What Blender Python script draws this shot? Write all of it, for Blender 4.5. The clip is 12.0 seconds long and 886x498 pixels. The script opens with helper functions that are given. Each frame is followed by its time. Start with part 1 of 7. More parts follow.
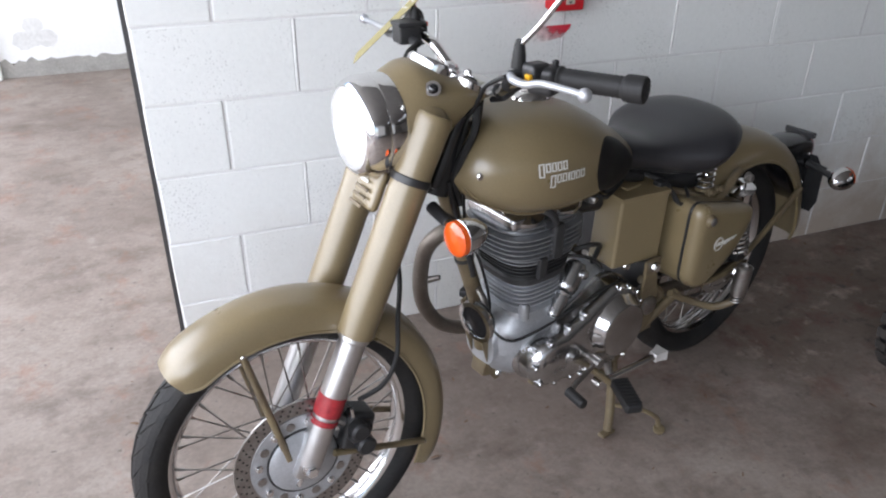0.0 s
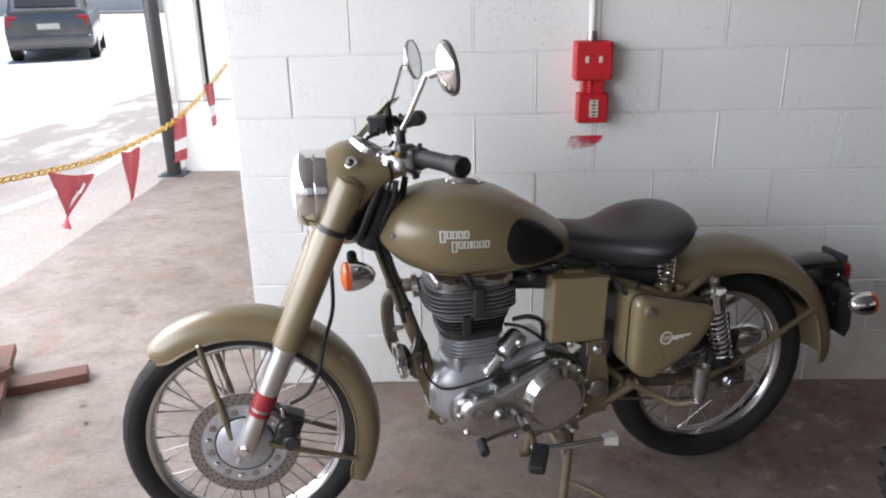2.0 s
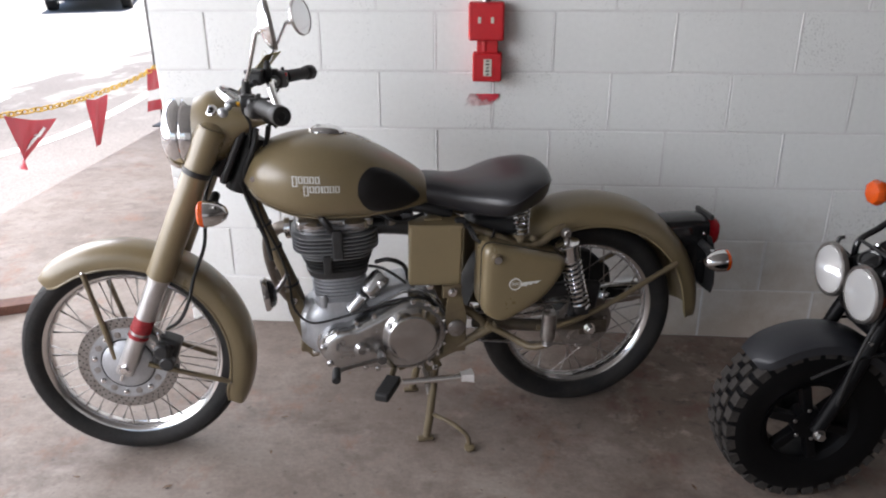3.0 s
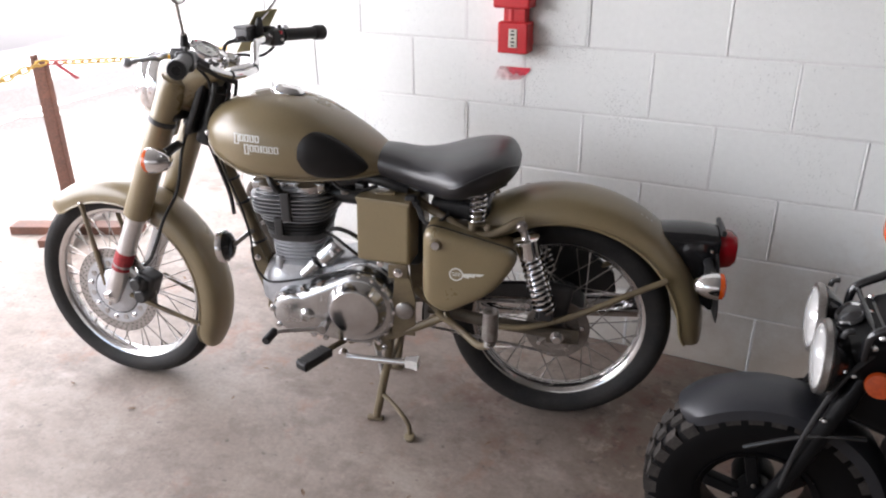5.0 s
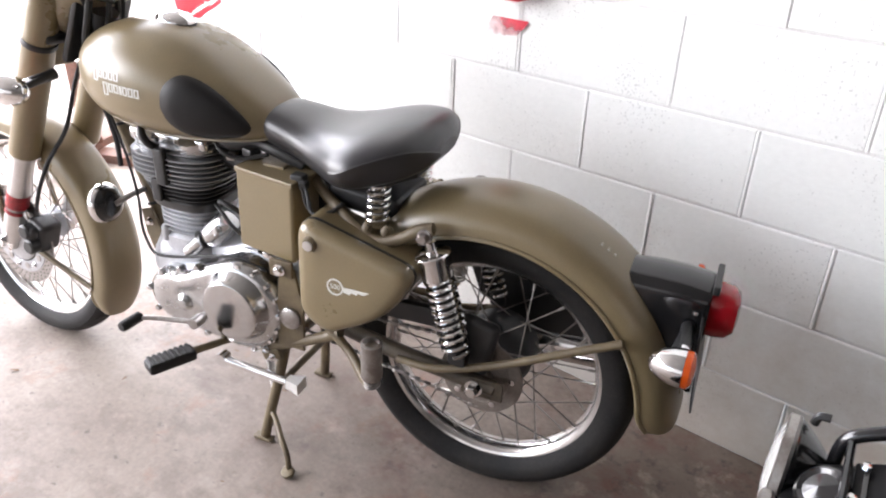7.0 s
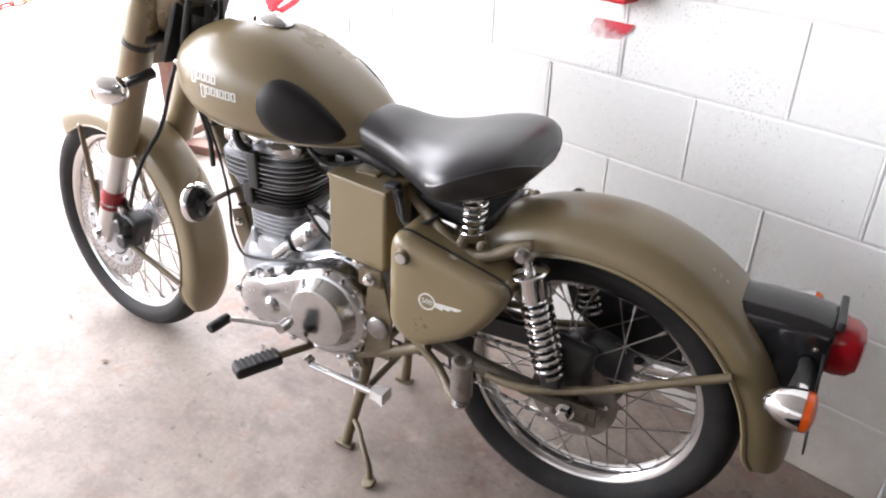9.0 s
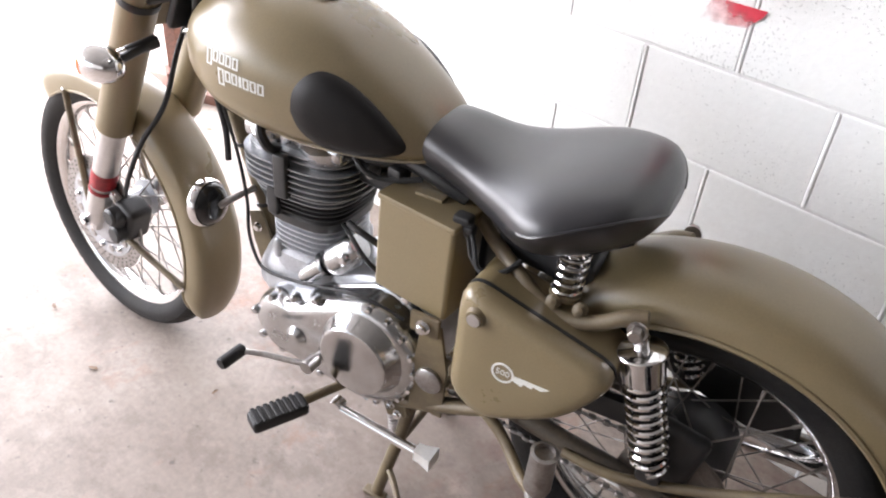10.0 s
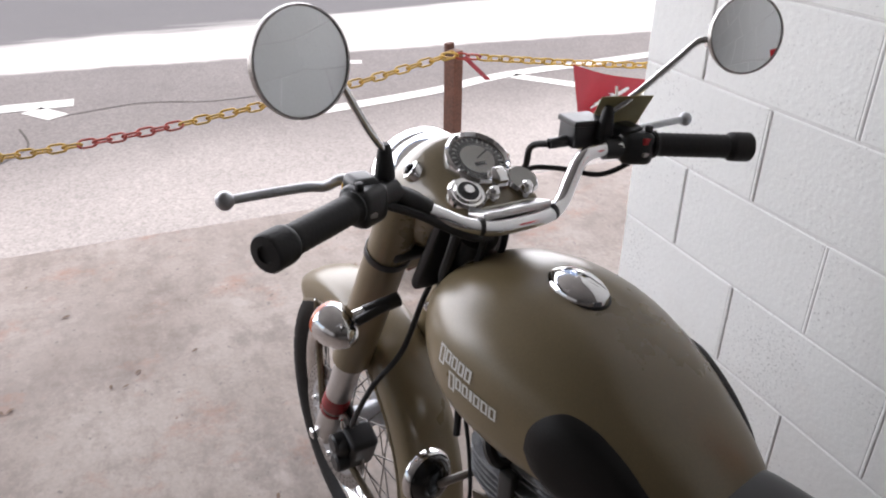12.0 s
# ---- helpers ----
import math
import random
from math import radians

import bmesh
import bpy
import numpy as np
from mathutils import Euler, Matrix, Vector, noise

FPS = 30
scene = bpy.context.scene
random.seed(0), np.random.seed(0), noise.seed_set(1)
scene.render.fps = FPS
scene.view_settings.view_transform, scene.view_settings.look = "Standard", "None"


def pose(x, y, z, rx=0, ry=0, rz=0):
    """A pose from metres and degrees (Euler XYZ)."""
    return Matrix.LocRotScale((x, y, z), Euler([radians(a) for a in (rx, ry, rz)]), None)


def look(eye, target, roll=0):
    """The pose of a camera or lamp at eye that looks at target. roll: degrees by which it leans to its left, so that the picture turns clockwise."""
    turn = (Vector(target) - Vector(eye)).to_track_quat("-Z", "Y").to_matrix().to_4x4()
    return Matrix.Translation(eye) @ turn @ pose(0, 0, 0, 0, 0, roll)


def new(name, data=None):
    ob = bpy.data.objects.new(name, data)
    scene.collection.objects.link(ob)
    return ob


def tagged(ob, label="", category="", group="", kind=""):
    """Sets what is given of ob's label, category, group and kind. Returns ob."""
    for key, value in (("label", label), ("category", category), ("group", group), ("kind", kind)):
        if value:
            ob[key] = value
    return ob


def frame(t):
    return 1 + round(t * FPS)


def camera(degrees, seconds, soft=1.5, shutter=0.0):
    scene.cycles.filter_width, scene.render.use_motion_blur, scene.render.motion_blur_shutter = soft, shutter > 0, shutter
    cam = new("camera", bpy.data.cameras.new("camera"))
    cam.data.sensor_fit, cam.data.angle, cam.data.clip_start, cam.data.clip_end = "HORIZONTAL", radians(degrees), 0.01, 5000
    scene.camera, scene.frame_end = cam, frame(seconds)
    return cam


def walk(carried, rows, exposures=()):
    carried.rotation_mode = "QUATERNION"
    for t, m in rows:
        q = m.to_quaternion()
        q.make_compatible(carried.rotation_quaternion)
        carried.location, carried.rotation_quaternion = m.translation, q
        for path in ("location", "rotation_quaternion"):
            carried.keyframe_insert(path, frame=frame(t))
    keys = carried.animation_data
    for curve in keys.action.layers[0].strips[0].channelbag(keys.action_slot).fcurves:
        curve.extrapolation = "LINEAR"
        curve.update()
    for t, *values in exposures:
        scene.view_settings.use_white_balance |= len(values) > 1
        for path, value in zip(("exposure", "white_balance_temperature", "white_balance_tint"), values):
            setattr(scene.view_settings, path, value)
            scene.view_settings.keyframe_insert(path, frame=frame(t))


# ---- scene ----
cam = camera(60.8, 12.0, soft=2.1)
PATH = [
    (0, (-0.099, -0.004, 1.43), (0.53, 1.626, 0.457), 0.6),
    (0.5, (-0.019, -0.222, 1.436), (0.481, 1.493, 0.536), -2.4),
    (1, (0.143, -0.371, 1.489), (0.553, 1.413, 0.684), -2.4),
    (1.2, (0.256, -0.385, 1.462), (0.53, 1.45, 0.722), -2.0),
    (1.5, (0.386, -0.405, 1.445), (0.557, 1.443, 0.699), 1.8),
    (2, (0.614, -0.497, 1.427), (0.556, 1.384, 0.752), -1.3),
    (2.5, (0.874, -0.605, 1.442), (0.769, 1.257, 0.719), -0.4),
    (2.7, (0.968, -0.635, 1.438), (0.856, 1.216, 0.689), -0.6),
    (4.3, (1.607, -0.547, 1.438), (0.979, 1.154, 0.595), -0.2),
    (4.5, (1.671, -0.472, 1.42), (1.01, 1.212, 0.565), -2.0),
    (5, (1.869, -0.293, 1.402), (1.075, 1.343, 0.57), -0.6),
    (5.5, (1.899, -0.125, 1.376), (1.093, 1.487, 0.509), -1.2),
    (6, (1.919, 0.094, 1.361), (1.29, 1.732, 0.402), 1.5),
    (6.3, (1.982, 0.205, 1.331), (1.21, 1.79, 0.372), 0.6),
    (6.5, (1.998, 0.278, 1.319), (1.136, 1.785, 0.326), 1.9),
    (7, (2.071, 0.442, 1.291), (0.977, 1.824, 0.346), 2.2),
    (8.8, (2.03, 0.46, 1.318), (0.83, 1.741, 0.36), 1.1),
    (9, (1.98, 0.46, 1.309), (0.767, 1.713, 0.33), 1.5),
    (9.5, (1.772, 0.516, 1.314), (0.604, 1.744, 0.252), 3.9),
    (10, (1.618, 0.63, 1.307), (0.493, 1.826, 0.165), 4.9),
    (10.5, (1.469, 0.8, 1.32), (0.068, 1.748, 0.253), 1.9),
    (11, (1.358, 0.868, 1.36), (-0.18, 1.659, 0.355), 0.3),
    (11.5, (1.315, 0.873, 1.41), (-0.283, 1.591, 0.446), 0.8),
    (12, (1.31, 0.867, 1.45), (-0.311, 1.549, 0.499), 0.6),
]
EXPOSE = [(t, stops + 0.04, 6090 if t < 1 else 6200 if t < 2 else 6330 if t < 4 else 6460 if t < 10.8 else 6390, 12 if t < 2 else 13 if t < 4 else 15) for t, stops in ((0.0, 0.56), (1.0, 0.58), (2.5, 0.6), (4.5, 1.05), (5.5, 1.48), (6.5, 1.91), (7.0, 1.98), (9.0, 1.92), (10.0, 1.92), (10.6, 1.60), (11.2, 0.77), (11.6, 0.58), (12.0, 0.27))]
walk(cam, [(t, look(eye, target, roll)) for t, eye, target, roll in PATH], EXPOSE)

# ---- world, sun and large lights ----
world = bpy.data.worlds.new("sky")
scene.world = world
world.use_nodes = True
wn = world.node_tree.nodes
sky = wn.new("ShaderNodeTexSky")
sky.sky_type = 'NISHITA'
sky.sun_disc = False
sky.sun_elevation = radians(72)
sky.sun_rotation = radians(25)
sky.air_density, sky.dust_density = 1.2, 2.5
world.node_tree.links.new(sky.outputs[0], wn["Background"].inputs[0])
wn["Background"].inputs[1].default_value = 0.15

sun = new("sun", bpy.data.lights.new("sun", 'SUN'))
sun.data.energy, sun.data.angle, sun.data.color = 5.0, radians(0.53), (1.0, 0.95, 0.88)
sun.matrix_world = look((-2, 5, 12), (-2 + 0.02, 5 - 0.28, 12 - 0.95))

# the sky's light through the open side of the parking deck
opening = new("daylight_in_opening", bpy.data.lights.new("daylight_in_opening", 'AREA'))
opening.data.shape, opening.data.size, opening.data.size_y = 'RECTANGLE', 9.0, 2.2
opening.data.energy, opening.data.color = 262.0, (1.0, 0.985, 0.975)
opening.matrix_world = look((-2.35, 0.6, 1.75), (1.4, 0.8, 0.1))
# added fill lamp on the camera's side, unseen, lifts the dark parts and the wall
front = new("front_fill_light", bpy.data.lights.new("front_fill_light", 'AREA'))
front.data.shape, front.data.size, front.data.size_y = 'RECTANGLE', 6.0, 2.4
front.data.energy, front.data.color = 10.0, (1.0, 0.985, 0.975)
front.matrix_world = look((0.6, -5.2, 1.6), (0.8, 2.0, 0.8))

# ---- materials ----
def material(name, colour, rough=0.5, metal=0.0, other=None, scale=8.0, mix=0.5, fine=0.0, fine_scale=120.0,
             bump=0.0, bump_scale=60.0, rough_var=0.0, coat=0.0, spec=0.5, obj_var=0.0, world=False):
    """A principled surface: colour that drifts towards other at a large scale, a fine grain, relief and uneven gloss."""
    m = bpy.data.materials.new(name)
    m.use_nodes = True
    nt, ln = m.node_tree.nodes, m.node_tree.links
    bsdf = nt["Principled BSDF"]
    tc = nt.new("ShaderNodeNewGeometry" if world else "ShaderNodeTexCoord")
    where = tc.outputs["Position" if world else "Object"]
    big = nt.new("ShaderNodeTexNoise")
    big.inputs["Scale"].default_value, big.inputs["Detail"].default_value, big.inputs["Roughness"].default_value = scale, 6.0, 0.62
    ln.new(where, big.inputs["Vector"])
    ramp = nt.new("ShaderNodeMapRange")
    ramp.inputs[1].default_value, ramp.inputs[2].default_value = 0.5 - 0.28 * mix - 0.05, 0.5 + 0.28 * (1 - mix) + 0.12
    ln.new(big.outputs[0], ramp.inputs[0])
    col = nt.new("ShaderNodeMix")
    col.data_type = 'RGBA'
    col.inputs[6].default_value = (*colour, 1)
    col.inputs[7].default_value = (*(other or [0.82 * c for c in colour]), 1)
    ln.new(ramp.outputs[0], col.inputs[0])
    last = col.outputs[2]
    if fine:
        grain = nt.new("ShaderNodeTexNoise")
        grain.inputs["Scale"].default_value, grain.inputs["Detail"].default_value = fine_scale, 4.0
        ln.new(where, grain.inputs["Vector"])
        gm = nt.new("ShaderNodeMapRange")
        gm.inputs[1].default_value, gm.inputs[2].default_value = 0.3, 0.7
        gm.inputs[3].default_value, gm.inputs[4].default_value = 1 - fine, 1 + fine
        ln.new(grain.outputs[0], gm.inputs[0])
        mul = nt.new("ShaderNodeVectorMath")
        mul.operation = 'SCALE'
        ln.new(last, mul.inputs[0])
        ln.new(gm.outputs[0], mul.inputs["Scale"])
        last = mul.outputs[0]
    if obj_var:
        info = nt.new("ShaderNodeObjectInfo")
        om = nt.new("ShaderNodeMapRange")
        om.inputs[3].default_value, om.inputs[4].default_value = 1 - obj_var, 1 + obj_var
        ln.new(info.outputs["Random"], om.inputs[0])
        mul2 = nt.new("ShaderNodeVectorMath")
        mul2.operation = 'SCALE'
        ln.new(last, mul2.inputs[0])
        ln.new(om.outputs[0], mul2.inputs["Scale"])
        last = mul2.outputs[0]
    ln.new(last, bsdf.inputs["Base Color"])
    bsdf.inputs["Metallic"].default_value = metal
    bsdf.inputs["Roughness"].default_value = rough
    bsdf.inputs["Specular IOR Level"].default_value = spec
    bsdf.inputs["Coat Weight"].default_value = coat
    bsdf.inputs["Coat Roughness"].default_value = 0.15
    if rough_var:
        rm = nt.new("ShaderNodeMapRange")
        rm.inputs[3].default_value, rm.inputs[4].default_value = max(0.02, rough - rough_var), min(1, rough + rough_var)
        ln.new(big.outputs[0], rm.inputs[0])
        ln.new(rm.outputs[0], bsdf.inputs["Roughness"])
    if bump:
        bn = nt.new("ShaderNodeTexNoise")
        bn.inputs["Scale"].default_value, bn.inputs["Detail"].default_value = bump_scale, 5.0
        ln.new(where, bn.inputs["Vector"])
        bp = nt.new("ShaderNodeBump")
        bp.inputs["Strength"].default_value, bp.inputs["Distance"].default_value = bump, 0.004
        ln.new(bn.outputs[0], bp.inputs["Height"])
        ln.new(bp.outputs[0], bsdf.inputs["Normal"])
    return m


M_SAND = material("sand_matt_paint", (0.210, 0.163, 0.088), 0.29, 0.0, (0.177, 0.136, 0.074), 5, 0.5, 0.05, 300, 0.03, 500, 0.06, spec=0.8)
M_SAND_OLD = material("sand_paint_dusty", (0.165, 0.128, 0.070), 0.5, 0.0, (0.085, 0.062, 0.040), 16, 0.5, 0.08, 200, 0.05, 300, 0.08)
M_GRIME = material("oily_grime_on_sand_paint", (0.085, 0.066, 0.045), 0.5, 0.0, (0.040, 0.032, 0.025), 18, 0.5, 0.15, 200, 0.1, 200, 0.1)
M_CHROME = material("chrome", (0.82, 0.82, 0.83), 0.09, 1.0, (0.76, 0.75, 0.74), 30, 0.5, rough_var=0.05)
M_RIM = material("chrome_rim", (0.78, 0.78, 0.79), 0.16, 1.0, (0.66, 0.63, 0.60), 25, 0.5, rough_var=0.07)
M_ALU = material("cast_aluminium", (0.50, 0.515, 0.54), 0.40, 0.6, (0.38, 0.39, 0.41), 22, 0.5, 0.08, 260, 0.12, 300, 0.1)
M_POLISH = material("polished_aluminium", (0.60, 0.605, 0.615), 0.24, 1.0, (0.44, 0.435, 0.43), 26, 0.5, 0.05, 200, 0.10, 22, 0.10)
M_CLUTCH = material("mirror_polished_aluminium", (0.60, 0.60, 0.605), 0.14, 1.0, (0.46, 0.45, 0.445), 16, 0.5, 0.03, 200, 0.16, 9, 0.08)
M_ZINC = material("zinc_plate", (0.78, 0.77, 0.75), 0.35, 0.35, (0.66, 0.64, 0.61), 40, 0.5, 0.05, 200)
M_FORK = material("brushed_fork_leg", (0.66, 0.66, 0.67), 0.33, 1.0, (0.56, 0.55, 0.54), 25, 0.5, 0.06, 400, 0.03, 400, 0.08)
M_SPOKE = material("dull_spoke_steel", (0.36, 0.345, 0.33), 0.36, 1.0, (0.20, 0.175, 0.155), 40, 0.5, rough_var=0.1)
M_DUSTY = material("dust_caked_metal", (0.24, 0.205, 0.18), 0.62, 0.25, (0.15, 0.125, 0.108), 30, 0.5, 0.12, 200, 0.1, 200, 0.1)
M_STEEL = material("dull_steel", (0.42, 0.41, 0.40), 0.38, 1.0, (0.26, 0.23, 0.21), 40, 0.5, 0.1, 250, 0.05, 200, 0.1)
M_BLACKENG = material("black_engine_paint", (0.022, 0.022, 0.023), 0.42, 0.0, (0.04, 0.04, 0.04), 30, 0.5, 0.1, 250, 0.08, 300, 0.08)
M_FINEDGE = material("satin_fin_alloy", (0.34, 0.35, 0.365), 0.38, 0.6, (0.22, 0.225, 0.235), 60, 0.5, 0.1, 300)
M_BLACK = material("black_plastic", (0.014, 0.014, 0.015), 0.4, 0.0, (0.026, 0.026, 0.027), 25, 0.5, 0.08, 250, 0.05, 400, 0.1)
M_GLOSSBLACK = material("gloss_black_paint", (0.009, 0.009, 0.010), 0.16, 0.0, (0.013, 0.013, 0.014), 12, 0.5, rough_var=0.05, coat=0.3)
M_RUBBER = material("rubber", (0.013, 0.013, 0.014), 0.58, 0.0, (0.022, 0.021, 0.020), 30, 0.5, 0.12, 200, 0.12, 260, 0.1, spec=0.35)
M_PAD = material("knee_pad_rubber", (0.006, 0.0055, 0.0055), 0.5, 0.0, (0.010, 0.009, 0.009), 30, 0.5, 0.1, 200, 0.10, 300, 0.1, spec=0.3)
M_TYRE = material("tyre_rubber", (0.014, 0.014, 0.015), 0.62, 0.0, (0.030, 0.028, 0.026), 14, 0.55, 0.15, 180, 0.15, 220, 0.1, spec=0.22)
M_SEAT = material("seat_vinyl", (0.018, 0.018, 0.021), 0.33, 0.0, (0.026, 0.026, 0.029), 9, 0.5, 0.06, 400, 0.08, 620, 0.05, spec=0.65)
M_WHITEPAINT = material("white_decal", (0.72, 0.72, 0.68), 0.5)
M_RED = material("red_enamel", (0.52, 0.012, 0.018), 0.42, 0.0, (0.44, 0.012, 0.018), 20, 0.5, 0.06, 200, 0.08, 200, 0.08)
M_REDTAPE = material("red_tape", (0.21, 0.012, 0.02), 0.4, 0.0, (0.42, 0.03, 0.035), 80, 0.5, 0.1, 300)
M_REFLECT = material("amber_reflector", (0.34, 0.05, 0.008), 0.25, 0.0, (0.22, 0.03, 0.006), 90, 0.5, coat=0.4)
M_AMBER = material("amber_lens", (0.66, 0.095, 0.008), 0.14, 0.0, (0.50, 0.06, 0.006), 60, 0.5, coat=0.5)
M_REDLENS = material("red_lens", (0.42, 0.008, 0.016), 0.16, 0.0, (0.36, 0.008, 0.015), 60, 0.5, coat=0.5)
M_YELLOW = material("yellow_switch", (0.75, 0.40, 0.01), 0.4)
M_DIAL = material("dial_face", (0.62, 0.62, 0.58), 0.5)
M_MIRROR = material("mirror_silver", (0.86, 0.87, 0.88), 0.015, 1.0, (0.85, 0.86, 0.87), 4)
M_DARKPIPE = material("heat_stained_pipe", (0.21, 0.185, 0.16), 0.45, 0.7, (0.14, 0.115, 0.095), 12, 0.5, 0.1, 200, 0.05, 200, 0.1)
M_WOOD = material("weathered_post_wood", (0.16, 0.065, 0.040), 0.72, 0.0, (0.09, 0.045, 0.032), 10, 0.5, 0.25, 120, 0.25, 90)
M_FLAG = material("red_pennant_plastic", (0.36, 0.010, 0.024), 0.42, 0.0, (0.30, 0.010, 0.022), 8, 0.5, 0.05, 200)
M_CHAINY = material("yellow_chain_plastic", (0.55, 0.34, 0.03), 0.5, 0.0, (0.40, 0.24, 0.03), 30, 0.5, 0.1, 200)
M_CHAINR = material("faded_red_chain_plastic", (0.42, 0.04, 0.03), 0.5, 0.0, (0.34, 0.05, 0.03), 30, 0.5, 0.1, 200)
M_TAG = material("olive_card_tag", (0.33, 0.29, 0.13), 0.6, 0.0, (0.28, 0.24, 0.11), 20)
M_PLATE = material("paper_label", (0.62, 0.60, 0.52), 0.6, 0.0, (0.5, 0.48, 0.42), 60, 0.5, 0.1, 200)
M_TYREGREY = material("knobbly_tyre_rubber", (0.028, 0.026, 0.0245), 0.72, 0.0, (0.058, 0.051, 0.046), 18, 0.5, 0.2, 200, 0.2, 200, spec=0.22)
M_CARDARK = material("dark_car_paint", (0.16, 0.165, 0.17), 0.22, 0.7, (0.10, 0.105, 0.11), 4, coat=0.5)
M_DECAL = material("worn_decal", (0.52, 0.49, 0.42), 0.6, 0.0, (0.22, 0.18, 0.10), 110)


def lamp_glass(name, milk):
    """Thin moulded lamp glass: clear, with a little milkiness from its flutes and a glossy face."""
    m = bpy.data.materials.new(name)
    m.use_nodes = True
    nt, ln = m.node_tree.nodes, m.node_tree.links
    nt.remove(nt["Principled BSDF"])
    clear, gloss, milky = nt.new("ShaderNodeBsdfTransparent"), nt.new("ShaderNodeBsdfGlossy"), nt.new("ShaderNodeBsdfDiffuse")
    gloss.inputs["Roughness"].default_value = 0.04
    milky.inputs["Color"].default_value = (0.88, 0.88, 0.87, 1)
    a, b, lw = nt.new("ShaderNodeMixShader"), nt.new("ShaderNodeMixShader"), nt.new("ShaderNodeLayerWeight")
    lw.inputs["Blend"].default_value = 0.5
    steep, f = nt.new("ShaderNodeMath"), nt.new("ShaderNodeMath")
    steep.operation, f.operation = 'POWER', 'MULTIPLY_ADD'
    steep.inputs[1].default_value, f.inputs[1].default_value, f.inputs[2].default_value = 5.0, 0.9, 0.045
    ln.new(lw.outputs["Facing"], steep.inputs[0])
    ln.new(steep.outputs[0], f.inputs[0])
    a.inputs[0].default_value = milk
    ln.new(clear.outputs[0], a.inputs[1])
    ln.new(milky.outputs[0], a.inputs[2])
    ln.new(f.outputs[0], b.inputs[0])
    ln.new(a.outputs[0], b.inputs[1])
    ln.new(gloss.outputs[0], b.inputs[2])
    ln.new(b.outputs[0], nt["Material Output"].inputs[0])
    return m


M_GLASS = lamp_glass("lamp_glass", 0.5)
M_FLUTED = lamp_glass("fluted_lamp_glass", 0.4)
M_DIALGLASS = lamp_glass("dial_glass", 0.02)


def block_paint():
    """Thick white masonry paint with pinholes, chips and faint grime."""
    m = material("white_masonry_paint", (0.80, 0.812, 0.802), 0.6, 0.0, (0.73, 0.745, 0.733), 1.1, 0.45, 0.02, 60, 0.25, 90, 0.06, obj_var=0.012, world=True)
    nt, ln = m.node_tree.nodes, m.node_tree.links
    bsdf = nt["Principled BSDF"]
    src = bsdf.inputs["Base Color"].links[0].from_socket
    geo = nt.new("ShaderNodeNewGeometry")
    spots = nt.new("ShaderNodeTexNoise")
    spots.inputs["Scale"].default_value, spots.inputs["Detail"].default_value = 165.0, 2.0
    ln.new(geo.outputs["Position"], spots.inputs["Vector"])
    patch = nt.new("ShaderNodeTexNoise")
    patch.inputs["Scale"].default_value, patch.inputs["Detail"].default_value = 3.5, 3.0
    ln.new(geo.outputs["Position"], patch.inputs["Vector"])
    pm = nt.new("ShaderNodeMapRange")
    pm.inputs[1].default_value, pm.inputs[2].default_value = 0.42, 0.62
    pm.inputs[3].default_value, pm.inputs[4].default_value = 0.240, 0.368
    ln.new(patch.outputs[0], pm.inputs[0])
    # some blocks are far more porous than their neighbours
    info = nt.new("ShaderNodeObjectInfo")
    por = nt.new("ShaderNodeMapRange")
    por.inputs[1].default_value, por.inputs[2].default_value = 0.25, 1.0
    por.inputs[3].default_value, por.inputs[4].default_value = 0.0, 0.062
    ln.new(info.outputs["Random"], por.inputs[0])
    add = nt.new("ShaderNodeMath")
    ln.new(pm.outputs[0], add.inputs[0])
    ln.new(por.outputs[0], add.inputs[1])
    less = nt.new("ShaderNodeMath")
    less.operation = 'SUBTRACT'
    ln.new(add.outputs[0], less.inputs[0])
    ln.new(spots.outputs[0], less.inputs[1])
    sm = nt.new("ShaderNodeMapRange")
    sm.inputs[1].default_value, sm.inputs[2].default_value, sm.inputs[4].default_value = 0.0, 0.03, 0.44
    ln.new(less.outputs[0], sm.inputs[0])
    mx = nt.new("ShaderNodeMix")
    mx.data_type = 'RGBA'
    mx.inputs[7].default_value = (0.32, 0.32, 0.32, 1)
    ln.new(sm.outputs[0], mx.inputs[0])
    ln.new(src, mx.inputs[6])
    # brown splash dirt along the foot of the wall, blotchy and fading upwards
    xyz = nt.new("ShaderNodeSeparateXYZ")
    ln.new(geo.outputs["Position"], xyz.inputs[0])
    dn = nt.new("ShaderNodeTexNoise")
    dn.inputs["Scale"].default_value, dn.inputs["Detail"].default_value, dn.inputs["Roughness"].default_value = 5.0, 8.0, 0.7
    ln.new(geo.outputs["Position"], dn.inputs["Vector"])
    lift = nt.new("ShaderNodeMath")
    lift.operation = 'MULTIPLY_ADD'
    lift.inputs[1].default_value = -0.75
    ln.new(dn.outputs[0], lift.inputs[0])
    ln.new(xyz.outputs["Z"], lift.inputs[2])
    splash = nt.new("ShaderNodeMapRange")
    splash.inputs[1].default_value, splash.inputs[2].default_value, splash.inputs[3].default_value, splash.inputs[4].default_value = -0.36, 0.12, 1.0, 0.0
    ln.new(lift.outputs[0], splash.inputs[0])
    along = nt.new("ShaderNodeMapRange")
    along.inputs[1].default_value, along.inputs[2].default_value, along.inputs[3].default_value, along.inputs[4].default_value = 0.7, 2.1, 0.25, 0.9
    ln.new(xyz.outputs["X"], along.inputs[0])
    both = nt.new("ShaderNodeMath")
    both.operation = 'MULTIPLY'
    ln.new(splash.outputs[0], both.inputs[0])
    ln.new(along.outputs[0], both.inputs[1])
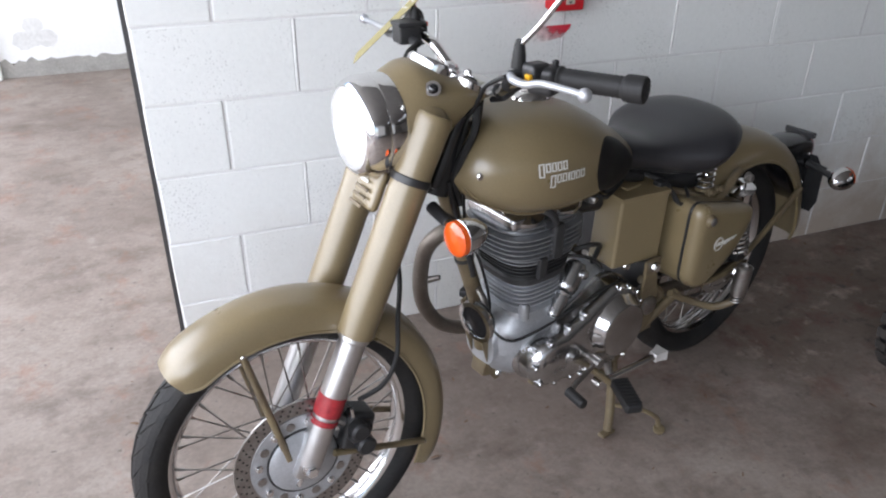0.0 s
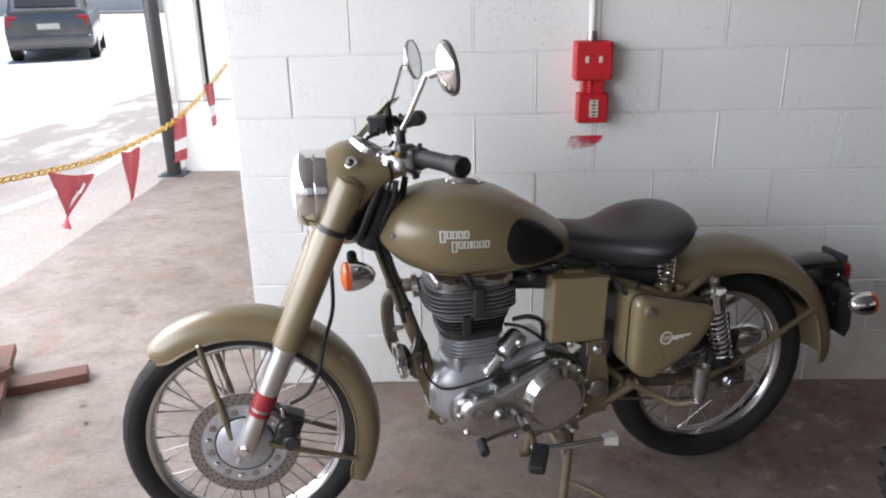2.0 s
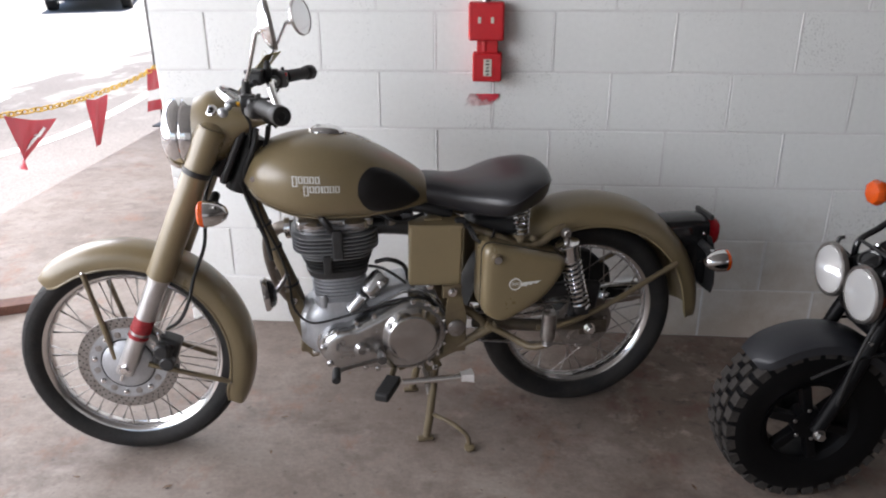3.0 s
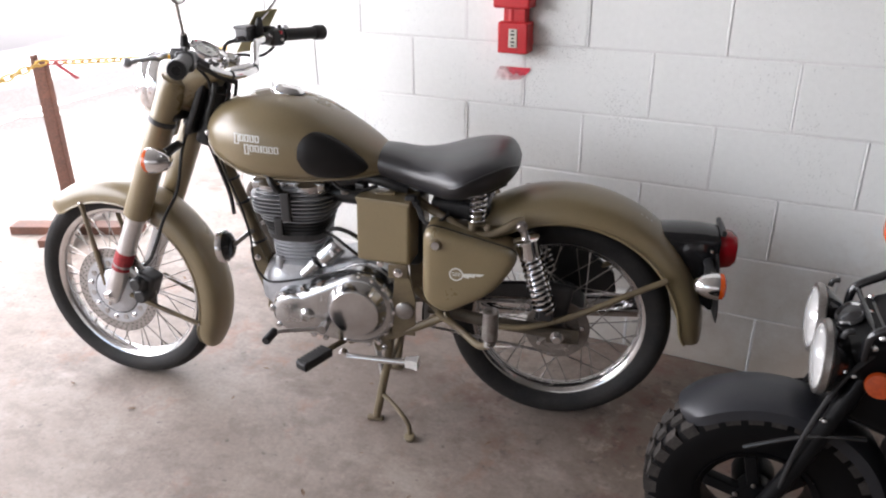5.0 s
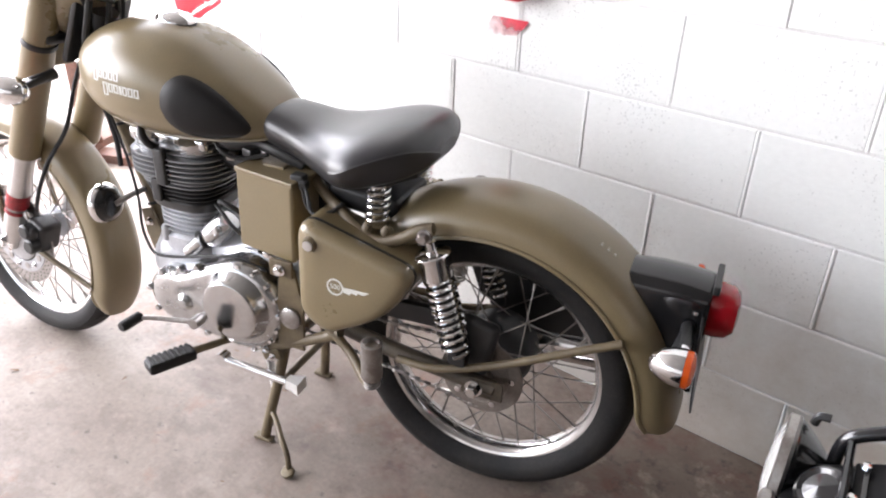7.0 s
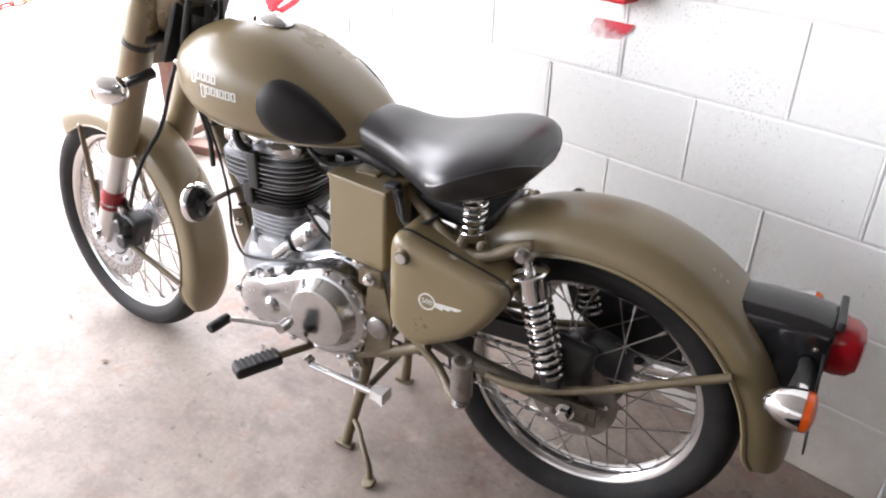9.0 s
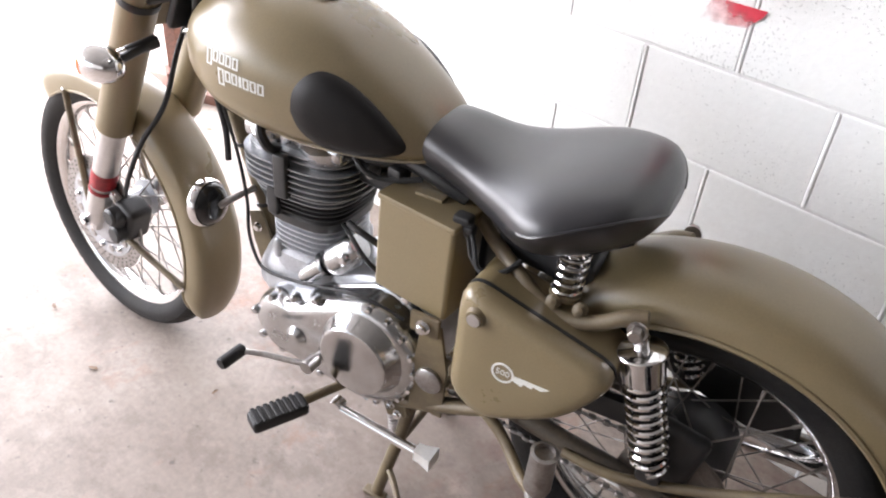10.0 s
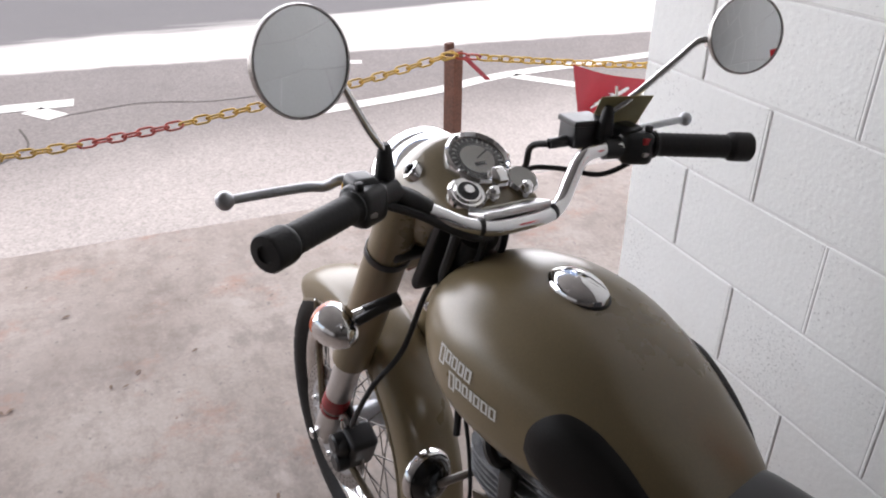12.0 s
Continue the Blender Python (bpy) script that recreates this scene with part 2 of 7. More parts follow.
    mx2 = nt.new("ShaderNodeMix")
    mx2.data_type = 'RGBA'
    mx2.inputs[7].default_value = (0.44, 0.365, 0.295, 1)
    ln.new(both.outputs[0], mx2.inputs[0])
    ln.new(mx.outputs[2], mx2.inputs[6])
    ln.new(mx2.outputs[2], bsdf.inputs["Base Color"])
    return m


M_BLOCK = block_paint()
M_JOINT = material("painted_mortar", (0.74, 0.74, 0.735), 0.7, 0.0, (0.66, 0.66, 0.66), 6, 0.5, 0.05, 80, 0.3, 120)
M_PLASTER = material("white_plaster", (0.74, 0.74, 0.73), 0.65, 0.0, (0.66, 0.655, 0.64), 1.6, 0.5, 0.03, 60, 0.2, 40)
M_DAMP = material("damp_plaster", (0.52, 0.515, 0.50), 0.75, 0.0, (0.66, 0.655, 0.64), 18, 0.5, 0.06, 60)
M_BARECONC = material("bare_concrete", (0.33, 0.315, 0.29), 0.85, 0.0, (0.24, 0.23, 0.215), 9, 0.5, 0.12, 90, 0.5, 60)
# dim grey for the unseen walls, to hold back bounced light
M_DIMWALL = material("dim_unseen_wall", (0.20, 0.188, 0.176), 0.8, 0.0, (0.155, 0.145, 0.135), 1.2, 0.5, 0.06, 50, 0.3, 40)
M_CEIL = material("bare_concrete_ceiling", (0.21, 0.206, 0.198), 0.8, 0.0, (0.16, 0.156, 0.152), 1.0, 0.5, 0.03, 40, 0.1, 30)


def concrete_floor():
    """Worn, brownish slab: broad damp stains, rusty marks, fine grit and small dark specks."""
    m = material("worn_concrete_slab", (0.305, 0.258, 0.224), 0.66, 0.0, (0.190, 0.152, 0.126), 2.2, 0.5, 0.10, 70, 0.35, 50, 0.14)
    nt, ln = m.node_tree.nodes, m.node_tree.links
    bsdf = nt["Principled BSDF"]
    src = bsdf.inputs["Base Color"].links[0].from_socket
    geo = nt.new("ShaderNodeNewGeometry")

    def layer(src, scale, lo, hi, colour, amount, detail=5.0, rough=0.6, stretch=(1, 1, 1), shift=(0, 0, 0)):
        mp = nt.new("ShaderNodeMapping")
        mp.inputs["Scale"].default_value = stretch
        mp.inputs["Location"].default_value = shift
        ln.new(geo.outputs["Position"], mp.inputs["Vector"])
        n = nt.new("ShaderNodeTexNoise")
        n.inputs["Scale"].default_value, n.inputs["Detail"].default_value, n.inputs["Roughness"].default_value = scale, detail, rough
        ln.new(mp.outputs[0], n.inputs["Vector"])
        r = nt.new("ShaderNodeMapRange")
        r.inputs[1].default_value, r.inputs[2].default_value, r.inputs[4].default_value = lo, hi, amount
        ln.new(n.outputs[0], r.inputs[0])
        mx = nt.new("ShaderNodeMix")
        mx.data_type = 'RGBA'
        mx.inputs[7].default_value = (*colour, 1)
        ln.new(r.outputs[0], mx.inputs[0])
        ln.new(src, mx.inputs[6])
        return mx.outputs[2]

    src = layer(src, 0.75, 0.45, 0.66, (0.140, 0.107, 0.087), 0.62, 7, 0.66, (1, 0.8, 1), (2.35, 0.6, 0))
    src = layer(src, 2.6, 0.54, 0.70, (0.105, 0.078, 0.062), 0.75, 8, 0.72, (1, 1.4, 1), (3, 1, 0))
    src = layer(src, 3.4, 0.55, 0.68, (0.24, 0.115, 0.072), 0.65, 8, 0.74, (1.3, 1, 1), (7, 4, 0))
    src = layer(src, 4.2, 0.56, 0.69, (0.38, 0.335, 0.295), 0.45, 8, 0.74, (1, 1, 1), (1, 9, 0))
    src = layer(src, 9.0, 0.47, 0.62, (0.115, 0.085, 0.068), 0.42, 8, 0.74, (1, 1.2, 1), (5, 2, 0))
    src = layer(src, 13.0, 0.56, 0.70, (0.36, 0.31, 0.27), 0.28, 8, 0.72, (1.2, 1, 1), (2, 8, 0))
    # a darker brown bay where machines are parked, with ragged edges
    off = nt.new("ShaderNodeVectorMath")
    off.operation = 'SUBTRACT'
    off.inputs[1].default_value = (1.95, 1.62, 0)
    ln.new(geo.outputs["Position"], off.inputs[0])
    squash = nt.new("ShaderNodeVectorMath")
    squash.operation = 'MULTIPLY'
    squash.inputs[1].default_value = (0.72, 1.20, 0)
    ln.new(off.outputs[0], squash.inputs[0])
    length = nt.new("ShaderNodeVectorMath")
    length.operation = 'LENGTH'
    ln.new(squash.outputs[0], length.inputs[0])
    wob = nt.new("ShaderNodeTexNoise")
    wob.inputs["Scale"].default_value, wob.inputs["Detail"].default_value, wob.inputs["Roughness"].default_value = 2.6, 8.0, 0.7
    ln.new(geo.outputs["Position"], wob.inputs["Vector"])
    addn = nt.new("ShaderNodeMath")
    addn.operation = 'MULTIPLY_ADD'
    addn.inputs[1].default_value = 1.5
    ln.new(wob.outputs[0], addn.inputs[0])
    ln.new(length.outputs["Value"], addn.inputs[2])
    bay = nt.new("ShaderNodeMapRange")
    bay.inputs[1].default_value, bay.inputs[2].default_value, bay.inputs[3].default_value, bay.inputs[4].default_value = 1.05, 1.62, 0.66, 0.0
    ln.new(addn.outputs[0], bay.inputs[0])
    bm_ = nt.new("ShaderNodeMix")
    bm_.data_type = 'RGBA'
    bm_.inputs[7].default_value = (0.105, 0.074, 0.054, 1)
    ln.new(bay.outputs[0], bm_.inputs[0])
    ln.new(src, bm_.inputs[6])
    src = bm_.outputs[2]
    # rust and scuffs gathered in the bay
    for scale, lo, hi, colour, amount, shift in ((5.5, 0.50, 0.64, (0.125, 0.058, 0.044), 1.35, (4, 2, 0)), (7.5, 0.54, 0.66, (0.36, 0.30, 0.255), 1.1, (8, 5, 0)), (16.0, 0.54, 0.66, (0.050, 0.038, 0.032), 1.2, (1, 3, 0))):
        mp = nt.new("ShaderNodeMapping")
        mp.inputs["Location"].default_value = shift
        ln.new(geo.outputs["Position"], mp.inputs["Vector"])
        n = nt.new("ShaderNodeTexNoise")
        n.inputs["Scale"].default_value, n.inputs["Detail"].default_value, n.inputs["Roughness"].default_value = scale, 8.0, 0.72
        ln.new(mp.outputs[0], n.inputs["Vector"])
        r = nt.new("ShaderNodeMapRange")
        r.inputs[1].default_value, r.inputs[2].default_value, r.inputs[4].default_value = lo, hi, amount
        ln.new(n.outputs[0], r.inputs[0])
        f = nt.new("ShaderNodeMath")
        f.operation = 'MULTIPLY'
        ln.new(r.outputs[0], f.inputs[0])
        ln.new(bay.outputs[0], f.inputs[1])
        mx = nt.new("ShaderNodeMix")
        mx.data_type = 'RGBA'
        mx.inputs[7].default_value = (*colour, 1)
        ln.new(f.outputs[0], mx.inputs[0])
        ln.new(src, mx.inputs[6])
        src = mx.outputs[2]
    src = layer(src, 38.0, 0.66, 0.73, (0.09, 0.075, 0.065), 0.7, 3, 0.5)
    ln.new(src, bsdf.inputs["Base Color"])
    return m


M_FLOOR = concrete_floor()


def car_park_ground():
    """Asphalt with coarse stones; a sunlit band along the lane, sun further up the yard and shade beyond are painted
    in.
    """
    m = material("asphalt", (0.195, 0.177, 0.168), 0.85, 0.0, (0.150, 0.136, 0.130), 0.9, 0.5, 0.26, 70, 0.6, 90, 0.05, world=True)
    nt, ln = m.node_tree.nodes, m.node_tree.links
    bsdf = nt["Principled BSDF"]
    src = bsdf.inputs["Base Color"].links[0].from_socket
    geo, xyz = nt.new("ShaderNodeNewGeometry"), nt.new("ShaderNodeSeparateXYZ")
    ln.new(geo.outputs["Position"], xyz.inputs[0])

    def wob(scale, amount, stretch=(1, 1, 1)):
        mp = nt.new("ShaderNodeMapping")
        mp.inputs["Scale"].default_value = stretch
        ln.new(geo.outputs["Position"], mp.inputs["Vector"])
        n = nt.new("ShaderNodeTexNoise")
        n.inputs["Scale"].default_value, n.inputs["Detail"].default_value, n.inputs["Roughness"].default_value = scale, 6.0, 0.65
        ln.new(mp.outputs[0], n.inputs["Vector"])
        f = nt.new("ShaderNodeMath")
        f.operation = 'MULTIPLY_ADD'
        f.inputs[1].default_value, f.inputs[2].default_value = amount, -0.5 * amount
        ln.new(n.outputs[0], f.inputs[0])
        return f.outputs[0]

    def calc(op, a, b):
        f = nt.new("ShaderNodeMath")
        f.operation = op
        for k, v in enumerate((a, b)):
            if isinstance(v, (int, float)):
                f.inputs[k].default_value = v
            else:
                ln.new(v, f.inputs[k])
        return f.outputs[0]

    def ramp(v, lo, hi, a, b):
        f = nt.new("ShaderNodeMapRange")
        f.inputs[1].default_value, f.inputs[2].default_value, f.inputs[3].default_value, f.inputs[4].default_value = lo, hi, a, b
        ln.new(v, f.inputs[0])
        return f.outputs[0]

    def mix(fac, base, colour):
        f = nt.new("ShaderNodeMix")
        f.data_type = 'RGBA'
        f.inputs[7].default_value = (*colour, 1)
        ln.new(fac, f.inputs[0])
        ln.new(base, f.inputs[6])
        return f.outputs[2]

    # pale band and patches stand for sunlight; the darker part beyond stands for shade
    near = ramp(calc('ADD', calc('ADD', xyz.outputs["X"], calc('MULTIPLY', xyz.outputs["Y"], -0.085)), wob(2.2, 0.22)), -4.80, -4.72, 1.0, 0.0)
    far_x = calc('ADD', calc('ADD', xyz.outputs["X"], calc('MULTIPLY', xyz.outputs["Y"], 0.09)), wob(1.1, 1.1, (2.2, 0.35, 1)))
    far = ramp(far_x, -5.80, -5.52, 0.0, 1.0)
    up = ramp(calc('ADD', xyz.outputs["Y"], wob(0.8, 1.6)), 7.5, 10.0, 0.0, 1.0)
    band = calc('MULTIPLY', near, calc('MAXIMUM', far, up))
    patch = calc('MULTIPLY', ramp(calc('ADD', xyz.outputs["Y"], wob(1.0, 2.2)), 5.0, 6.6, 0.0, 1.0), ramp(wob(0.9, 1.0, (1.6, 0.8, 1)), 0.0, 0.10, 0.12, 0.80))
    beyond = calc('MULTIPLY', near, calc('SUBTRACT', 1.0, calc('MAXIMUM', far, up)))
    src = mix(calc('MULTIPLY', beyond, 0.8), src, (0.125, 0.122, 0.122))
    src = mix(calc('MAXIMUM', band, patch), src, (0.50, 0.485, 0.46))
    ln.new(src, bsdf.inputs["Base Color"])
    return m


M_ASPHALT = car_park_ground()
M_CRACK = material("dirt_filled_crack", (0.07, 0.062, 0.056), 0.9, 0.0, (0.11, 0.10, 0.09), 20)
M_LINE = material("white_road_paint", (0.66, 0.65, 0.62), 0.7, 0.0, (0.50, 0.49, 0.47), 7, 0.5, 0.15, 90, 0.3, 120)
M_POLE = material("dark_pole_paint", (0.018, 0.018, 0.02), 0.45, 0.0, (0.03, 0.028, 0.026), 9, 0.5, 0.1, 100, 0.1, 100)
M_FARWALL = material("sunlit_far_wall", (0.66, 0.64, 0.60), 0.8, 0.0, (0.55, 0.53, 0.50), 0.5, 0.5, 0.04, 10)

# ---- mesh helpers ----
def shade(me, angle=38):
    for p in me.polygons:
        p.use_smooth = True
    me.set_sharp_from_angle(angle=radians(angle))


def link_mesh(name, bm, mat, angle=38):
    me = bpy.data.meshes.new(name)
    bmesh.ops.recalc_face_normals(bm, faces=bm.faces)
    bm.to_mesh(me)
    bm.free()
    for m in (mat if isinstance(mat, (list, tuple)) else [mat]):
        me.materials.append(m)
    shade(me, angle)
    ob = new(name, me)
    if len(me.polygons) < 4000:
        wn = ob.modifiers.new("weighted", 'WEIGHTED_NORMAL')
        wn.keep_sharp = True
    return ob


def part(name, bm, mat, parent=None, label="", angle=38):
    """One mesh object under a thing or a part."""
    ob = link_mesh(name, bm, mat, angle)
    if parent is not None:
        ob.parent = parent
    if label:
        ob["label"] = label
    return ob


def thing(name, label, category, m=None, group="", kind=""):
    ob = new(name)
    ob.empty_display_size = 0.1
    if m is not None:
        ob.matrix_world = m
    return tagged(ob, label, category, group, kind)


def frame_to(d, up=(0, 0, 1)):
    """A turn whose z runs along d."""
    d = Vector(d).normalized()
    u = Vector(up)
    if abs(d.dot(u)) > 0.98:
        u = Vector((1, 0, 0))
    x = u.cross(d).normalized()
    y = d.cross(x)
    return Matrix((x, y, d)).transposed().to_4x4()


def ring_faces(bm, rings, close=True, caps=(True, True)):
    for a, b in zip(rings, rings[1:]):
        n = len(a)
        for i in range(n if close else n - 1):
            j = (i + 1) % n
            bm.faces.new((a[i], a[j], b[j], b[i]))
    if close and caps[0]:
        bm.faces.new(rings[0][::-1])
    if close and caps[1]:
        bm.faces.new(rings[-1])


def loft(sections, close=True, caps=(True, True), bm=None):
    bm = bm or bmesh.new()
    rings = [[bm.verts.new(p) for p in s] for s in sections]
    ring_faces(bm, rings, close, caps)
    return bm


def lathe(profile, centre=(0, 0, 0), axis=(0, 0, 1), n=24, bm=None, caps=(True, True)):
    """Turns (radius, height along the axis) round the axis."""
    bm = bm or bmesh.new()
    t = Matrix.Translation(centre) @ frame_to(axis)
    rings = []
    for r, h in profile:
        rings.append([bm.verts.new(t @ Vector((max(r, 1e-4) * math.cos(2 * math.pi * i / n), max(r, 1e-4) * math.sin(2 * math.pi * i / n), h))) for i in range(n)])
    ring_faces(bm, rings, True, caps)
    return bm


def torus_lathe(section, centre, axis, n=48, bm=None):
    """A closed section of (radius, height) turned round the axis."""
    bm = bm or bmesh.new()
    t = Matrix.Translation(centre) @ frame_to(axis)
    rings = [[bm.verts.new(t @ Vector((r * math.cos(2 * math.pi * i / n), r * math.sin(2 * math.pi * i / n), h))) for r, h in section] for i in range(n)]
    rings.append(rings[0])
    ring_faces(bm, rings, True, (False, False))
    return bm


def rod(a, b, r, r2=None, n=12, bm=None):
    a, b = Vector(a), Vector(b)
    return lathe([(r, 0), (r2 if r2 is not None else r, (b - a).length)], a, b - a, n, bm)


def smooth_path(points, steps=6):
    pts = [Vector(p) for p in points]
    out = []
    for i in range(len(pts) - 1):
        p0, p1, p2, p3 = pts[max(i - 1, 0)], pts[i], pts[i + 1], pts[min(i + 2, len(pts) - 1)]
        for k in range(steps):
            t = k / steps
            out.append(0.5 * ((2 * p1) + (p2 - p0) * t + (2 * p0 - 5 * p1 + 4 * p2 - p3) * t * t + (3 * p1 - p0 - 3 * p2 + p3) * t ** 3))
    return out + [pts[-1]]


def tube(points, r, n=10, steps=6, bm=None, r_end=None):
    """A round bar along a smooth path."""
    bm = bm or bmesh.new()
    path = smooth_path(points, steps) if steps > 1 else [Vector(p) for p in points]
    d0 = (path[1] - path[0]).normalized()
    x = d0.orthogonal().normalized()
    rings = []
    for i, p in enumerate(path):
        d = (path[min(i + 1, len(path) - 1)] - path[max(i - 1, 0)]).normalized()
        x = (x - d * x.dot(d)).normalized()
        y = d.cross(x)
        rr = r if r_end is None else r + (r_end - r) * i / (len(path) - 1)
        rings.append([bm.verts.new(p + rr * (math.cos(2 * math.pi * k / n) * x + math.sin(2 * math.pi * k / n) * y)) for k in range(n)])
    ring_faces(bm, rings)
    return bm


def helix(a, b, radius, wire, turns, n=8, per=14, bm=None):
    a, b = Vector(a), Vector(b)
    t = Matrix.Translation(a) @ frame_to(b - a)
    L = (b - a).length
    pts = [t @ Vector((radius * math.cos(2 * math.pi * k / per), radius * math.sin(2 * math.pi * k / per), L * k / (turns * per))) for k in range(int(turns * per) + 1)]
    return tube(pts, wire, n, 1, bm)


def slab(size, centre=(0, 0, 0), turn=None, bevel=0.0, seg=2, bm=None):
    """A box with rounded edges."""
    one = bmesh.new()
    bmesh.ops.create_cube(one, size=1.0)
    bmesh.ops.scale(one, vec=size, verts=one.verts)
    if bevel:
        bmesh.ops.bevel(one, geom=one.edges[:], offset=bevel, segments=seg, affect='EDGES', profile=0.5)
    m = Matrix.Translation(centre) @ (turn if turn is not None else Matrix.Identity(4))
    bmesh.ops.transform(one, matrix=m, verts=one.verts)
    return merge(bm, one)


def merge(bm, one):
    if bm is None:
        return one
    me = bpy.data.meshes.new("tmp")
    one.to_mesh(me)
    one.free()
    bm.from_mesh(me)
    bpy.data.meshes.remove(me)
    return bm


def plate(outline, thick, centre, normal, up=(0, 0, 1), bevel=0.0, bm=None):
    """A flat outline (x, y) given thickness along the normal, edges rounded."""
    one = bmesh.new()
    f = one.faces.new([one.verts.new((x, y, 0)) for x, y in outline])
    r = bmesh.ops.extrude_face_region(one, geom=[f])
    bmesh.ops.translate(one, vec=(0, 0, thick), verts=[v for v in r["geom"] if isinstance(v, bmesh.types.BMVert)])
    if bevel:
        bmesh.ops.bevel(one, geom=[e for e in one.edges if abs(e.verts[0].co.z - e.verts[1].co.z) < 1e-6], offset=bevel, segments=2, affect='EDGES', profile=0.5)
    n = Vector(normal).normalized()
    u = (Vector(up) - n * n.dot(Vector(up))).normalized()
    x = u.cross(n)
    bmesh.ops.transform(one, matrix=Matrix.Translation(centre) @ Matrix((x, u, n)).transposed().to_4x4(), verts=one.verts)
    return merge(bm, one)


def ball(c, r, scale=(1, 1, 1), n=16, bm=None):
    one = bmesh.new()
    bmesh.ops.create_uvsphere(one, u_segments=n, v_segments=n // 2, radius=r)
    bmesh.ops.transform(one, matrix=Matrix.Translation(c) @ Matrix.Diagonal((*scale, 1)), verts=one.verts)
    return merge(bm, one)


def bolt(c, axis, r, h, bm=None):
    """A hexagon head on a washer."""
    bm = lathe([(r * 1.35, 0), (r * 1.35, h * 0.25), (r, h * 0.25)], c, axis, 12, bm)
    return lathe([(r, h * 0.25), (r, h * 0.9), (r * 0.8, h)], c, axis, 6, bm)


def lettering(words, size, centre, right, up, thick=0.0004):
    """Solid letters of the built-in font, centred, facing the side from which they read."""
    cu = bpy.data.curves.new("lettering", 'FONT')
    cu.body, cu.size, cu.extrude, cu.resolution_u = words, size, thick, 3
    cu.align_x, cu.align_y = 'CENTER', 'CENTER'
    ob = new("lettering", cu)
    me = bpy.data.meshes.new_from_object(ob.evaluated_get(bpy.context.evaluated_depsgraph_get()))
    bm = bmesh.new()
    bm.from_mesh(me)
    r, u = Vector(right), Vector(up)
    m = Matrix((r, u, r.cross(u))).transposed().to_4x4()
    m.translation = Vector(centre)
    bmesh.ops.transform(bm, matrix=m, verts=bm.verts)
    bpy.data.objects.remove(ob)
    bpy.data.curves.remove(cu)
    bpy.data.meshes.remove(me)
    return bm


def lerp(pairs, x):
    xs, ys = zip(*pairs)
    return float(np.interp(x, xs, ys))


def spline(pairs, x):
    """A smooth curve through rising (x, y) pairs."""
    xs, ys = zip(*pairs)
    i = min(max(int(np.searchsorted(xs, x)) - 1, 0), len(xs) - 2)
    h = xs[i + 1] - xs[i]
    t = min(max((x - xs[i]) / h, 0), 1)

    def slope(k):
        if k == 0 or k == len(xs) - 1:
            j = min(k, len(xs) - 2)
            return (ys[j + 1] - ys[j]) / (xs[j + 1] - xs[j])
        return (ys[k + 1] - ys[k - 1]) / (xs[k + 1] - xs[k - 1])
    a, b = slope(i) * h, slope(i + 1) * h
    return (2 * t ** 3 - 3 * t * t + 1) * ys[i] + (t ** 3 - 2 * t * t + t) * a + (-2 * t ** 3 + 3 * t * t) * ys[i + 1] + (t ** 3 - t * t) * b

# ---- the large structure ----
WALL_Y, CORNER_X, EDGE_X = 2.0, -0.15, -1.72


def box_between(lo, hi, bevel=0.0, bm=None):
    lo, hi = Vector(lo), Vector(hi)
    return slab(hi - lo, (lo + hi) / 2, None, bevel, 2, bm)


def structure(name, bm, mat, label, category):
    return tagged(link_mesh(name, bm, mat), label, category, kind="structure")


def uneven_sheet(x0, x1, y0, y1, step, z, amp, thick):
    """A slab with a faintly uneven top."""
    nx, ny = max(2, int((x1 - x0) / step)), max(2, int((y1 - y0) / step))
    bm = bmesh.new()
    grid = [[bm.verts.new((x0 + (x1 - x0) * i / nx, y0 + (y1 - y0) * j / ny, z + amp * noise.noise((x0 + (x1 - x0) * i / nx, y0 + (y1 - y0) * j / ny, 3.0)))) for j in range(ny + 1)] for i in range(nx + 1)]
    for i in range(nx):
        for j in range(ny):
            bm.faces.new((grid[i][j], grid[i + 1][j], grid[i + 1][j + 1], grid[i][j + 1]))
    if thick:
        edge = [e for e in bm.edges if e.is_boundary]
        r = bmesh.ops.extrude_edge_only(bm, edges=edge)
        for v in r["geom"]:
            if isinstance(v, bmesh.types.BMVert):
                v.co.z = z - thick
    return bm


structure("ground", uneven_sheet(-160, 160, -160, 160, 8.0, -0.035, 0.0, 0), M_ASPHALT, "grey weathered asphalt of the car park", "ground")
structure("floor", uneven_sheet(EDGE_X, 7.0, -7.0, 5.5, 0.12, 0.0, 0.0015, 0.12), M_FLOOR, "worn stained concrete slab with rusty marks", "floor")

wall = structure("wall_north", box_between((CORNER_X, WALL_Y + 0.0025, 0), (7.0, WALL_Y + 0.19, 2.9)), M_JOINT, "white painted concrete block wall", "wall")
side = structure("wall_return", box_between((CORNER_X + 0.004, WALL_Y + 0.19, 0), (CORNER_X + 0.19, 5.4, 2.9)), M_BLOCK, "white painted return of the block wall", "wall")
structure("trim", box_between((CORNER_X - 0.016, WALL_Y + 0.12, 0), (CORNER_X, WALL_Y + 0.14, 2.9), 0.002), M_POLE, "thin black metal edge strip at the wall corner", "trim")
# unseen walls added to cut bounced light, unseen ceiling added to block the sun
structure("wall_east", box_between((7.0, -7.0, 0), (7.2, WALL_Y + 0.19, 2.9)), M_DIMWALL, "unseen dim grey side wall added to the deck", "wall")
structure("wall_south", box_between((0.2, -7.2, 0), (7.2, -7.0, 2.9)), M_DIMWALL, "unseen dim grey rear wall added to the deck", "wall")
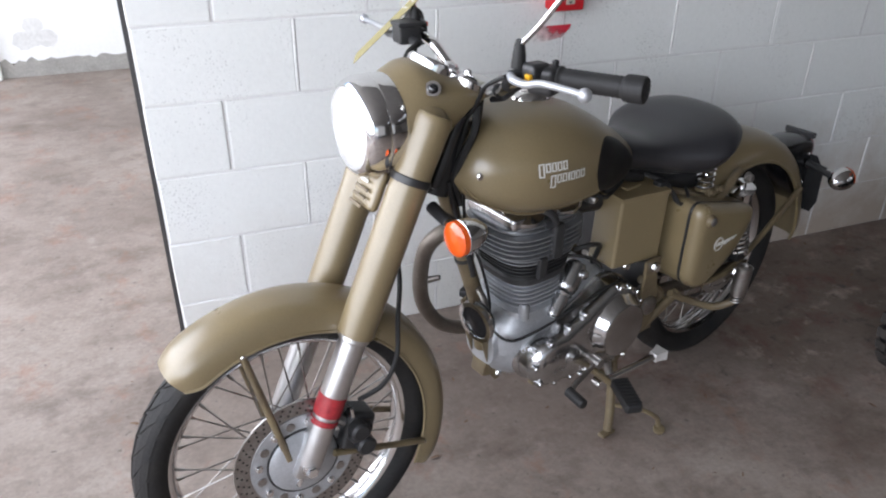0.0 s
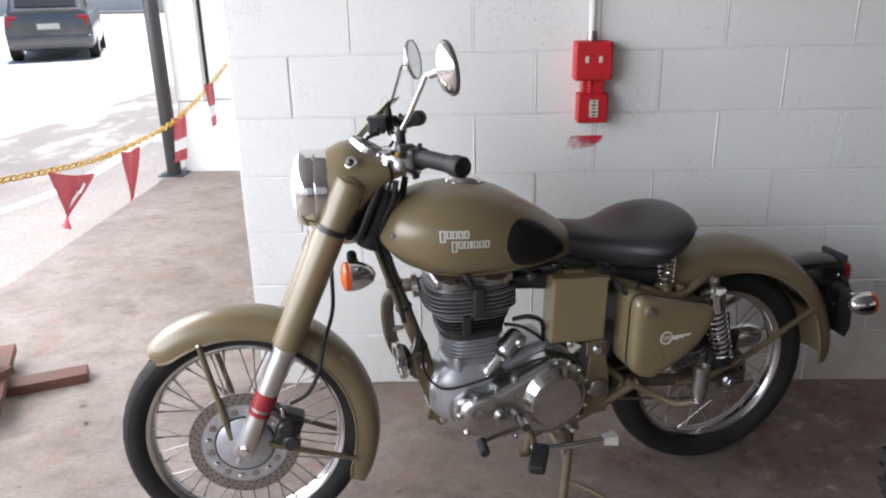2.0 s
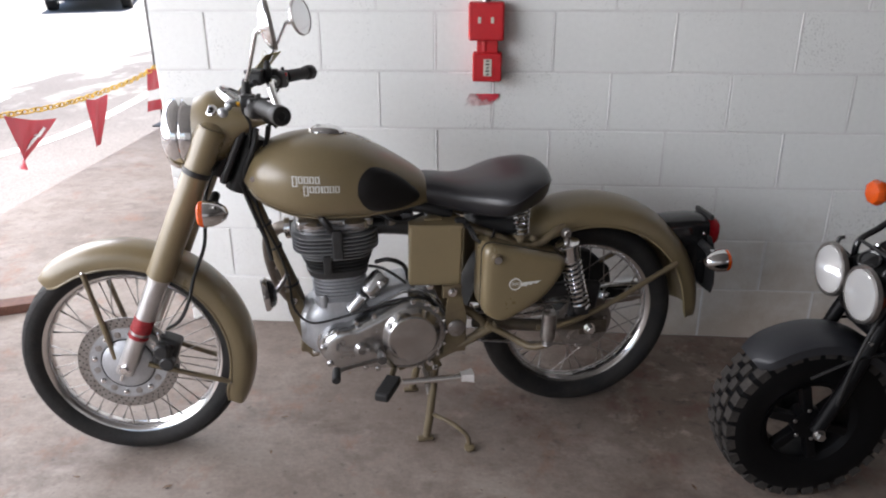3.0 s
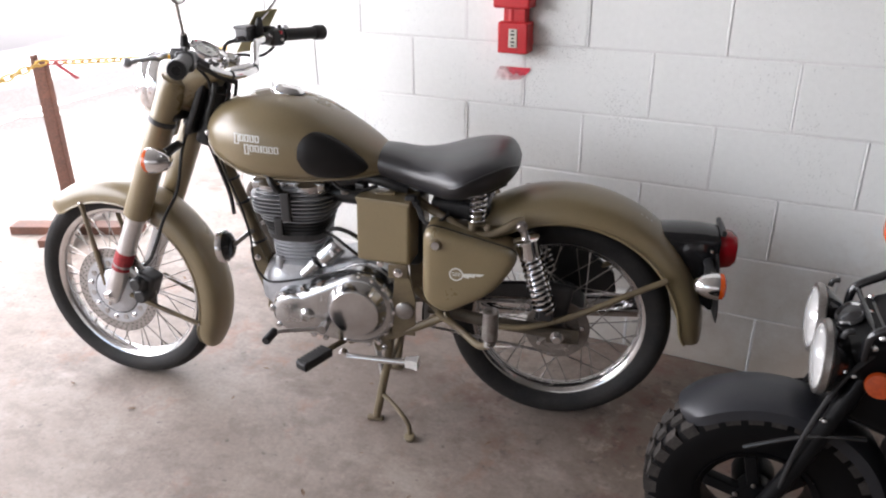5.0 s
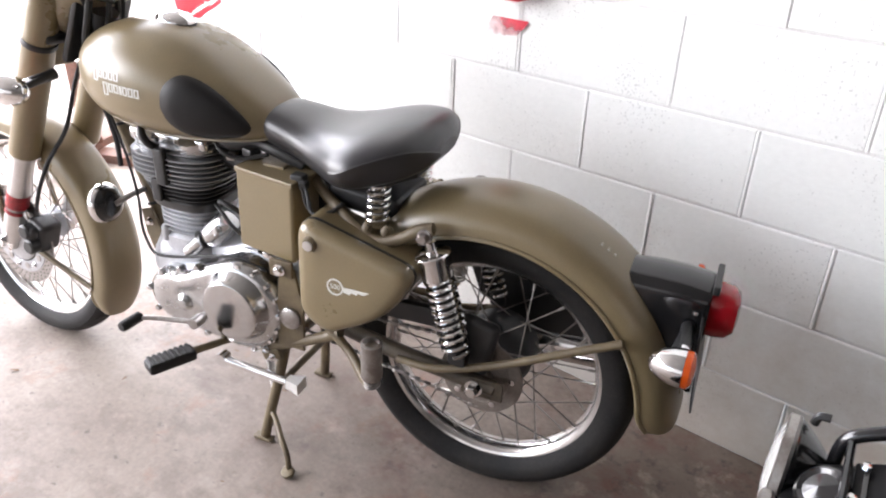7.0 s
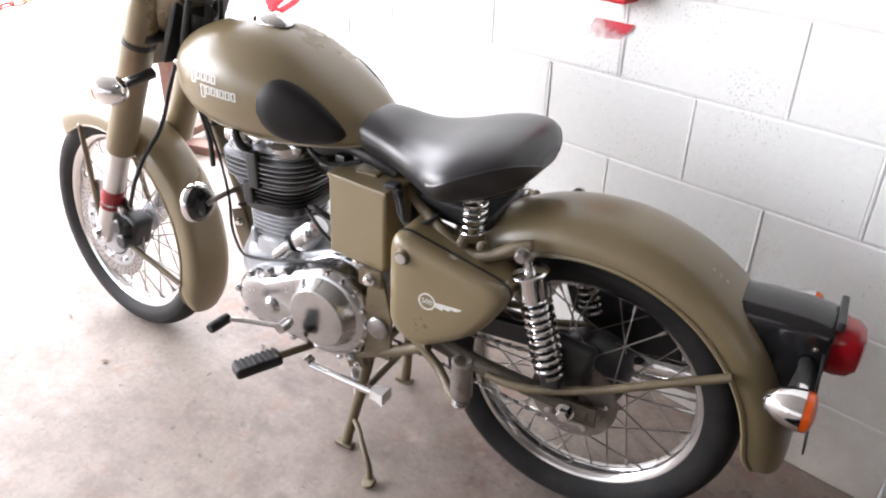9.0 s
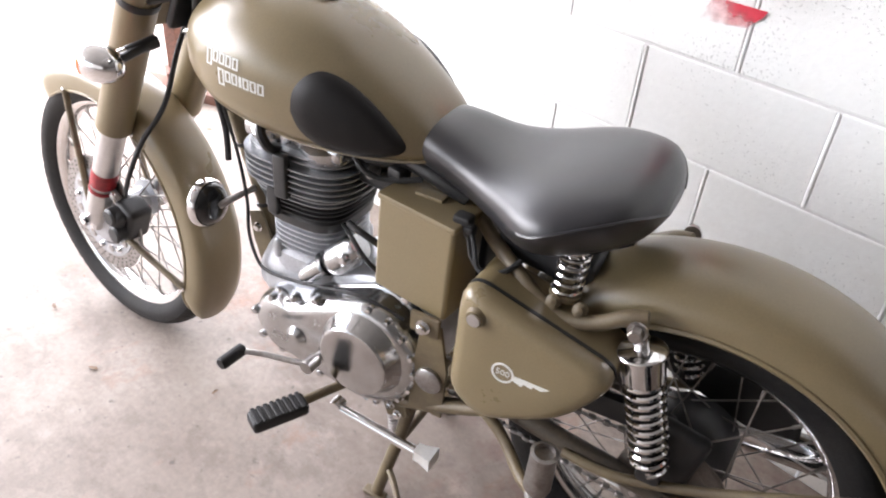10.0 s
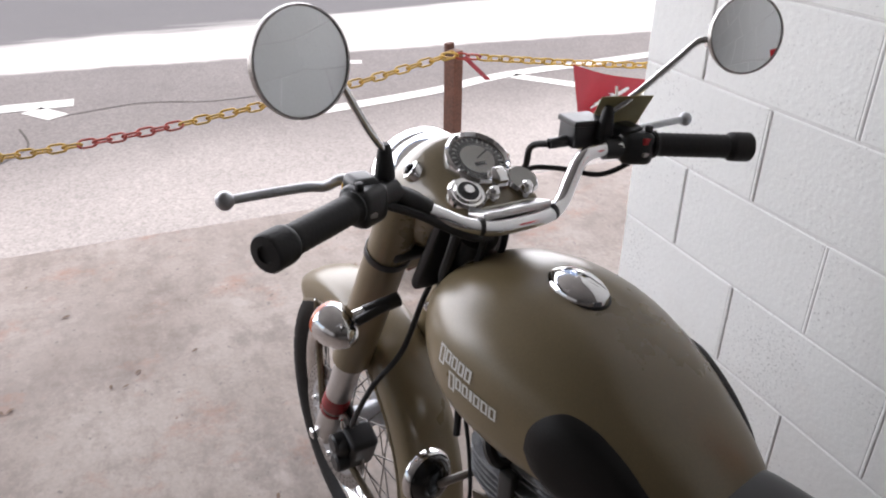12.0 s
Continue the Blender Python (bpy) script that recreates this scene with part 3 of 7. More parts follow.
structure("ceiling", box_between((-1.82, -7.2, 2.9), (7.2, 8.0, 3.15)), M_CEIL, "unseen flat ceiling slab added over the parking deck", "ceiling")

# rear building wall beyond the corner, with its plinth, pilaster and shutter
rear = thing("wall_rear", "white plastered rear wall with plinth and shutter", "wall", kind="structure")
part("wall_panel", box_between((-1.62, 5.50, 0.565), (CORNER_X + 0.1, 5.7, 2.9)), M_PLASTER, rear)
part("plinth", box_between((-1.62, 5.40, 0.0), (-1.03, 5.70, 0.56), 0.006), M_PLASTER, rear, "white plaster plinth")
part("plinth", box_between((-1.03, 5.45, 0.09), (CORNER_X + 0.1, 5.70, 0.56), 0.006), M_PLASTER, rear, "white plaster plinth")
ragged = bmesh.new()
n_rag = 26
low = [ragged.verts.new((-1.03 + 0.98 * i / n_rag, 5.448, 0.0)) for i in range(n_rag + 1)]
top = [ragged.verts.new((-1.03 + 0.98 * i / n_rag, 5.448, 0.105 + 0.05 * noise.noise((i * 0.7, 0, 0)))) for i in range(n_rag + 1)]
for i in range(n_rag):
    ragged.faces.new((low[i], low[i + 1], top[i + 1], top[i]))
ext = bmesh.ops.extrude_face_region(ragged, geom=ragged.faces[:])
bmesh.ops.translate(ragged, vec=(0, 0.06, 0), verts=[v for v in ext["geom"] if isinstance(v, bmesh.types.BMVert)])
part("bare_strip", ragged, M_BARECONC, rear, "bare concrete where the plaster has broken away")
for dx, dz, r in ((0.0, 0.055, 0.052), (-0.070, -0.035, 0.058), (0.066, -0.030, 0.056), (0.0, -0.020, 0.055)):
    part("damp_patch", plate([(r * (1 + 0.22 * noise.noise((2.4 * math.cos(a) + 9 * dx, 2.4 * math.sin(a), 4))) * math.cos(a) * 1.1, r * (1 + 0.22 * noise.noise((2.4 * math.cos(a) + 9 * dx, 2.4 * math.sin(a), 4))) * math.sin(a)) for a in [2 * math.pi * k / 28 for k in range(28)]], 0.002 + 0.0008 * dz / 0.05, (-0.79 + dx, 5.4485, 0.265 + dz), (0, -1, 0), (0, 0, 1)), M_DAMP, rear, "grey damp patch")
part("pilaster", box_between((-1.62, 5.38, 0.57), (-1.40, 5.50, 2.9), 0.006), M_PLASTER, rear, "white plaster pilaster")
part("door_panel", box_between((-1.37, 5.46, 0.57), (-1.0, 5.50, 2.5), 0.006), M_PLASTER, rear, "white painted door panel")
part("jamb", box_between((-1.395, 5.47, 0.565), (-1.375, 5.50, 2.6), 0.002), M_POLE, rear, "dark gap beside the door")
part("jamb", box_between((-0.995, 5.47, 0.565), (-0.93, 5.50, 2.6), 0.002), M_STEEL, rear, "dark steel shutter guide")
for k in range(22):
    part("shutter_slat", box_between((-0.93, 5.475, 0.575 + 0.085 * k), (CORNER_X + 0.1, 5.50, 0.655 + 0.085 * k), 0.004), M_PLASTER, rear)

pole = thing("steel_column", "black painted round steel column on the slab edge", "column", Matrix.Translation((-1.69, 5.32, 0)))
part("shaft", lathe([(0.055, 0), (0.055, 2.9)], (0, 0, 0), (0, 0, 1), 20), M_POLE, pole)
part("base_plate", slab((0.2, 0.2, 0.012), (0, 0, 0.006), None, 0.003), M_POLE, pole)


# road paint on the asphalt
def stripe(points, width, name="road_marking", label="worn white road paint line", mat=None):
    bm = bmesh.new()
    pts = smooth_path([(x, y, -0.031) for x, y in points], 6) if len(points) > 2 else [Vector((x, y, -0.031)) for x, y in points]
    rows = []
    for i, p in enumerate(pts):
        d = (pts[min(i + 1, len(pts) - 1)] - pts[max(i - 1, 0)]).normalized()
        side_v = Vector((-d.y, d.x, 0)) * (width / 2)
        rows.append((bm.verts.new(p + side_v), bm.verts.new(p - side_v)))
    for a, b in zip(rows, rows[1:]):
        bm.faces.new((a[0], b[0], b[1], a[1]))
    return structure(name, bm, mat or M_LINE, label, "road marking")


stripe([(-3.95, -9.0), (-3.88, 0.50)], 0.16)
stripe([(-3.80, 0.26), (-3.60, 0.42)], 0.14)
stripe([(-3.14, 1.75), (-3.30, 2.7), (-3.50, 3.4), (-3.62, 4.7), (-3.9, 6.5)], 0.13)
stripe([(-3.45, 3.4), (-3.05, 3.75), (-2.75, 4.1), (-2.45, 5.2), (-2.6, 7.5)], 0.12)
stripe([(-4.35, 2.0), (-4.2, 2.5)], 0.10)
stripe([(-3.62, 0.46), (-3.72, 0.9), (-3.60, 1.35), (-3.66, 1.9)], 0.012, "ground_crack", "thin dark crack in the asphalt", M_CRACK)
stripe([(-3.45, 0.22), (-3.1, 0.28), (-2.85, 0.12)], 0.012, "ground_crack", "thin dark crack in the asphalt", M_CRACK)
structure("kerb", box_between((-30, 42.0, -0.035), (6, 42.4, 0.12), 0.02), M_BARECONC, "grey concrete kerb", "kerb")
structure("backdrop", box_between((-60, 48, -0.035), (20, 48.4, 6.0)), M_FARWALL, "sunlit pale boundary wall far off", "wall")
structure("backdrop_west", box_between((-40.4, -60, -0.035), (-40.0, 48, 6.0)), M_FARWALL, "sunlit pale boundary wall far off", "wall")

# ---- the sand-coloured motorcycle: x ahead, y to its left, z up from below the rear axle ----
HEADING = 16.3
BIKE = thing("motorcycle", "sand-coloured classic motorcycle with black solo saddle on its centre stand", "motorcycle", pose(1.3361, 1.5579, 0, 0, 0, 180 + HEADING))
FW, RW = Vector((1.347, 0, 0.3145)), Vector((0, 0, 0.3160))
RAKE, STEER = radians(25), -7.5
HEADSTOCK = Vector((0.985, 0, 0.95))
STEER_M = Matrix.Translation(HEADSTOCK + Vector((0, -0.022, 0))) @ Matrix.Rotation(radians(STEER), 4, Vector((-math.sin(RAKE), 0, math.cos(RAKE)))) @ Matrix.Translation(-HEADSTOCK)


def fixed(name, bm, mat, parent=BIKE, label="", angle=38):
    return part(name, bm, mat, parent, label, angle)


def turned(name, bm, mat, parent=BIKE, label="", angle=38):
    """A part that turns with the steering."""
    bmesh.ops.transform(bm, matrix=STEER_M, verts=bm.verts)
    return part(name, bm, mat, parent, label, angle)


# wheels
def tyre_section(R, w, deep):
    h = w / 2
    return [(R - deep, -h * 0.62), (R - deep * 0.75, -h * 0.92), (R - deep * 0.45, -h), (R - deep * 0.2, -h * 0.86), (R - deep * 0.06, -h * 0.55), (R, -h * 0.2),
            (R, h * 0.2), (R - deep * 0.06, h * 0.55), (R - deep * 0.2, h * 0.86), (R - deep * 0.45, h), (R - deep * 0.75, h * 0.92), (R - deep, h * 0.62), (R - deep * 1.02, 0)]


def rim_section(r, w):
    h = w / 2
    return [(r + 0.006, -h), (r + 0.004, -h + 0.005), (r - 0.006, -h + 0.008), (r - 0.016, -h * 0.45), (r - 0.020, 0), (r - 0.016, h * 0.45), (r - 0.006, h - 0.008), (r + 0.004, h - 0.005), (r + 0.006, h), (r + 0.001, h * 0.7), (r - 0.010, 0), (r + 0.001, -h * 0.7)]


def tread_blocks(R, w, deep, n, centre, rows):
    """Raised ribs with slanting cuts between them."""
    bm = bmesh.new()
    for i in range(n):
        for y0, y1, p0, p1, lift in rows:
            ring = []
            for yy, da in ((y0, p0), (y1, p1), (y1, p1 + 0.8), (y0, p0 + 0.8)):
                a = 2 * math.pi * (i + da) / n
                drop = deep * 0.9 * (abs(yy) / (w / 2)) ** 2.6 * 0.42
                ring.append((a, yy, R - drop))
            lo = [bm.verts.new(centre + Vector(((r - 0.004) * math.cos(a), yy, (r - 0.004) * math.sin(a)))) for a, yy, r in ring]
            hi = [bm.verts.new(centre + Vector(((r + lift) * math.cos(a), yy, (r + lift) * math.sin(a)))) for a, yy, r in ring]
            bm.faces.new(hi)
            for k in range(4):
                bm.faces.new((lo[k], lo[(k + 1) % 4], hi[(k + 1) % 4], hi[k]))
    return bm


def wheel(name, label, centre, R, w, rim_r, rim_w, hub_w, hub_r, put, n_spokes=36, tread=None):
    root = put(name, torus_lathe(rim_section(rim_r, rim_w), centre, (0, 1, 0), 72), M_RIM, BIKE, label)
    tyre = put("tyre", torus_lathe(tyre_section(R - 0.0015, w, R - rim_r - 0.002), centre, (0, 1, 0), 72), M_TYRE, root, "black road tyre with slanted tread grooves")
    put("tread", tread_blocks(R - 0.003, w, R - rim_r, 40, centre, tread), M_TYRE, root)
    hub = bmesh.new()
    lathe([(0.018, -hub_w / 2 - 0.02), (0.018, -hub_w / 2), (hub_r, -hub_w / 2), (hub_r, -hub_w / 2 + 0.008), (hub_r * 0.66, -hub_w / 2 + 0.014), (hub_r * 0.6, 0),
           (hub_r * 0.66, hub_w / 2 - 0.014), (hub_r, hub_w / 2 - 0.008), (hub_r, hub_w / 2), (0.018, hub_w / 2), (0.018, hub_w / 2 + 0.02)], centre, (0, 1, 0), 28, hub)
    put("hub", hub, M_ALU, root, "cast aluminium hub")
    for i in range(n_spokes):
        s = 1 if i % 2 else -1
        lead = 1 if (i // 2) % 2 else -1
        a = 2 * math.pi * i / n_spokes
        b = a + lead * radians(52)
        p = centre + Vector((hub_r * 0.92 * math.cos(b), s * (hub_w / 2 - 0.004), hub_r * 0.92 * math.sin(b)))
        q = centre + Vector(((rim_r - 0.016) * math.cos(a), s * 0.006, (rim_r - 0.016) * math.sin(a)))
        bm = rod(p, q, 0.0017, None, 6)
        d = (q - p).normalized()
        rod(q - d * 0.018, q + d * 0.004, 0.0032, None, 6, bm)
        put("spoke", bm, M_SPOKE, root)
    return root


TREAD_F = [(k * y0, k * y1, k * p0, k * p1, 0.0045) for k in (1, -1) for y0, y1, p0, p1 in ((0.003, 0.016, 0.0, 0.35), (0.016, 0.029, 0.35, 0.85), (0.029, 0.040, 0.85, 1.45))]
TREAD_R = [(k * y0, k * y1, k * p0, k * p1, 0.0035) for k in (1, -1) for y0, y1, p0, p1 in ((0.003, 0.017, 0.0, 0.3), (0.017, 0.032, 0.3, 0.75), (0.032, 0.047, 0.75, 1.3))]
front_wheel = wheel("front_wheel", "chrome spoked front wheel", FW, 0.3120, 0.084, 0.2525, 0.060, 0.11, 0.045, turned, 40, TREAD_F)
rear_wheel = wheel("rear_wheel", "chrome spoked rear wheel", RW, 0.3140, 0.104, 0.2435, 0.068, 0.13, 0.08, fixed, 36, TREAD_R)

# front brake disc with drilled ring, carrier and caliper
disc = bmesh.new()
torus_lathe([(0.140, 0.062), (0.140, 0.067), (0.108, 0.067), (0.108, 0.062)], FW, (0, 1, 0), 64, disc)
brake_disc = turned("brake_disc", disc, M_STEEL, front_wheel, "drilled steel brake disc")
holes = bmesh.new()
for i in range(40):
    for rr, off in ((0.116, 0), (0.125, 0.33), (0.134, 0.66)):
        a = 2 * math.pi * (i + off) / 40
        lathe([(0.0026, 0.0), (0.0026, 0.0006)], FW + Vector((rr * math.cos(a), 0.0669, rr * math.sin(a))), (0, 1, 0), 6, holes)
turned("drilled_hole", holes, M_BLACK, brake_disc)
carrier = bmesh.new()
torus_lathe([(0.108, 0.063), (0.108, 0.069), (0.072, 0.069), (0.072, 0.063)], FW, (0, 1, 0), 48, carrier)
lathe([(0.072, 0.050), (0.072, 0.072), (0.060, 0.080), (0.030, 0.084), (0.024, 0.086)], FW, (0, 1, 0), 32, carrier)
turned("disc_carrier", carrier, M_ALU, brake_disc, "cast disc carrier")
seam_ring = bmesh.new()
torus_lathe([(0.0765, 0.0685), (0.0765, 0.0702), (0.0715, 0.0702), (0.0715, 0.0685)], FW, (0, 1, 0), 48, seam_ring)
turned("hub_seam", seam_ring, M_BLACKENG, brake_disc, "dark gap between hub and carrier")
for i in range(8):
    a = 2 * math.pi * (i + 0.5) / 8 + 0.2
    boss = lathe([(0.0095, 0.0), (0.0095, 0.002), (0.007, 0.003)], FW + Vector((0.090 * math.cos(a), 0.0686, 0.090 * math.sin(a))), (0, 1, 0), 14)
    turned("carrier_boss", boss, M_STEEL, brake_disc)
for i in range(8):
    a = 2 * math.pi * i / 8 + 0.2
    turned("disc_bolt", bolt(FW + Vector((0.092 * math.cos(a), 0.069, 0.092 * math.sin(a))), (0, 1, 0), 0.006, 0.008), M_CHROME, brake_disc)
cal = bmesh.new()
C = FW + Vector((-0.114, 0.065, 0.036))
slab((0.062, 0.062, 0.088), C, Matrix.Rotation(radians(-22), 4, 'Y'), 0.013, 3, cal)
slab((0.045, 0.03, 0.05), C + Vector((0.0, 0.036, 0.01)), Matrix.Rotation(radians(-22), 4, 'Y'), 0.012, 3, cal)
lathe([(0.021, 0), (0.021, 0.022), (0.016, 0.026)], C + Vector((0.004, 0.03, 0.017)), (0, 1, 0), 16, cal)
lathe([(0.021, 0), (0.021, 0.022), (0.016, 0.026)], C + Vector((-0.006, 0.03, -0.022)), (0, 1, 0), 16, cal)
caliper = turned("brake_caliper", cal, M_BLACK, BIKE, "black brake caliper behind the fork leg")
turned("caliper_bracket", tube([FW + Vector((-0.02, 0.085, 0.10)), FW + Vector((-0.07, 0.078, 0.085)), FW + Vector((-0.10, 0.072, 0.05))], 0.011, 8, 4), M_FORK, caliper)
turned("bleed_nipple", rod(C + Vector((0.01, 0.03, 0.045)), C + Vector((0.012, 0.03, 0.065)), 0.004, 0.003, 8), M_CHROME, caliper)

# fork: polished lower legs, painted shrouds
AX = Vector((-math.sin(RAKE), 0, math.cos(RAKE)))
for s in (1, -1):
    y = 0.086 * s
    foot = Vector((1.341, y, 0.320))
    leg = bmesh.new()
    lathe([(0.020, -0.015), (0.026, 0.0), (0.027, 0.06), (0.026, 0.10), (0.0275, 0.12), (0.0275, 0.272), (0.031, 0.276), (0.031, 0.292)], foot, AX, 22, leg)
    slab((0.05, 0.03, 0.062), foot + Vector((0.004, 0, -0.004)), Matrix.Rotation(-RAKE, 4, 'Y'), 0.011, 2, leg)
    lower = turned("fork_leg", leg, M_FORK, BIKE, "satin aluminium lower fork leg")
    turned("axle_nut", bolt(foot + Vector((0.004, 0.013 * s, -0.004)), (0, s, 0), 0.013, 0.022), M_CHROME, lower)
    turned("axle_pinch_bolt", rod(foot + Vector((0.02, 0, -0.03)), foot + Vector((0.028, 0, -0.05)), 0.006, 0.005, 8), M_CHROME, lower)
    if s == 1:
        turned("tape_band", lathe([(0.0280, 0.112), (0.0286, 0.113), (0.0286, 0.155), (0.0280, 0.156)], foot, AX, 22, caps=(False, False)), M_REDTAPE, lower, "red tape wrapped round the fork leg")
        turned("tape_band", lathe([(0.0280, 0.092), (0.0285, 0.093), (0.0285, 0.103), (0.0280, 0.104)], foot, AX, 22, caps=(False, False)), M_REDTAPE, lower)
    sh = bmesh.new()
    lathe([(0.0335, 0.285), (0.0365, 0.288), (0.0365, 0.60), (0.0355, 0.62), (0.037, 0.68), (0.038, 0.715), (0.034, 0.728)], foot, AX, 24, sh)
    shroud = turned("fork_shroud", sh, M_SAND, BIKE, "sand painted fork shroud")
    turned("shroud_band", lathe([(0.0375, 0.596), (0.0390, 0.598), (0.0390, 0.609), (0.0375, 0.611)], foot, AX, 24, caps=(False, False)), M_BLACK, shroud, "black rubber band")
yoke = bmesh.new()
slab((0.05, 0.20, 0.03), (1.063, 0, 0.885), Matrix.Rotation(-RAKE, 4, 'Y'), 0.01, 2, yoke)
lathe([(0.032, -0.09), (0.034, 0.0), (0.032, 0.10)], (1.01, 0, 0.92), AX, 18, yoke)
turned("lower_yoke", yoke, M_BLACK, BIKE)
turned("steering_shield", slab((0.02, 0.15, 0.16), (0.995, 0, 0.90), Matrix.Rotation(-RAKE, 4, 'Y'), 0.008), M_BLACK, BIKE)


# mudguards
FULL = ((0.55, 0.03), (0.84, 0.16), (0.98, 0.42), (1.02, 0.72), (1.0, 1.0))
ROUND = ((0.22, -0.02), (0.42, 0.03), (0.64, 0.12), (0.82, 0.28), (0.93, 0.48), (0.98, 0.72), (1.0, 1.0))


def mudguard(centre, R, a0, a1, w, deep, lip, steps=48, flare=None, half=FULL):
    """A deep, rounded guard with rolled edges, swept round the axle from angle a0 to a1."""
    prof = [(-w * u, -deep * v) for u, v in reversed(half)] + [(0, 0.003)] + [(w * u, -deep * v) for u, v in half]
    th = 0.003
    ring = [(y, r) for y, r in prof] + [(y * (1 - th / w), r - th * (1 if abs(y) < w * 0.9 else 0)) for y, r in reversed(prof)]
    secs = []
    for i in range(steps + 1):
        t = i / steps
        a = radians(a0 + (a1 - a0) * t)
        f = flare(t) if flare else (1, 1, 0)
        secs.append([centre + Vector(((R + f[2] + r * f[1]) * math.cos(a), y * f[0], (R + f[2] + r * f[1]) * math.sin(a))) for y, r in ring])
    bm = loft(secs)
    for s in (-1, 1):
        path = []
        for i in range(steps + 1):
            t = i / steps
            a = radians(a0 + (a1 - a0) * t)
            f = flare(t) if flare else (1, 1, 0)
            rr = R + f[2] - deep * f[1]
            path.append(centre + Vector((rr * math.cos(a), s * w * f[0], rr * math.sin(a))))
        tube(path, lip, 6, 1, bm)
    return bm


def front_flare(t):
    k = max(0, 1 - t / 0.05)
    e = max(0, (t - 0.93) / 0.07)
    return (1 - 0.22 * k ** 2 - 0.28 * e ** 2, 1 - 0.35 * k ** 2 - 0.3 * e ** 2, -0.006 * k ** 2)


front_guard = turned("front_mudguard", mudguard(FW, 0.346, 50, 210, 0.061, 0.062, 0.0035, 60, front_flare), M_SAND, BIKE, "sand painted valanced front mudguard")
for s in (1, -1):
    for a in (73, 196):
        q = FW + Vector((0.287 * math.cos(radians(a)), 0.0635 * s, 0.287 * math.sin(radians(a))))
        p = FW + (Vector((0.03, 0.078 * s, 0.02)) if a < 90 else Vector((-0.06, 0.084 * s, 0.0)))
        turned("mudguard_stay", rod(p, q, 0.0075, None, 10), M_SAND_OLD, front_guard)
        turned("stay_bolt", ball(q + Vector((0, 0.004 * s, 0)), 0.0055, (1, 0.6, 1), 10), M_CHROME, front_guard)
    q = FW + Vector((0.295 * math.cos(radians(122)), 0.0635 * s, 0.295 * math.sin(radians(122))))
    turned("stay_bolt", ball(q + Vector((0, 0.004 * s, 0)), 0.005, (1, 0.6, 1), 10), M_CHROME, front_guard)


def rear_flare(t):
    e = max(0, (t - 0.93) / 0.07)
    return (1 - 0.18 * e ** 2, 1 - 0.28 * e ** 2, 0.0)


rear_guard = fixed("rear_mudguard", mudguard(RW + Vector((0.002, 0, 0.003)), 0.396, 42, 183, 0.098, 0.070, 0.005, 60, rear_flare, ROUND), M_SAND, BIKE, "sand painted deep rear mudguard")

# ---- tank ----
T_TOP = [(0.470, 0.790), (0.50, 0.822), (0.572, 0.872), (0.666, 0.926), (0.757, 0.948), (0.847, 0.945), (0.92, 0.923), (0.955, 0.897), (0.982, 0.850)]
T_BOT = [(0.470, 0.745), (0.525, 0.735), (0.60, 0.728), (0.70, 0.722), (0.84, 0.735), (0.92, 0.765), (0.955, 0.790), (0.982, 0.825)]
T_WID = [(0.470, 0.060), (0.52, 0.092), (0.60, 0.126), (0.70, 0.146), (0.78, 0.151), (0.86, 0.142), (0.92, 0.115), (0.955, 0.085), (0.982, 0.035)]
T_EXP = 2.35


def tank_shape(x):
    top, bot, w = spline(T_TOP, x), spline(T_BOT, x), spline(T_WID, x)
    belly = bot + 0.42 * (top - bot)
    return top, bot, w, belly


def tank_half_width(x, z):
    top, bot, w, belly = tank_shape(x)
    h = (top - belly) if z > belly else (belly - bot)
    e = T_EXP if z > belly else 3.0
    return w * max(0.0, 1 - min(1, abs(z - belly) / h) ** e) ** (1 / e)


def tank_ring(x, n=40):
    top, bot, w, belly = tank_shape(x)
    out = []
    for i in range(n):
        a = 2 * math.pi * i / n
        c, s = math.cos(a), math.sin(a)
        e = T_EXP if s > 0 else 3.0
        h = (top - belly) if s > 0 else (belly - bot)
        out.append(Vector((x, w * math.copysign(abs(c) ** (2 / e), c), belly + h * math.copysign(abs(s) ** (2 / e), s))))
    return out


xs = [0.470 + (0.982 - 0.470) * (0.5 - 0.5 * math.cos(math.pi * i / 36)) for i in range(37)]
tank = fixed("fuel_tank", loft([tank_ring(x) for x in xs]), M_SAND, BIKE, "sand painted teardrop fuel tank", 60)
seam = bmesh.new()
for s in (1, -1):
    pts = []
    for i in range(25):
        x = 0.49 + 0.48 * i / 24
        pts.append((x, s * (tank_half_width(x, spline(T_BOT, x) + 0.012) + 0.001), spline(T_BOT, x) + 0.010))
    tube(pts, 0.003, 6, 1, seam)
fixed("tank_seam", seam, M_SAND, tank)


def on_tank(x, z, s, lift):
    """A point that stands off the tank's flank, and the way out of it."""
    e = 0.003
    y = tank_half_width(x, z)
    dx = (tank_half_width(x + e, z) - tank_half_width(x - e, z)) / (2 * e)
    dz = (tank_half_width(x, z + e) - tank_half_width(x, z - e)) / (2 * e)
    n = Vector((-dx, 1, -dz)).normalized()
    p = Vector((x, y, z)) + n * lift
    return Vector((p.x, s * p.y, p.z))


PAD = [(0.700, 0.812), (0.696, 0.846), (0.680, 0.872), (0.654, 0.884), (0.616, 0.874), (0.572, 0.848), (0.536, 0.818), (0.514, 0.794), (0.507, 0.776), (0.520, 0.762), (0.556, 0.750), (0.61, 0.746), (0.655, 0.754), (0.684, 0.778)]


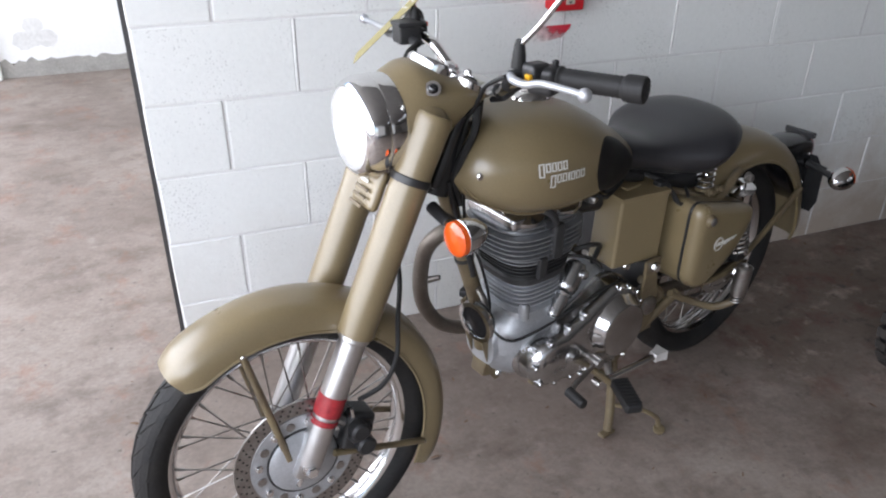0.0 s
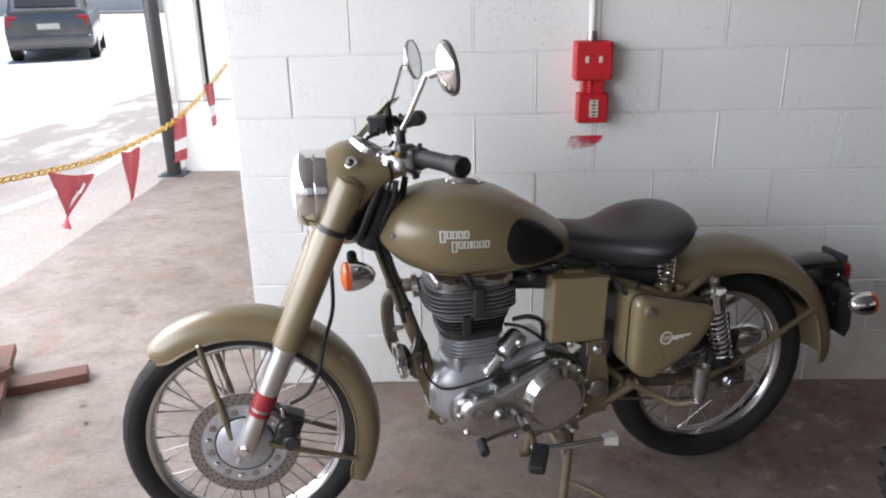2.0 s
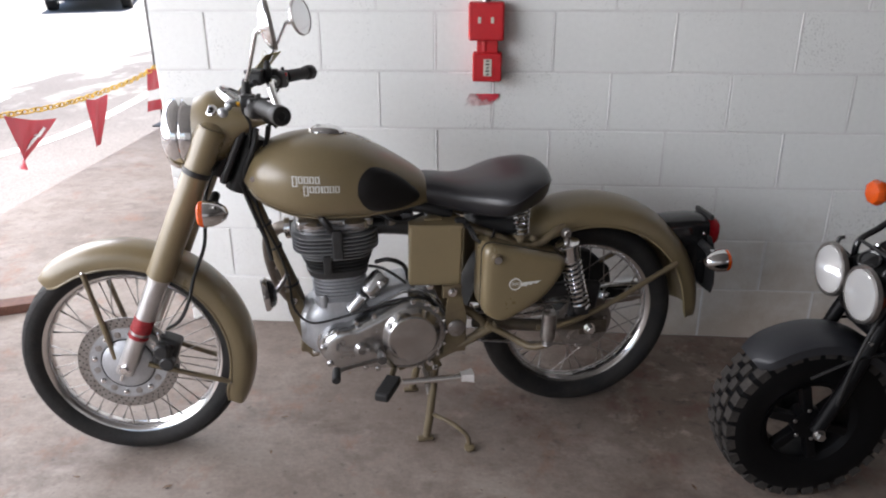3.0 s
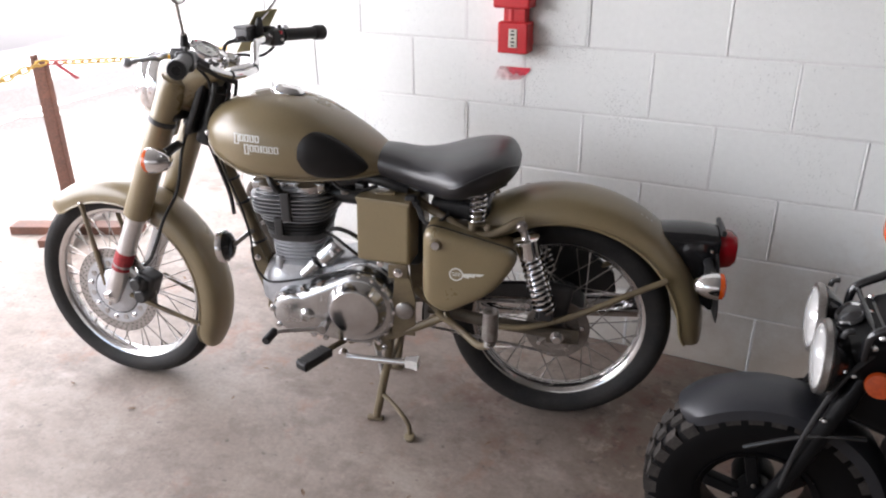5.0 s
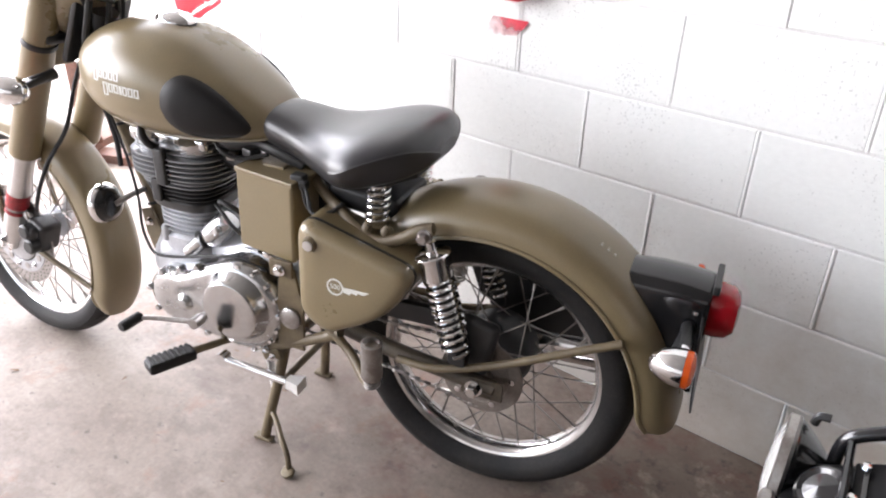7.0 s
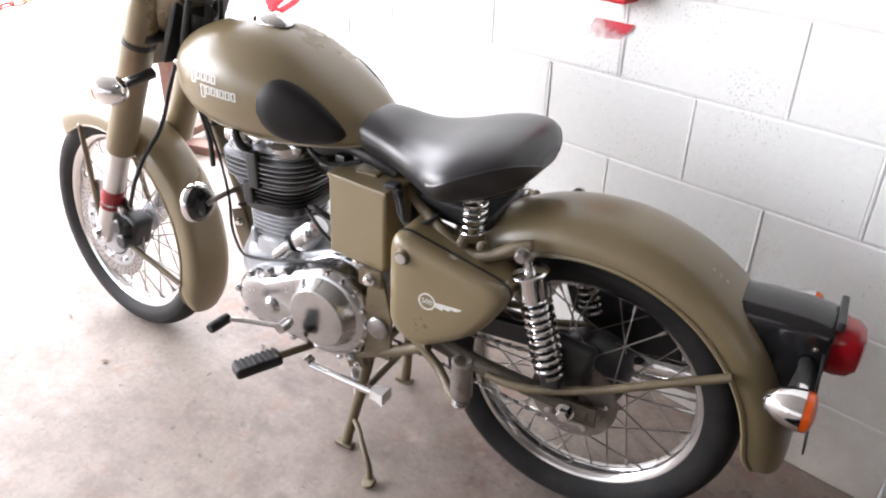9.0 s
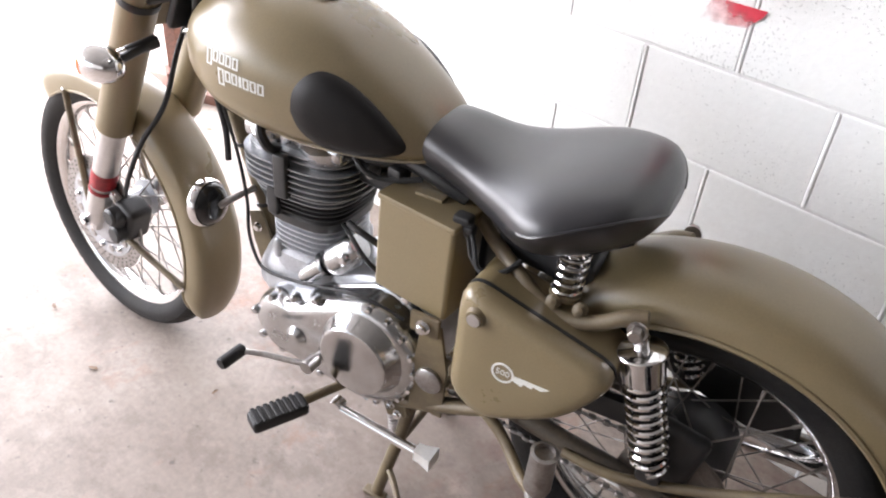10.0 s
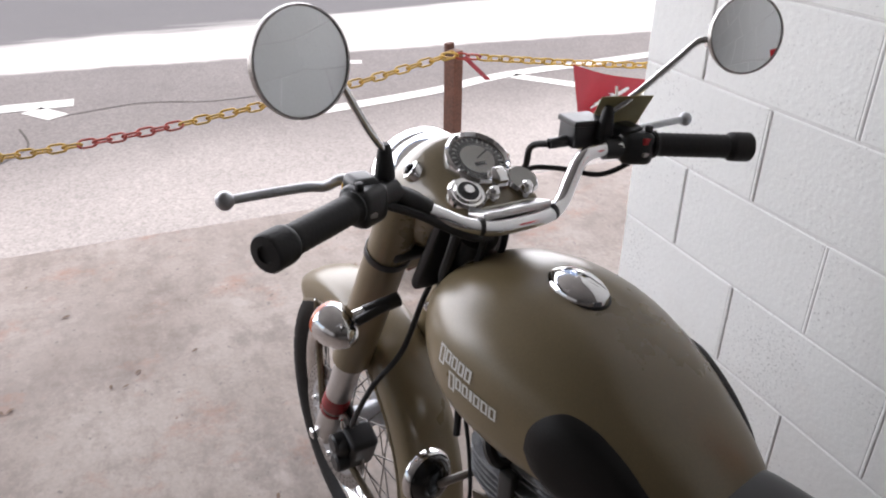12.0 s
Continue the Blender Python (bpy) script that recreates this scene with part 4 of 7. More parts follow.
def knee_pad(s):
    """Rubber pad, rounded in front and running to a point behind, domed off the tank."""
    bm = bmesh.new()
    m = 7
    loop = smooth_path([(x, 0, z) for x, z in PAD + PAD[:1]], 4)[:-1]
    rings = []
    for j in range(m + 1):
        t = max(0.02, j / m)
        ring = []
        for p in loop:
            x, z = 0.592 + 0.90 * (p.x - 0.592) * t, 0.800 + 0.90 * (p.z - 0.805) * t
            lift = 0.0085 - 0.0068 * max(0, (t - 0.72) / 0.28) ** 2
            ring.append(bm.verts.new(on_tank(x, z, s, lift)))
        rings.append(ring)
    ring_faces(bm, rings, True, (True, False))
    edge = [bm.verts.new(v.co - Vector((0, s * 0.006, 0))) for v in rings[-1]]
    ring_faces(bm, [rings[-1], edge], True, (False, False))
    return bm


for s in (1, -1):
    fixed("knee_pad", knee_pad(s), M_PAD, tank, "black rubber knee pad")


def flank_box(x, z, w, h, s=1, lift=0.0012, edge=0.0036):
    """A small painted hollow box laid on the tank's flank; x runs back, the line falls a little towards the back."""
    bm = bmesh.new()
    for x0, z0, w0, h0 in ((0, 0, edge, h), (w - edge, 0, edge, h), (edge, 0, w - 2 * edge, edge * 0.8), (edge, h - edge * 0.8, w - 2 * edge, edge * 0.8)):
        q = []
        for dx, dz in ((0, 0), (1, 0), (1, 1), (0, 1)):
            xx = x - x0 - w0 * dx
            q.append(bm.verts.new(on_tank(xx, z + z0 + h0 * dz - 0.045 * (x - xx), s, lift)))
        bm.faces.new(q if s < 0 else q[::-1])
    return bm


# the maker's two-line mark as plain hollow bars, the first of each line taller
row1 = [(0.855, 0.0135, 0.027)] + [(0.8395 - 0.0142 * k, 0.0122, 0.018) for k in range(4)]
row2 = [(0.828, 0.0135, 0.027)] + [(0.8125 - 0.0142 * k, 0.0122 if k != 2 else 0.006, 0.018) for k in range(2)] + [(0.7835, 0.0060, 0.018)] + [(0.7755 - 0.0142 * k, 0.0122, 0.018) for k in range(3)]
for s in (1, -1):
    for row, z in ((row1, 0.848), (row2, 0.822)):
        for x, w, h in row:
            fixed("tank_mark", flank_box(x, z - 0.063 * (row[0][0] - x) - (h - 0.020), w, h, s), M_WHITEPAINT, tank, "white painted bar of the tank mark")

# filler cap
cap = bmesh.new()
CAPC, CAPN = Vector((0.754, -0.003, 0.941)), Vector((-0.06, 0.0, 1))
one = lathe([(0.033, 0.0), (0.036, 0.004), (0.035, 0.010), (0.027, 0.017), (0.012, 0.021), (0.0, 0.0215)], (0, 0, 0), (0, 0, 1), 28)
bmesh.ops.transform(one, matrix=Matrix.Translation(CAPC) @ frame_to(CAPN) @ Matrix.Diagonal((0.88, 1.28, 1.1, 1)), verts=one.verts)
filler = fixed("filler_cap", one, M_CHROME, tank, "chrome teardrop filler cap")
fixed("cap_flap", slab((0.026, 0.018, 0.004), CAPC + Vector((0.012, 0, 0.022)), None, 0.0018), M_CHROME, filler)
gasket = lathe([(0.037, -0.003), (0.0385, 0.002), (0.036, 0.004)], (0, 0, 0), (0, 0, 1), 28, caps=(False, False))
bmesh.ops.transform(gasket, matrix=Matrix.Translation(CAPC) @ frame_to(CAPN) @ Matrix.Diagonal((0.88, 1.28, 1.1, 1)), verts=gasket.verts)
fixed("cap_seal", gasket, M_RUBBER, filler)
for s in (1, -1):
    fixed("tank_bolt", bolt(on_tank(0.955, 0.85, s, 0.0), (0, s, 0), 0.006, 0.006), M_CHROME, tank)

# ---- saddle ----
S_TOP = [(0.122, 0.792), (0.128, 0.810), (0.150, 0.827), (0.20, 0.828), (0.26, 0.816), (0.32, 0.802), (0.39, 0.797), (0.46, 0.809), (0.50, 0.811), (0.535, 0.800), (0.552, 0.776)]
S_EDGE = [(0.122, 0.778), (0.128, 0.788), (0.148, 0.798), (0.17, 0.797), (0.20, 0.789), (0.236, 0.775), (0.275, 0.757), (0.33, 0.752), (0.40, 0.756), (0.46, 0.768), (0.52, 0.773), (0.552, 0.767)]
S_BOT = [(0.122, 0.770), (0.140, 0.752), (0.18, 0.735), (0.23, 0.722), (0.28, 0.714), (0.33, 0.712), (0.40, 0.724), (0.46, 0.736), (0.52, 0.750), (0.552, 0.763)]
S_WID = [(0.122, 0.040), (0.128, 0.068), (0.146, 0.108), (0.17, 0.138), (0.20, 0.160), (0.235, 0.176), (0.26, 0.180), (0.295, 0.167), (0.35, 0.128), (0.42, 0.094), (0.50, 0.074), (0.535, 0.055), (0.552, 0.030)]


def seat_ring(x, n=36, shrink=0.0):
    """Across the saddle: a shallow top, an edge that sharpens towards the back, sides that draw in below."""
    top, edge, bot, w = spline(S_TOP, x), spline(S_EDGE, x), spline(S_BOT, x), spline(S_WID, x) - shrink
    k = min(1, max(0, (0.285 - x) / 0.09))
    right = []
    for i in range(11):
        a = math.radians(90 - 90 * i / 10)
        soft_p = Vector((w * math.cos(a) ** 0.80, edge + (top - edge) * math.sin(a) ** 0.88))
        u = i / 10
        hard = Vector((w * u, edge + (top - edge) * (1 - u ** 2.0)))
        right.append(soft_p.lerp(hard, 0.40 * k))
    for u in (0.06, 0.2, 0.45, 0.7, 0.9, 1.0):
        right.append(Vector((w * (1 - (0.16 + 0.06 * k) * u ** 1.6), edge + (bot - edge) * u)))
    right.append(Vector((w * 0.6, bot - 0.002)))
    left = [Vector((-p.x, p.y)) for p in reversed(right)]
    return [Vector((x, p.x, p.y)) for p in right + [Vector((0, bot - 0.003))] + left[:-1]]


sx = [0.122 + (0.552 - 0.122) * (0.5 - 0.5 * math.cos(math.pi * i / 38)) for i in range(39)]
saddle = fixed("saddle", loft([seat_ring(x) for x in sx]), M_SEAT, BIKE, "black vinyl sprung solo saddle", 60)
piping = bmesh.new()
for s in (1, -1):
    pts = []
    for i in range(24):
        x = 0.123 + 0.165 * (i / 23) ** 1.4
        pts.append((x, s * (spline(S_WID, x) + 0.0005), spline(S_EDGE, x) - 0.001))
    tube(pts, 0.0024, 6, 1, piping)
fixed("piping", piping, M_SEAT, saddle)
seat_pan = loft([[Vector((x, spline(S_WID, x) * 0.72 * y, spline(S_BOT, x) + z)) for y, z in ((-1, 0.004), (-0.96, -0.010), (0.96, -0.010), (1, 0.004))] for x in (0.15, 0.2, 0.25, 0.3, 0.36, 0.42, 0.48, 0.53)])
fixed("seat_pan", seat_pan, M_BLACK, saddle)
for s in (1, -1):
    a, b = Vector((0.224, 0.103 * s, 0.640)), Vector((0.220, 0.099 * s, 0.742))
    spring = fixed("seat_spring", helix(a, b, 0.0205, 0.0036, 7.2), M_CHROME, BIKE, "chrome coil spring under the saddle")
    fixed("spring_seat", lathe([(0.024, -0.006), (0.024, 0.0), (0.01, 0.004), (0.01, 0.02)], a, b - a, 16), M_SAND_OLD, spring)
    for x, y, z in ((0.232, 0.120, 0.630), (0.192, 0.118, 0.630)):
        fixed("spring_bolt", lathe([(0.011, 0), (0.011, 0.012), (0.007, 0.014), (0.007, 0.022), (0.0, 0.024)], (x, y * s, z), (0, s, 0.5), 14), M_SAND_OLD, spring, "rusty sand painted bolt")

# ---- frame ----
def frame_tube(name, pts, r, steps=6, label="", mat=None):
    return fixed(name, tube(pts, r, 12, steps), mat or M_SAND_OLD, BIKE, label)


# black colour here stands for shade as well as wires behind the bars
fixed("headstock", tube([(1.005, 0, 0.80), (0.945, 0, 0.945)], 0.031, 14, 1), M_BLACK, BIKE, "steering head, black for the shade and wiring round it")
for k, (y, x) in enumerate(((0.045, 0.0), (-0.04, 0.008), (0.02, -0.03), (-0.015, -0.034))):
    fixed("head_wiring", tube([(0.935 + x, y, 0.975), (0.945 + x, y * 1.15, 0.93), (0.968 + x, y, 0.88), (0.975 + x, y * 0.7, 0.83), (0.955 + x, y * 0.6, 0.77)], 0.008 - 0.001 * k, 8, 5), M_RUBBER, BIKE)
frame_tube("down_tube", [(0.985, 0, 0.835), (0.945, 0, 0.70), (0.90, 0, 0.56), (0.868, 0, 0.46), (0.858, 0, 0.36)], 0.019, 4, "sand painted frame down tube")
frame_tube("top_tube", [(0.97, 0, 0.865), (0.75, 0, 0.79), (0.50, 0, 0.745), (0.33, 0, 0.70)], 0.018, 4)
for s in (1, -1):
    frame_tube("seat_rail", [(0.47, 0.015 * s, 0.715), (0.42, 0.035 * s, 0.69), (0.36, 0.072 * s, 0.662), (0.30, 0.105 * s, 0.642), (0.255, 0.122 * s, 0.622), (0.205, 0.130 * s, 0.613), (0.160, 0.128 * s, 0.628), (0.125, 0.122 * s, 0.650), (0.098, 0.118 * s, 0.658)], 0.012, 5)
    frame_tube("rear_frame_tube", [(0.40, 0.085 * s, 0.42), (0.33, 0.10 * s, 0.36), (0.38, 0.105 * s, 0.315), (0.46, 0.10 * s, 0.28)], 0.012, 5)
    frame_tube("lower_frame_tube", [(0.30, 0.13 * s, 0.37), (0.38, 0.125 * s, 0.325), (0.50, 0.11 * s, 0.265), (0.56, 0.09 * s, 0.26)], 0.012, 5)
    frame_tube("peg_loop", [(0.33, 0.13 * s, 0.375), (0.27, 0.145 * s, 0.34), (0.21, 0.190 * s, 0.318), (0.173, 0.226 * s, 0.343)], 0.010, 5)
    frame_tube("swingarm", [(0.36, 0.085 * s, 0.365), (0.2, 0.095 * s, 0.34), (0.06, 0.10 * s, 0.328), (-0.04, 0.10 * s, 0.316)], 0.018, 4, "sand painted swingarm under oily grime", M_GRIME)
    frame_tube("mudguard_stay", [(0.17, 0.118 * s, 0.338), (0.08, 0.128 * s, 0.348), (-0.05, 0.124 * s, 0.395), (-0.18, 0.116 * s, 0.460), (-0.276, 0.107 * s, 0.505)], 0.0085, 4, "sand painted rear mudguard stay")
    fixed("axle_adjuster", slab((0.09, 0.008, 0.045), (-0.015, 0.108 * s, 0.316), None, 0.003), M_GRIME, BIKE)
    fixed("rear_axle_nut", bolt((0, 0.112 * s, 0.316), (0, s, 0), 0.014, 0.024), M_CHROME, BIKE)
PLATE = [(0.902, 0.490), (0.872, 0.500), (0.846, 0.430), (0.834, 0.360), (0.814, 0.290), (0.822, 0.272), (0.840, 0.270), (0.853, 0.290), (0.874, 0.360), (0.896, 0.430)]
for s in (1, -1):
    fixed("engine_plate", loft([[Vector((x, s * y, z)) for x, z in PLATE] for y in (0.026, 0.031)]), M_SAND_OLD, BIKE, "sand painted front engine plate")
    for x, z in ((0.880, 0.462), (0.831, 0.288), (0.850, 0.345)):
        fixed("plate_bolt", bolt((x, 0.031 * s, z), (0, s, 0), 0.0075, 0.011), M_CHROME, BIKE)
fixed("skid_bracket", slab((0.030, 0.05, 0.085), (0.850, 0, 0.325), Matrix.Rotation(radians(-14), 4, 'Y'), 0.008), M_SAND_OLD, BIKE)

# ---- engine ----
CYL = Vector((0.742, 0, 0.455))
UP = Vector((0.035, 0, 1)).normalized()


def squircle(cx, hx, hy, z, n=36, e=3.2, shift=0.0):
    out = []
    for i in range(n):
        a = 2 * math.pi * i / n
        c, s = math.cos(a), math.sin(a)
        out.append(Vector((cx + shift + hx * math.copysign(abs(c) ** (2 / e), c), hy * math.copysign(abs(s) ** (2 / e), s), z)))
    return out


engine = fixed("engine", loft([squircle(0.742 + 0.035 * (z - 0.455), a, b, z) for z, a, b in ((0.43, 0.062, 0.062), (0.50, 0.062, 0.062), (0.60, 0.070, 0.068), (0.70, 0.075, 0.072), (0.722, 0.070, 0.066))]), M_BLACKENG, BIKE, "single-cylinder engine with black finned head and bare alloy cases")


def fin(z, hx, hy, th, mat, notch=False):
    cx = 0.742 + 0.035 * (z - 0.455)
    bm = loft([squircle(cx, hx - 0.002, hy - 0.002, z - th / 2), squircle(cx, hx, hy, z - th / 2 + 0.001), squircle(cx, hx, hy, z + th / 2 - 0.001), squircle(cx, hx - 0.002, hy - 0.002, z + th / 2)])
    return fixed("cooling_fin", bm, mat, engine)


fixed("barrel_foot", loft([squircle(0.742, a, b, z) for z, a, b in ((0.43, 0.086, 0.084), (0.466, 0.082, 0.080), (0.475, 0.066, 0.068), (0.542, 0.068, 0.070))]), M_ALU, engine, "bare alloy foot of the barrel")
for i in range(6):
    fin(0.482 + 0.0112 * i, 0.079, 0.079, 0.0042, M_ALU)
fixed("barrel_band", loft([squircle(0.745, 0.082, 0.082, 0.541), squircle(0.746, 0.086, 0.086, 0.545), squircle(0.748, 0.089, 0.089, 0.562), squircle(0.748, 0.085, 0.085, 0.566)]), M_BLACKENG, engine, "black lower barrel ring")
for i in range(12):
    z = 0.572 + 0.0112 * i
    fin(z, (0.091, 0.094, 0.099, 0.103, 0.108)[i] if i < 5 else 0.122 - (0.010 if i > 9 else 0), (0.090, 0.092, 0.095, 0.098, 0.101)[i] if i < 5 else 0.108 - (0.012 if i > 9 else 0), 0.0040, M_FINEDGE if i > 2 else M_BLACKENG)
head = bmesh.new()
for cx, w in ((0.80, 0.052), (0.695, 0.052)):
    lathe([(0.050, 0), (0.053, 0.010), (0.049, 0.034), (0.026, 0.044)], (cx, 0.036, 0.690), (0.02, 0.35, 1), 20, head)
slab((0.21, 0.16, 0.034), (0.75, 0, 0.706), None, 0.012, 3, head)
fixed("rocker_cover", head, M_POLISH, engine, "polished rocker covers")
fixed("head_pillar", slab((0.028, 0.018, 0.085), (0.748, 0.106, 0.655), None, 0.006), M_BLACKENG, engine)
fixed("head_pillar", slab((0.024, 0.014, 0.055), (0.778, 0.096, 0.592), None, 0.005), M_BLACKENG, engine)
fixed("spark_plug_cap", tube([(0.765, 0.09, 0.69), (0.768, 0.115, 0.71), (0.785, 0.11, 0.735), (0.80, 0.06, 0.745)], 0.009, 8), M_BLACK, engine)
fixed("intake_duct", tube([(0.65, 0.01, 0.67), (0.60, 0.02, 0.672), (0.55, 0.02, 0.665), (0.50, 0.02, 0.655)], 0.028, 14), M_BLACK, engine)
inj = bmesh.new()
lathe([(0.030, 0), (0.032, 0.02), (0.026, 0.045)], (0.61, 0.015, 0.672), (-1, 0, 0), 16, inj)
throttle = fixed("throttle_body", inj, M_STEEL, engine, "dull alloy throttle body")
fixed("hose_clip", slab((0.022, 0.03, 0.018), (0.595, 0.055, 0.692), Matrix.Rotation(radians(20), 4, 'Z'), 0.006, 2), M_STEEL, throttle)
fixed("cable_connector", slab((0.03, 0.03, 0.022), (0.545, 0.055, 0.708), Matrix.Rotation(radians(-15), 4, 'Z'), 0.006, 2), M_BLACK, throttle)
fixed("wiring_harness", tube([(0.66, 0.03, 0.722), (0.60, 0.045, 0.716), (0.54, 0.04, 0.728), (0.48, 0.05, 0.722), (0.42, 0.045, 0.70)], 0.017, 10, 5), M_BLACK, BIKE, "black wiring under the tank")
fixed("fuel_hose", tube([(0.64, 0.06, 0.735), (0.60, 0.085, 0.712), (0.56, 0.075, 0.698), (0.50, 0.06, 0.712)], 0.005, 8, 5), M_RUBBER, BIKE)

case = bmesh.new()
prof = [(0.866, 0.37, 0.045), (0.850, 0.375, 0.075), (0.81, 0.375, 0.098), (0.72, 0.37, 0.100), (0.60, 0.365, 0.098), (0.50, 0.365, 0.088), (0.455, 0.37, 0.060)]
secs = []
for x, zc, hz in prof:
    hy = 0.084 if 0.47 < x < 0.83 else 0.05
    secs.append([Vector((x, hy * math.copysign(abs(math.cos(a)) ** 0.7, math.cos(a)), zc + hz * math.copysign(abs(math.sin(a)) ** 0.8, math.sin(a)))) for a in [2 * math.pi * k / 24 for k in range(24)]])
crank = loft(secs)
loft([squircle(0.748, a, b, z, 32, 2.8) for z, a, b in ((0.36, 0.110, 0.088), (0.40, 0.112, 0.090), (0.425, 0.106, 0.086), (0.445, 0.094, 0.080), (0.456, 0.084, 0.074))], bm=crank)
slab((0.16, 0.15, 0.10), (0.60, 0, 0.44), Matrix.Rotation(radians(12), 4, 'Y'), 0.03, 3, crank)
fixed("crankcase", crank, M_ALU, engine, "bare cast alloy crankcase")


def cover_outline(grow=0.0):
    """The primary cover seen from its side: a small nose in front running into a big round clutch cover."""
    pts = []
    c1, r1 = Vector((0.752, 0.342)), 0.066 + grow
    c2, r2 = Vector((0.555, 0.366)), 0.116 + grow
    for k in range(15):
        a = radians(-100 + 205 * k / 14)
        pts.append((c1.x + r1 * math.cos(a), c1.y + r1 * math.sin(a)))
    for k in range(19):
        a = radians(82 + 190 * k / 18)
        pts.append((c2.x + r2 * math.cos(a), c2.y + r2 * math.sin(a)))
    return pts


def cover_loft(levels):
    base = cover_outline()
    cx, cz = sum(p[0] for p in base) / len(base), sum(p[1] for p in base) / len(base)
    return loft([[Vector((cx + (x - cx) * k, y, cz + (z - cz) * k)) for x, z in base] for y, k in levels])


prim = fixed("primary_cover", cover_loft([(0.068, 1.03), (0.082, 1.03), (0.084, 1.0), (0.116, 0.985), (0.132, 0.945), (0.141, 0.87), (0.145, 0.74), (0.146, 0.4)]), M_POLISH, engine, "polished alloy primary cover")
clutch = bmesh.new()
lathe([(0.090, -0.03), (0.089, 0.004), (0.085, 0.012), (0.077, 0.022), (0.0715, 0.036), (0.0690, 0.0400), (0.0655, 0.0415), (0.02, 0.0425), (0.0, 0.0425)], (0.556, 0.132, 0.374), (0, 1, 0), 48, clutch)
fixed("clutch_cover", clutch, M_CLUTCH, prim, "round polished clutch cover")
for k in range(9):
    a = radians(95 + 170 * k / 8)
    fixed("cover_screw", bolt((0.556 + 0.105 * math.cos(a), 0.126, 0.368 + 0.105 * math.sin(a)), (0, 1, 0), 0.0060, 0.014), M_CHROME, prim)
for x, z in ((0.808, 0.352), (0.792, 0.300), (0.745, 0.285), (0.69, 0.276), (0.765, 0.402), (0.71, 0.424), (0.655, 0.268), (0.66, 0.442)):
    fixed("cover_screw", lathe([(0.0085, 0), (0.0085, 0.014), (0.006, 0.018)], (x, 0.123, z), (0, 1, 0), 12), M_POLISH, prim)
for k, (dx, w) in enumerate(((0.0, 0.010), (0.018, 0.010), (0.036, 0.010))):
    fixed("cover_mark", slab((w, 0.003, 0.026), (0.788 - dx, 0.138 + 0.003 * k, 0.346), None, 0.001), M_POLISH, prim, "raised cast mark")
START = Vector((-0.70, -0.14, 0.70)).normalized()
starter = bmesh.new()
lathe([(0.022, -0.01), (0.029, 0.0), (0.031, 0.010), (0.030, 0.058), (0.024, 0.070), (0.010, 0.074)], (0.668, 0.066, 0.484), START, 24, starter)
lathe([(0.012, 0), (0.012, 0.012), (0.007, 0.016)], (0.630, 0.084, 0.518), (0.1, 1, 0.2), 12, starter)
motor = fixed("starter_motor", starter, M_POLISH, engine, "polished alloy starter motor")
nose = bmesh.new()
lathe([(0.010, -0.006), (0.017, 0.0), (0.0185, 0.008), (0.0185, 0.052), (0.024, 0.058)], (0.722, 0.086, 0.440), START, 20, nose)
fixed("starter_nose", nose, M_POLISH, motor, "polished starter nose")
fixed("breather_hose", tube([(0.64, 0.06, 0.575), (0.61, 0.085, 0.590), (0.575, 0.080, 0.575), (0.555, 0.06, 0.545), (0.545, 0.04, 0.50)], 0.0062, 10, 6), M_RUBBER, engine, "black rubber breather hose")
fixed("breather_hose", tube([(0.66, 0.05, 0.560), (0.625, 0.075, 0.560), (0.59, 0.088, 0.540), (0.56, 0.08, 0.51)], 0.0045, 10, 6), M_RUBBER, engine)
for s in (1, -1):
    for xx in (0.69, 0.795):
        fixed("barrel_stud", lathe([(0.013, 0), (0.013, 0.03), (0.008, 0.038)], (xx, 0.068 * s, 0.452), UP, 12), M_ALU, engine)
fixed("oil_filter_cap", lathe([(0.022, 0), (0.022, 0.012), (0.012, 0.02)], (0.70, 0.136, 0.345), (0, 1, 0), 16), M_POLISH, prim)

# exhaust on the far side
pipe = fixed("exhaust", tube([(0.855, -0.055, 0.66), (0.912, -0.085, 0.645), (0.942, -0.115, 0.59), (0.934, -0.145, 0.48), (0.900, -0.165, 0.39), (0.83, -0.172, 0.31), (0.70, -0.170, 0.265), (0.50, -0.160, 0.26), (0.30, -0.165, 0.275)], 0.0185, 16, 6), M_DARKPIPE, BIKE, "heat-stained steel exhaust header on the far side")
fixed("silencer", lathe([(0.020, 0), (0.030, 0.03), (0.045, 0.12), (0.047, 0.20), (0.047, 0.60), (0.042, 0.64), (0.026, 0.66)], (0.32, -0.180, 0.255), (-1, -0.035, 0.035), 28), M_CHROME, pipe, "chrome silencer")
fixed("header_clamp", lathe([(0.034, 0), (0.034, 0.016)], (0.868, -0.057, 0.658), (1, -0.2, -0.1), 18), M_CHROME, pipe)
fixed("catalyst_sensor", rod((0.932, -0.135, 0.50), (0.905, -0.105, 0.515), 0.009, 0.006, 10), M_STEEL, pipe)

# ---- boxes ----
BOX_TURN = Matrix.Rotation(radians(-7), 4, 'Z') @ Matrix.Rotation(radians(-2), 4, 'Y')
batt = slab((0.150, 0.090, 0.180), (0.472, 0.075, 0.600), BOX_TURN, 0.008, 3)
battery_box = fixed("battery_box", batt, M_SAND, BIKE, "sand painted battery box")
fixed("lid", slab((0.153, 0.094, 0.012), (0.469, 0.075, 0.689), BOX_TURN, 0.004), M_SAND, battery_box)
fixed("lid_catch", slab((0.05, 0.02, 0.006), (0.475, 0.07, 0.697), None, 0.002), M_SAND, battery_box)
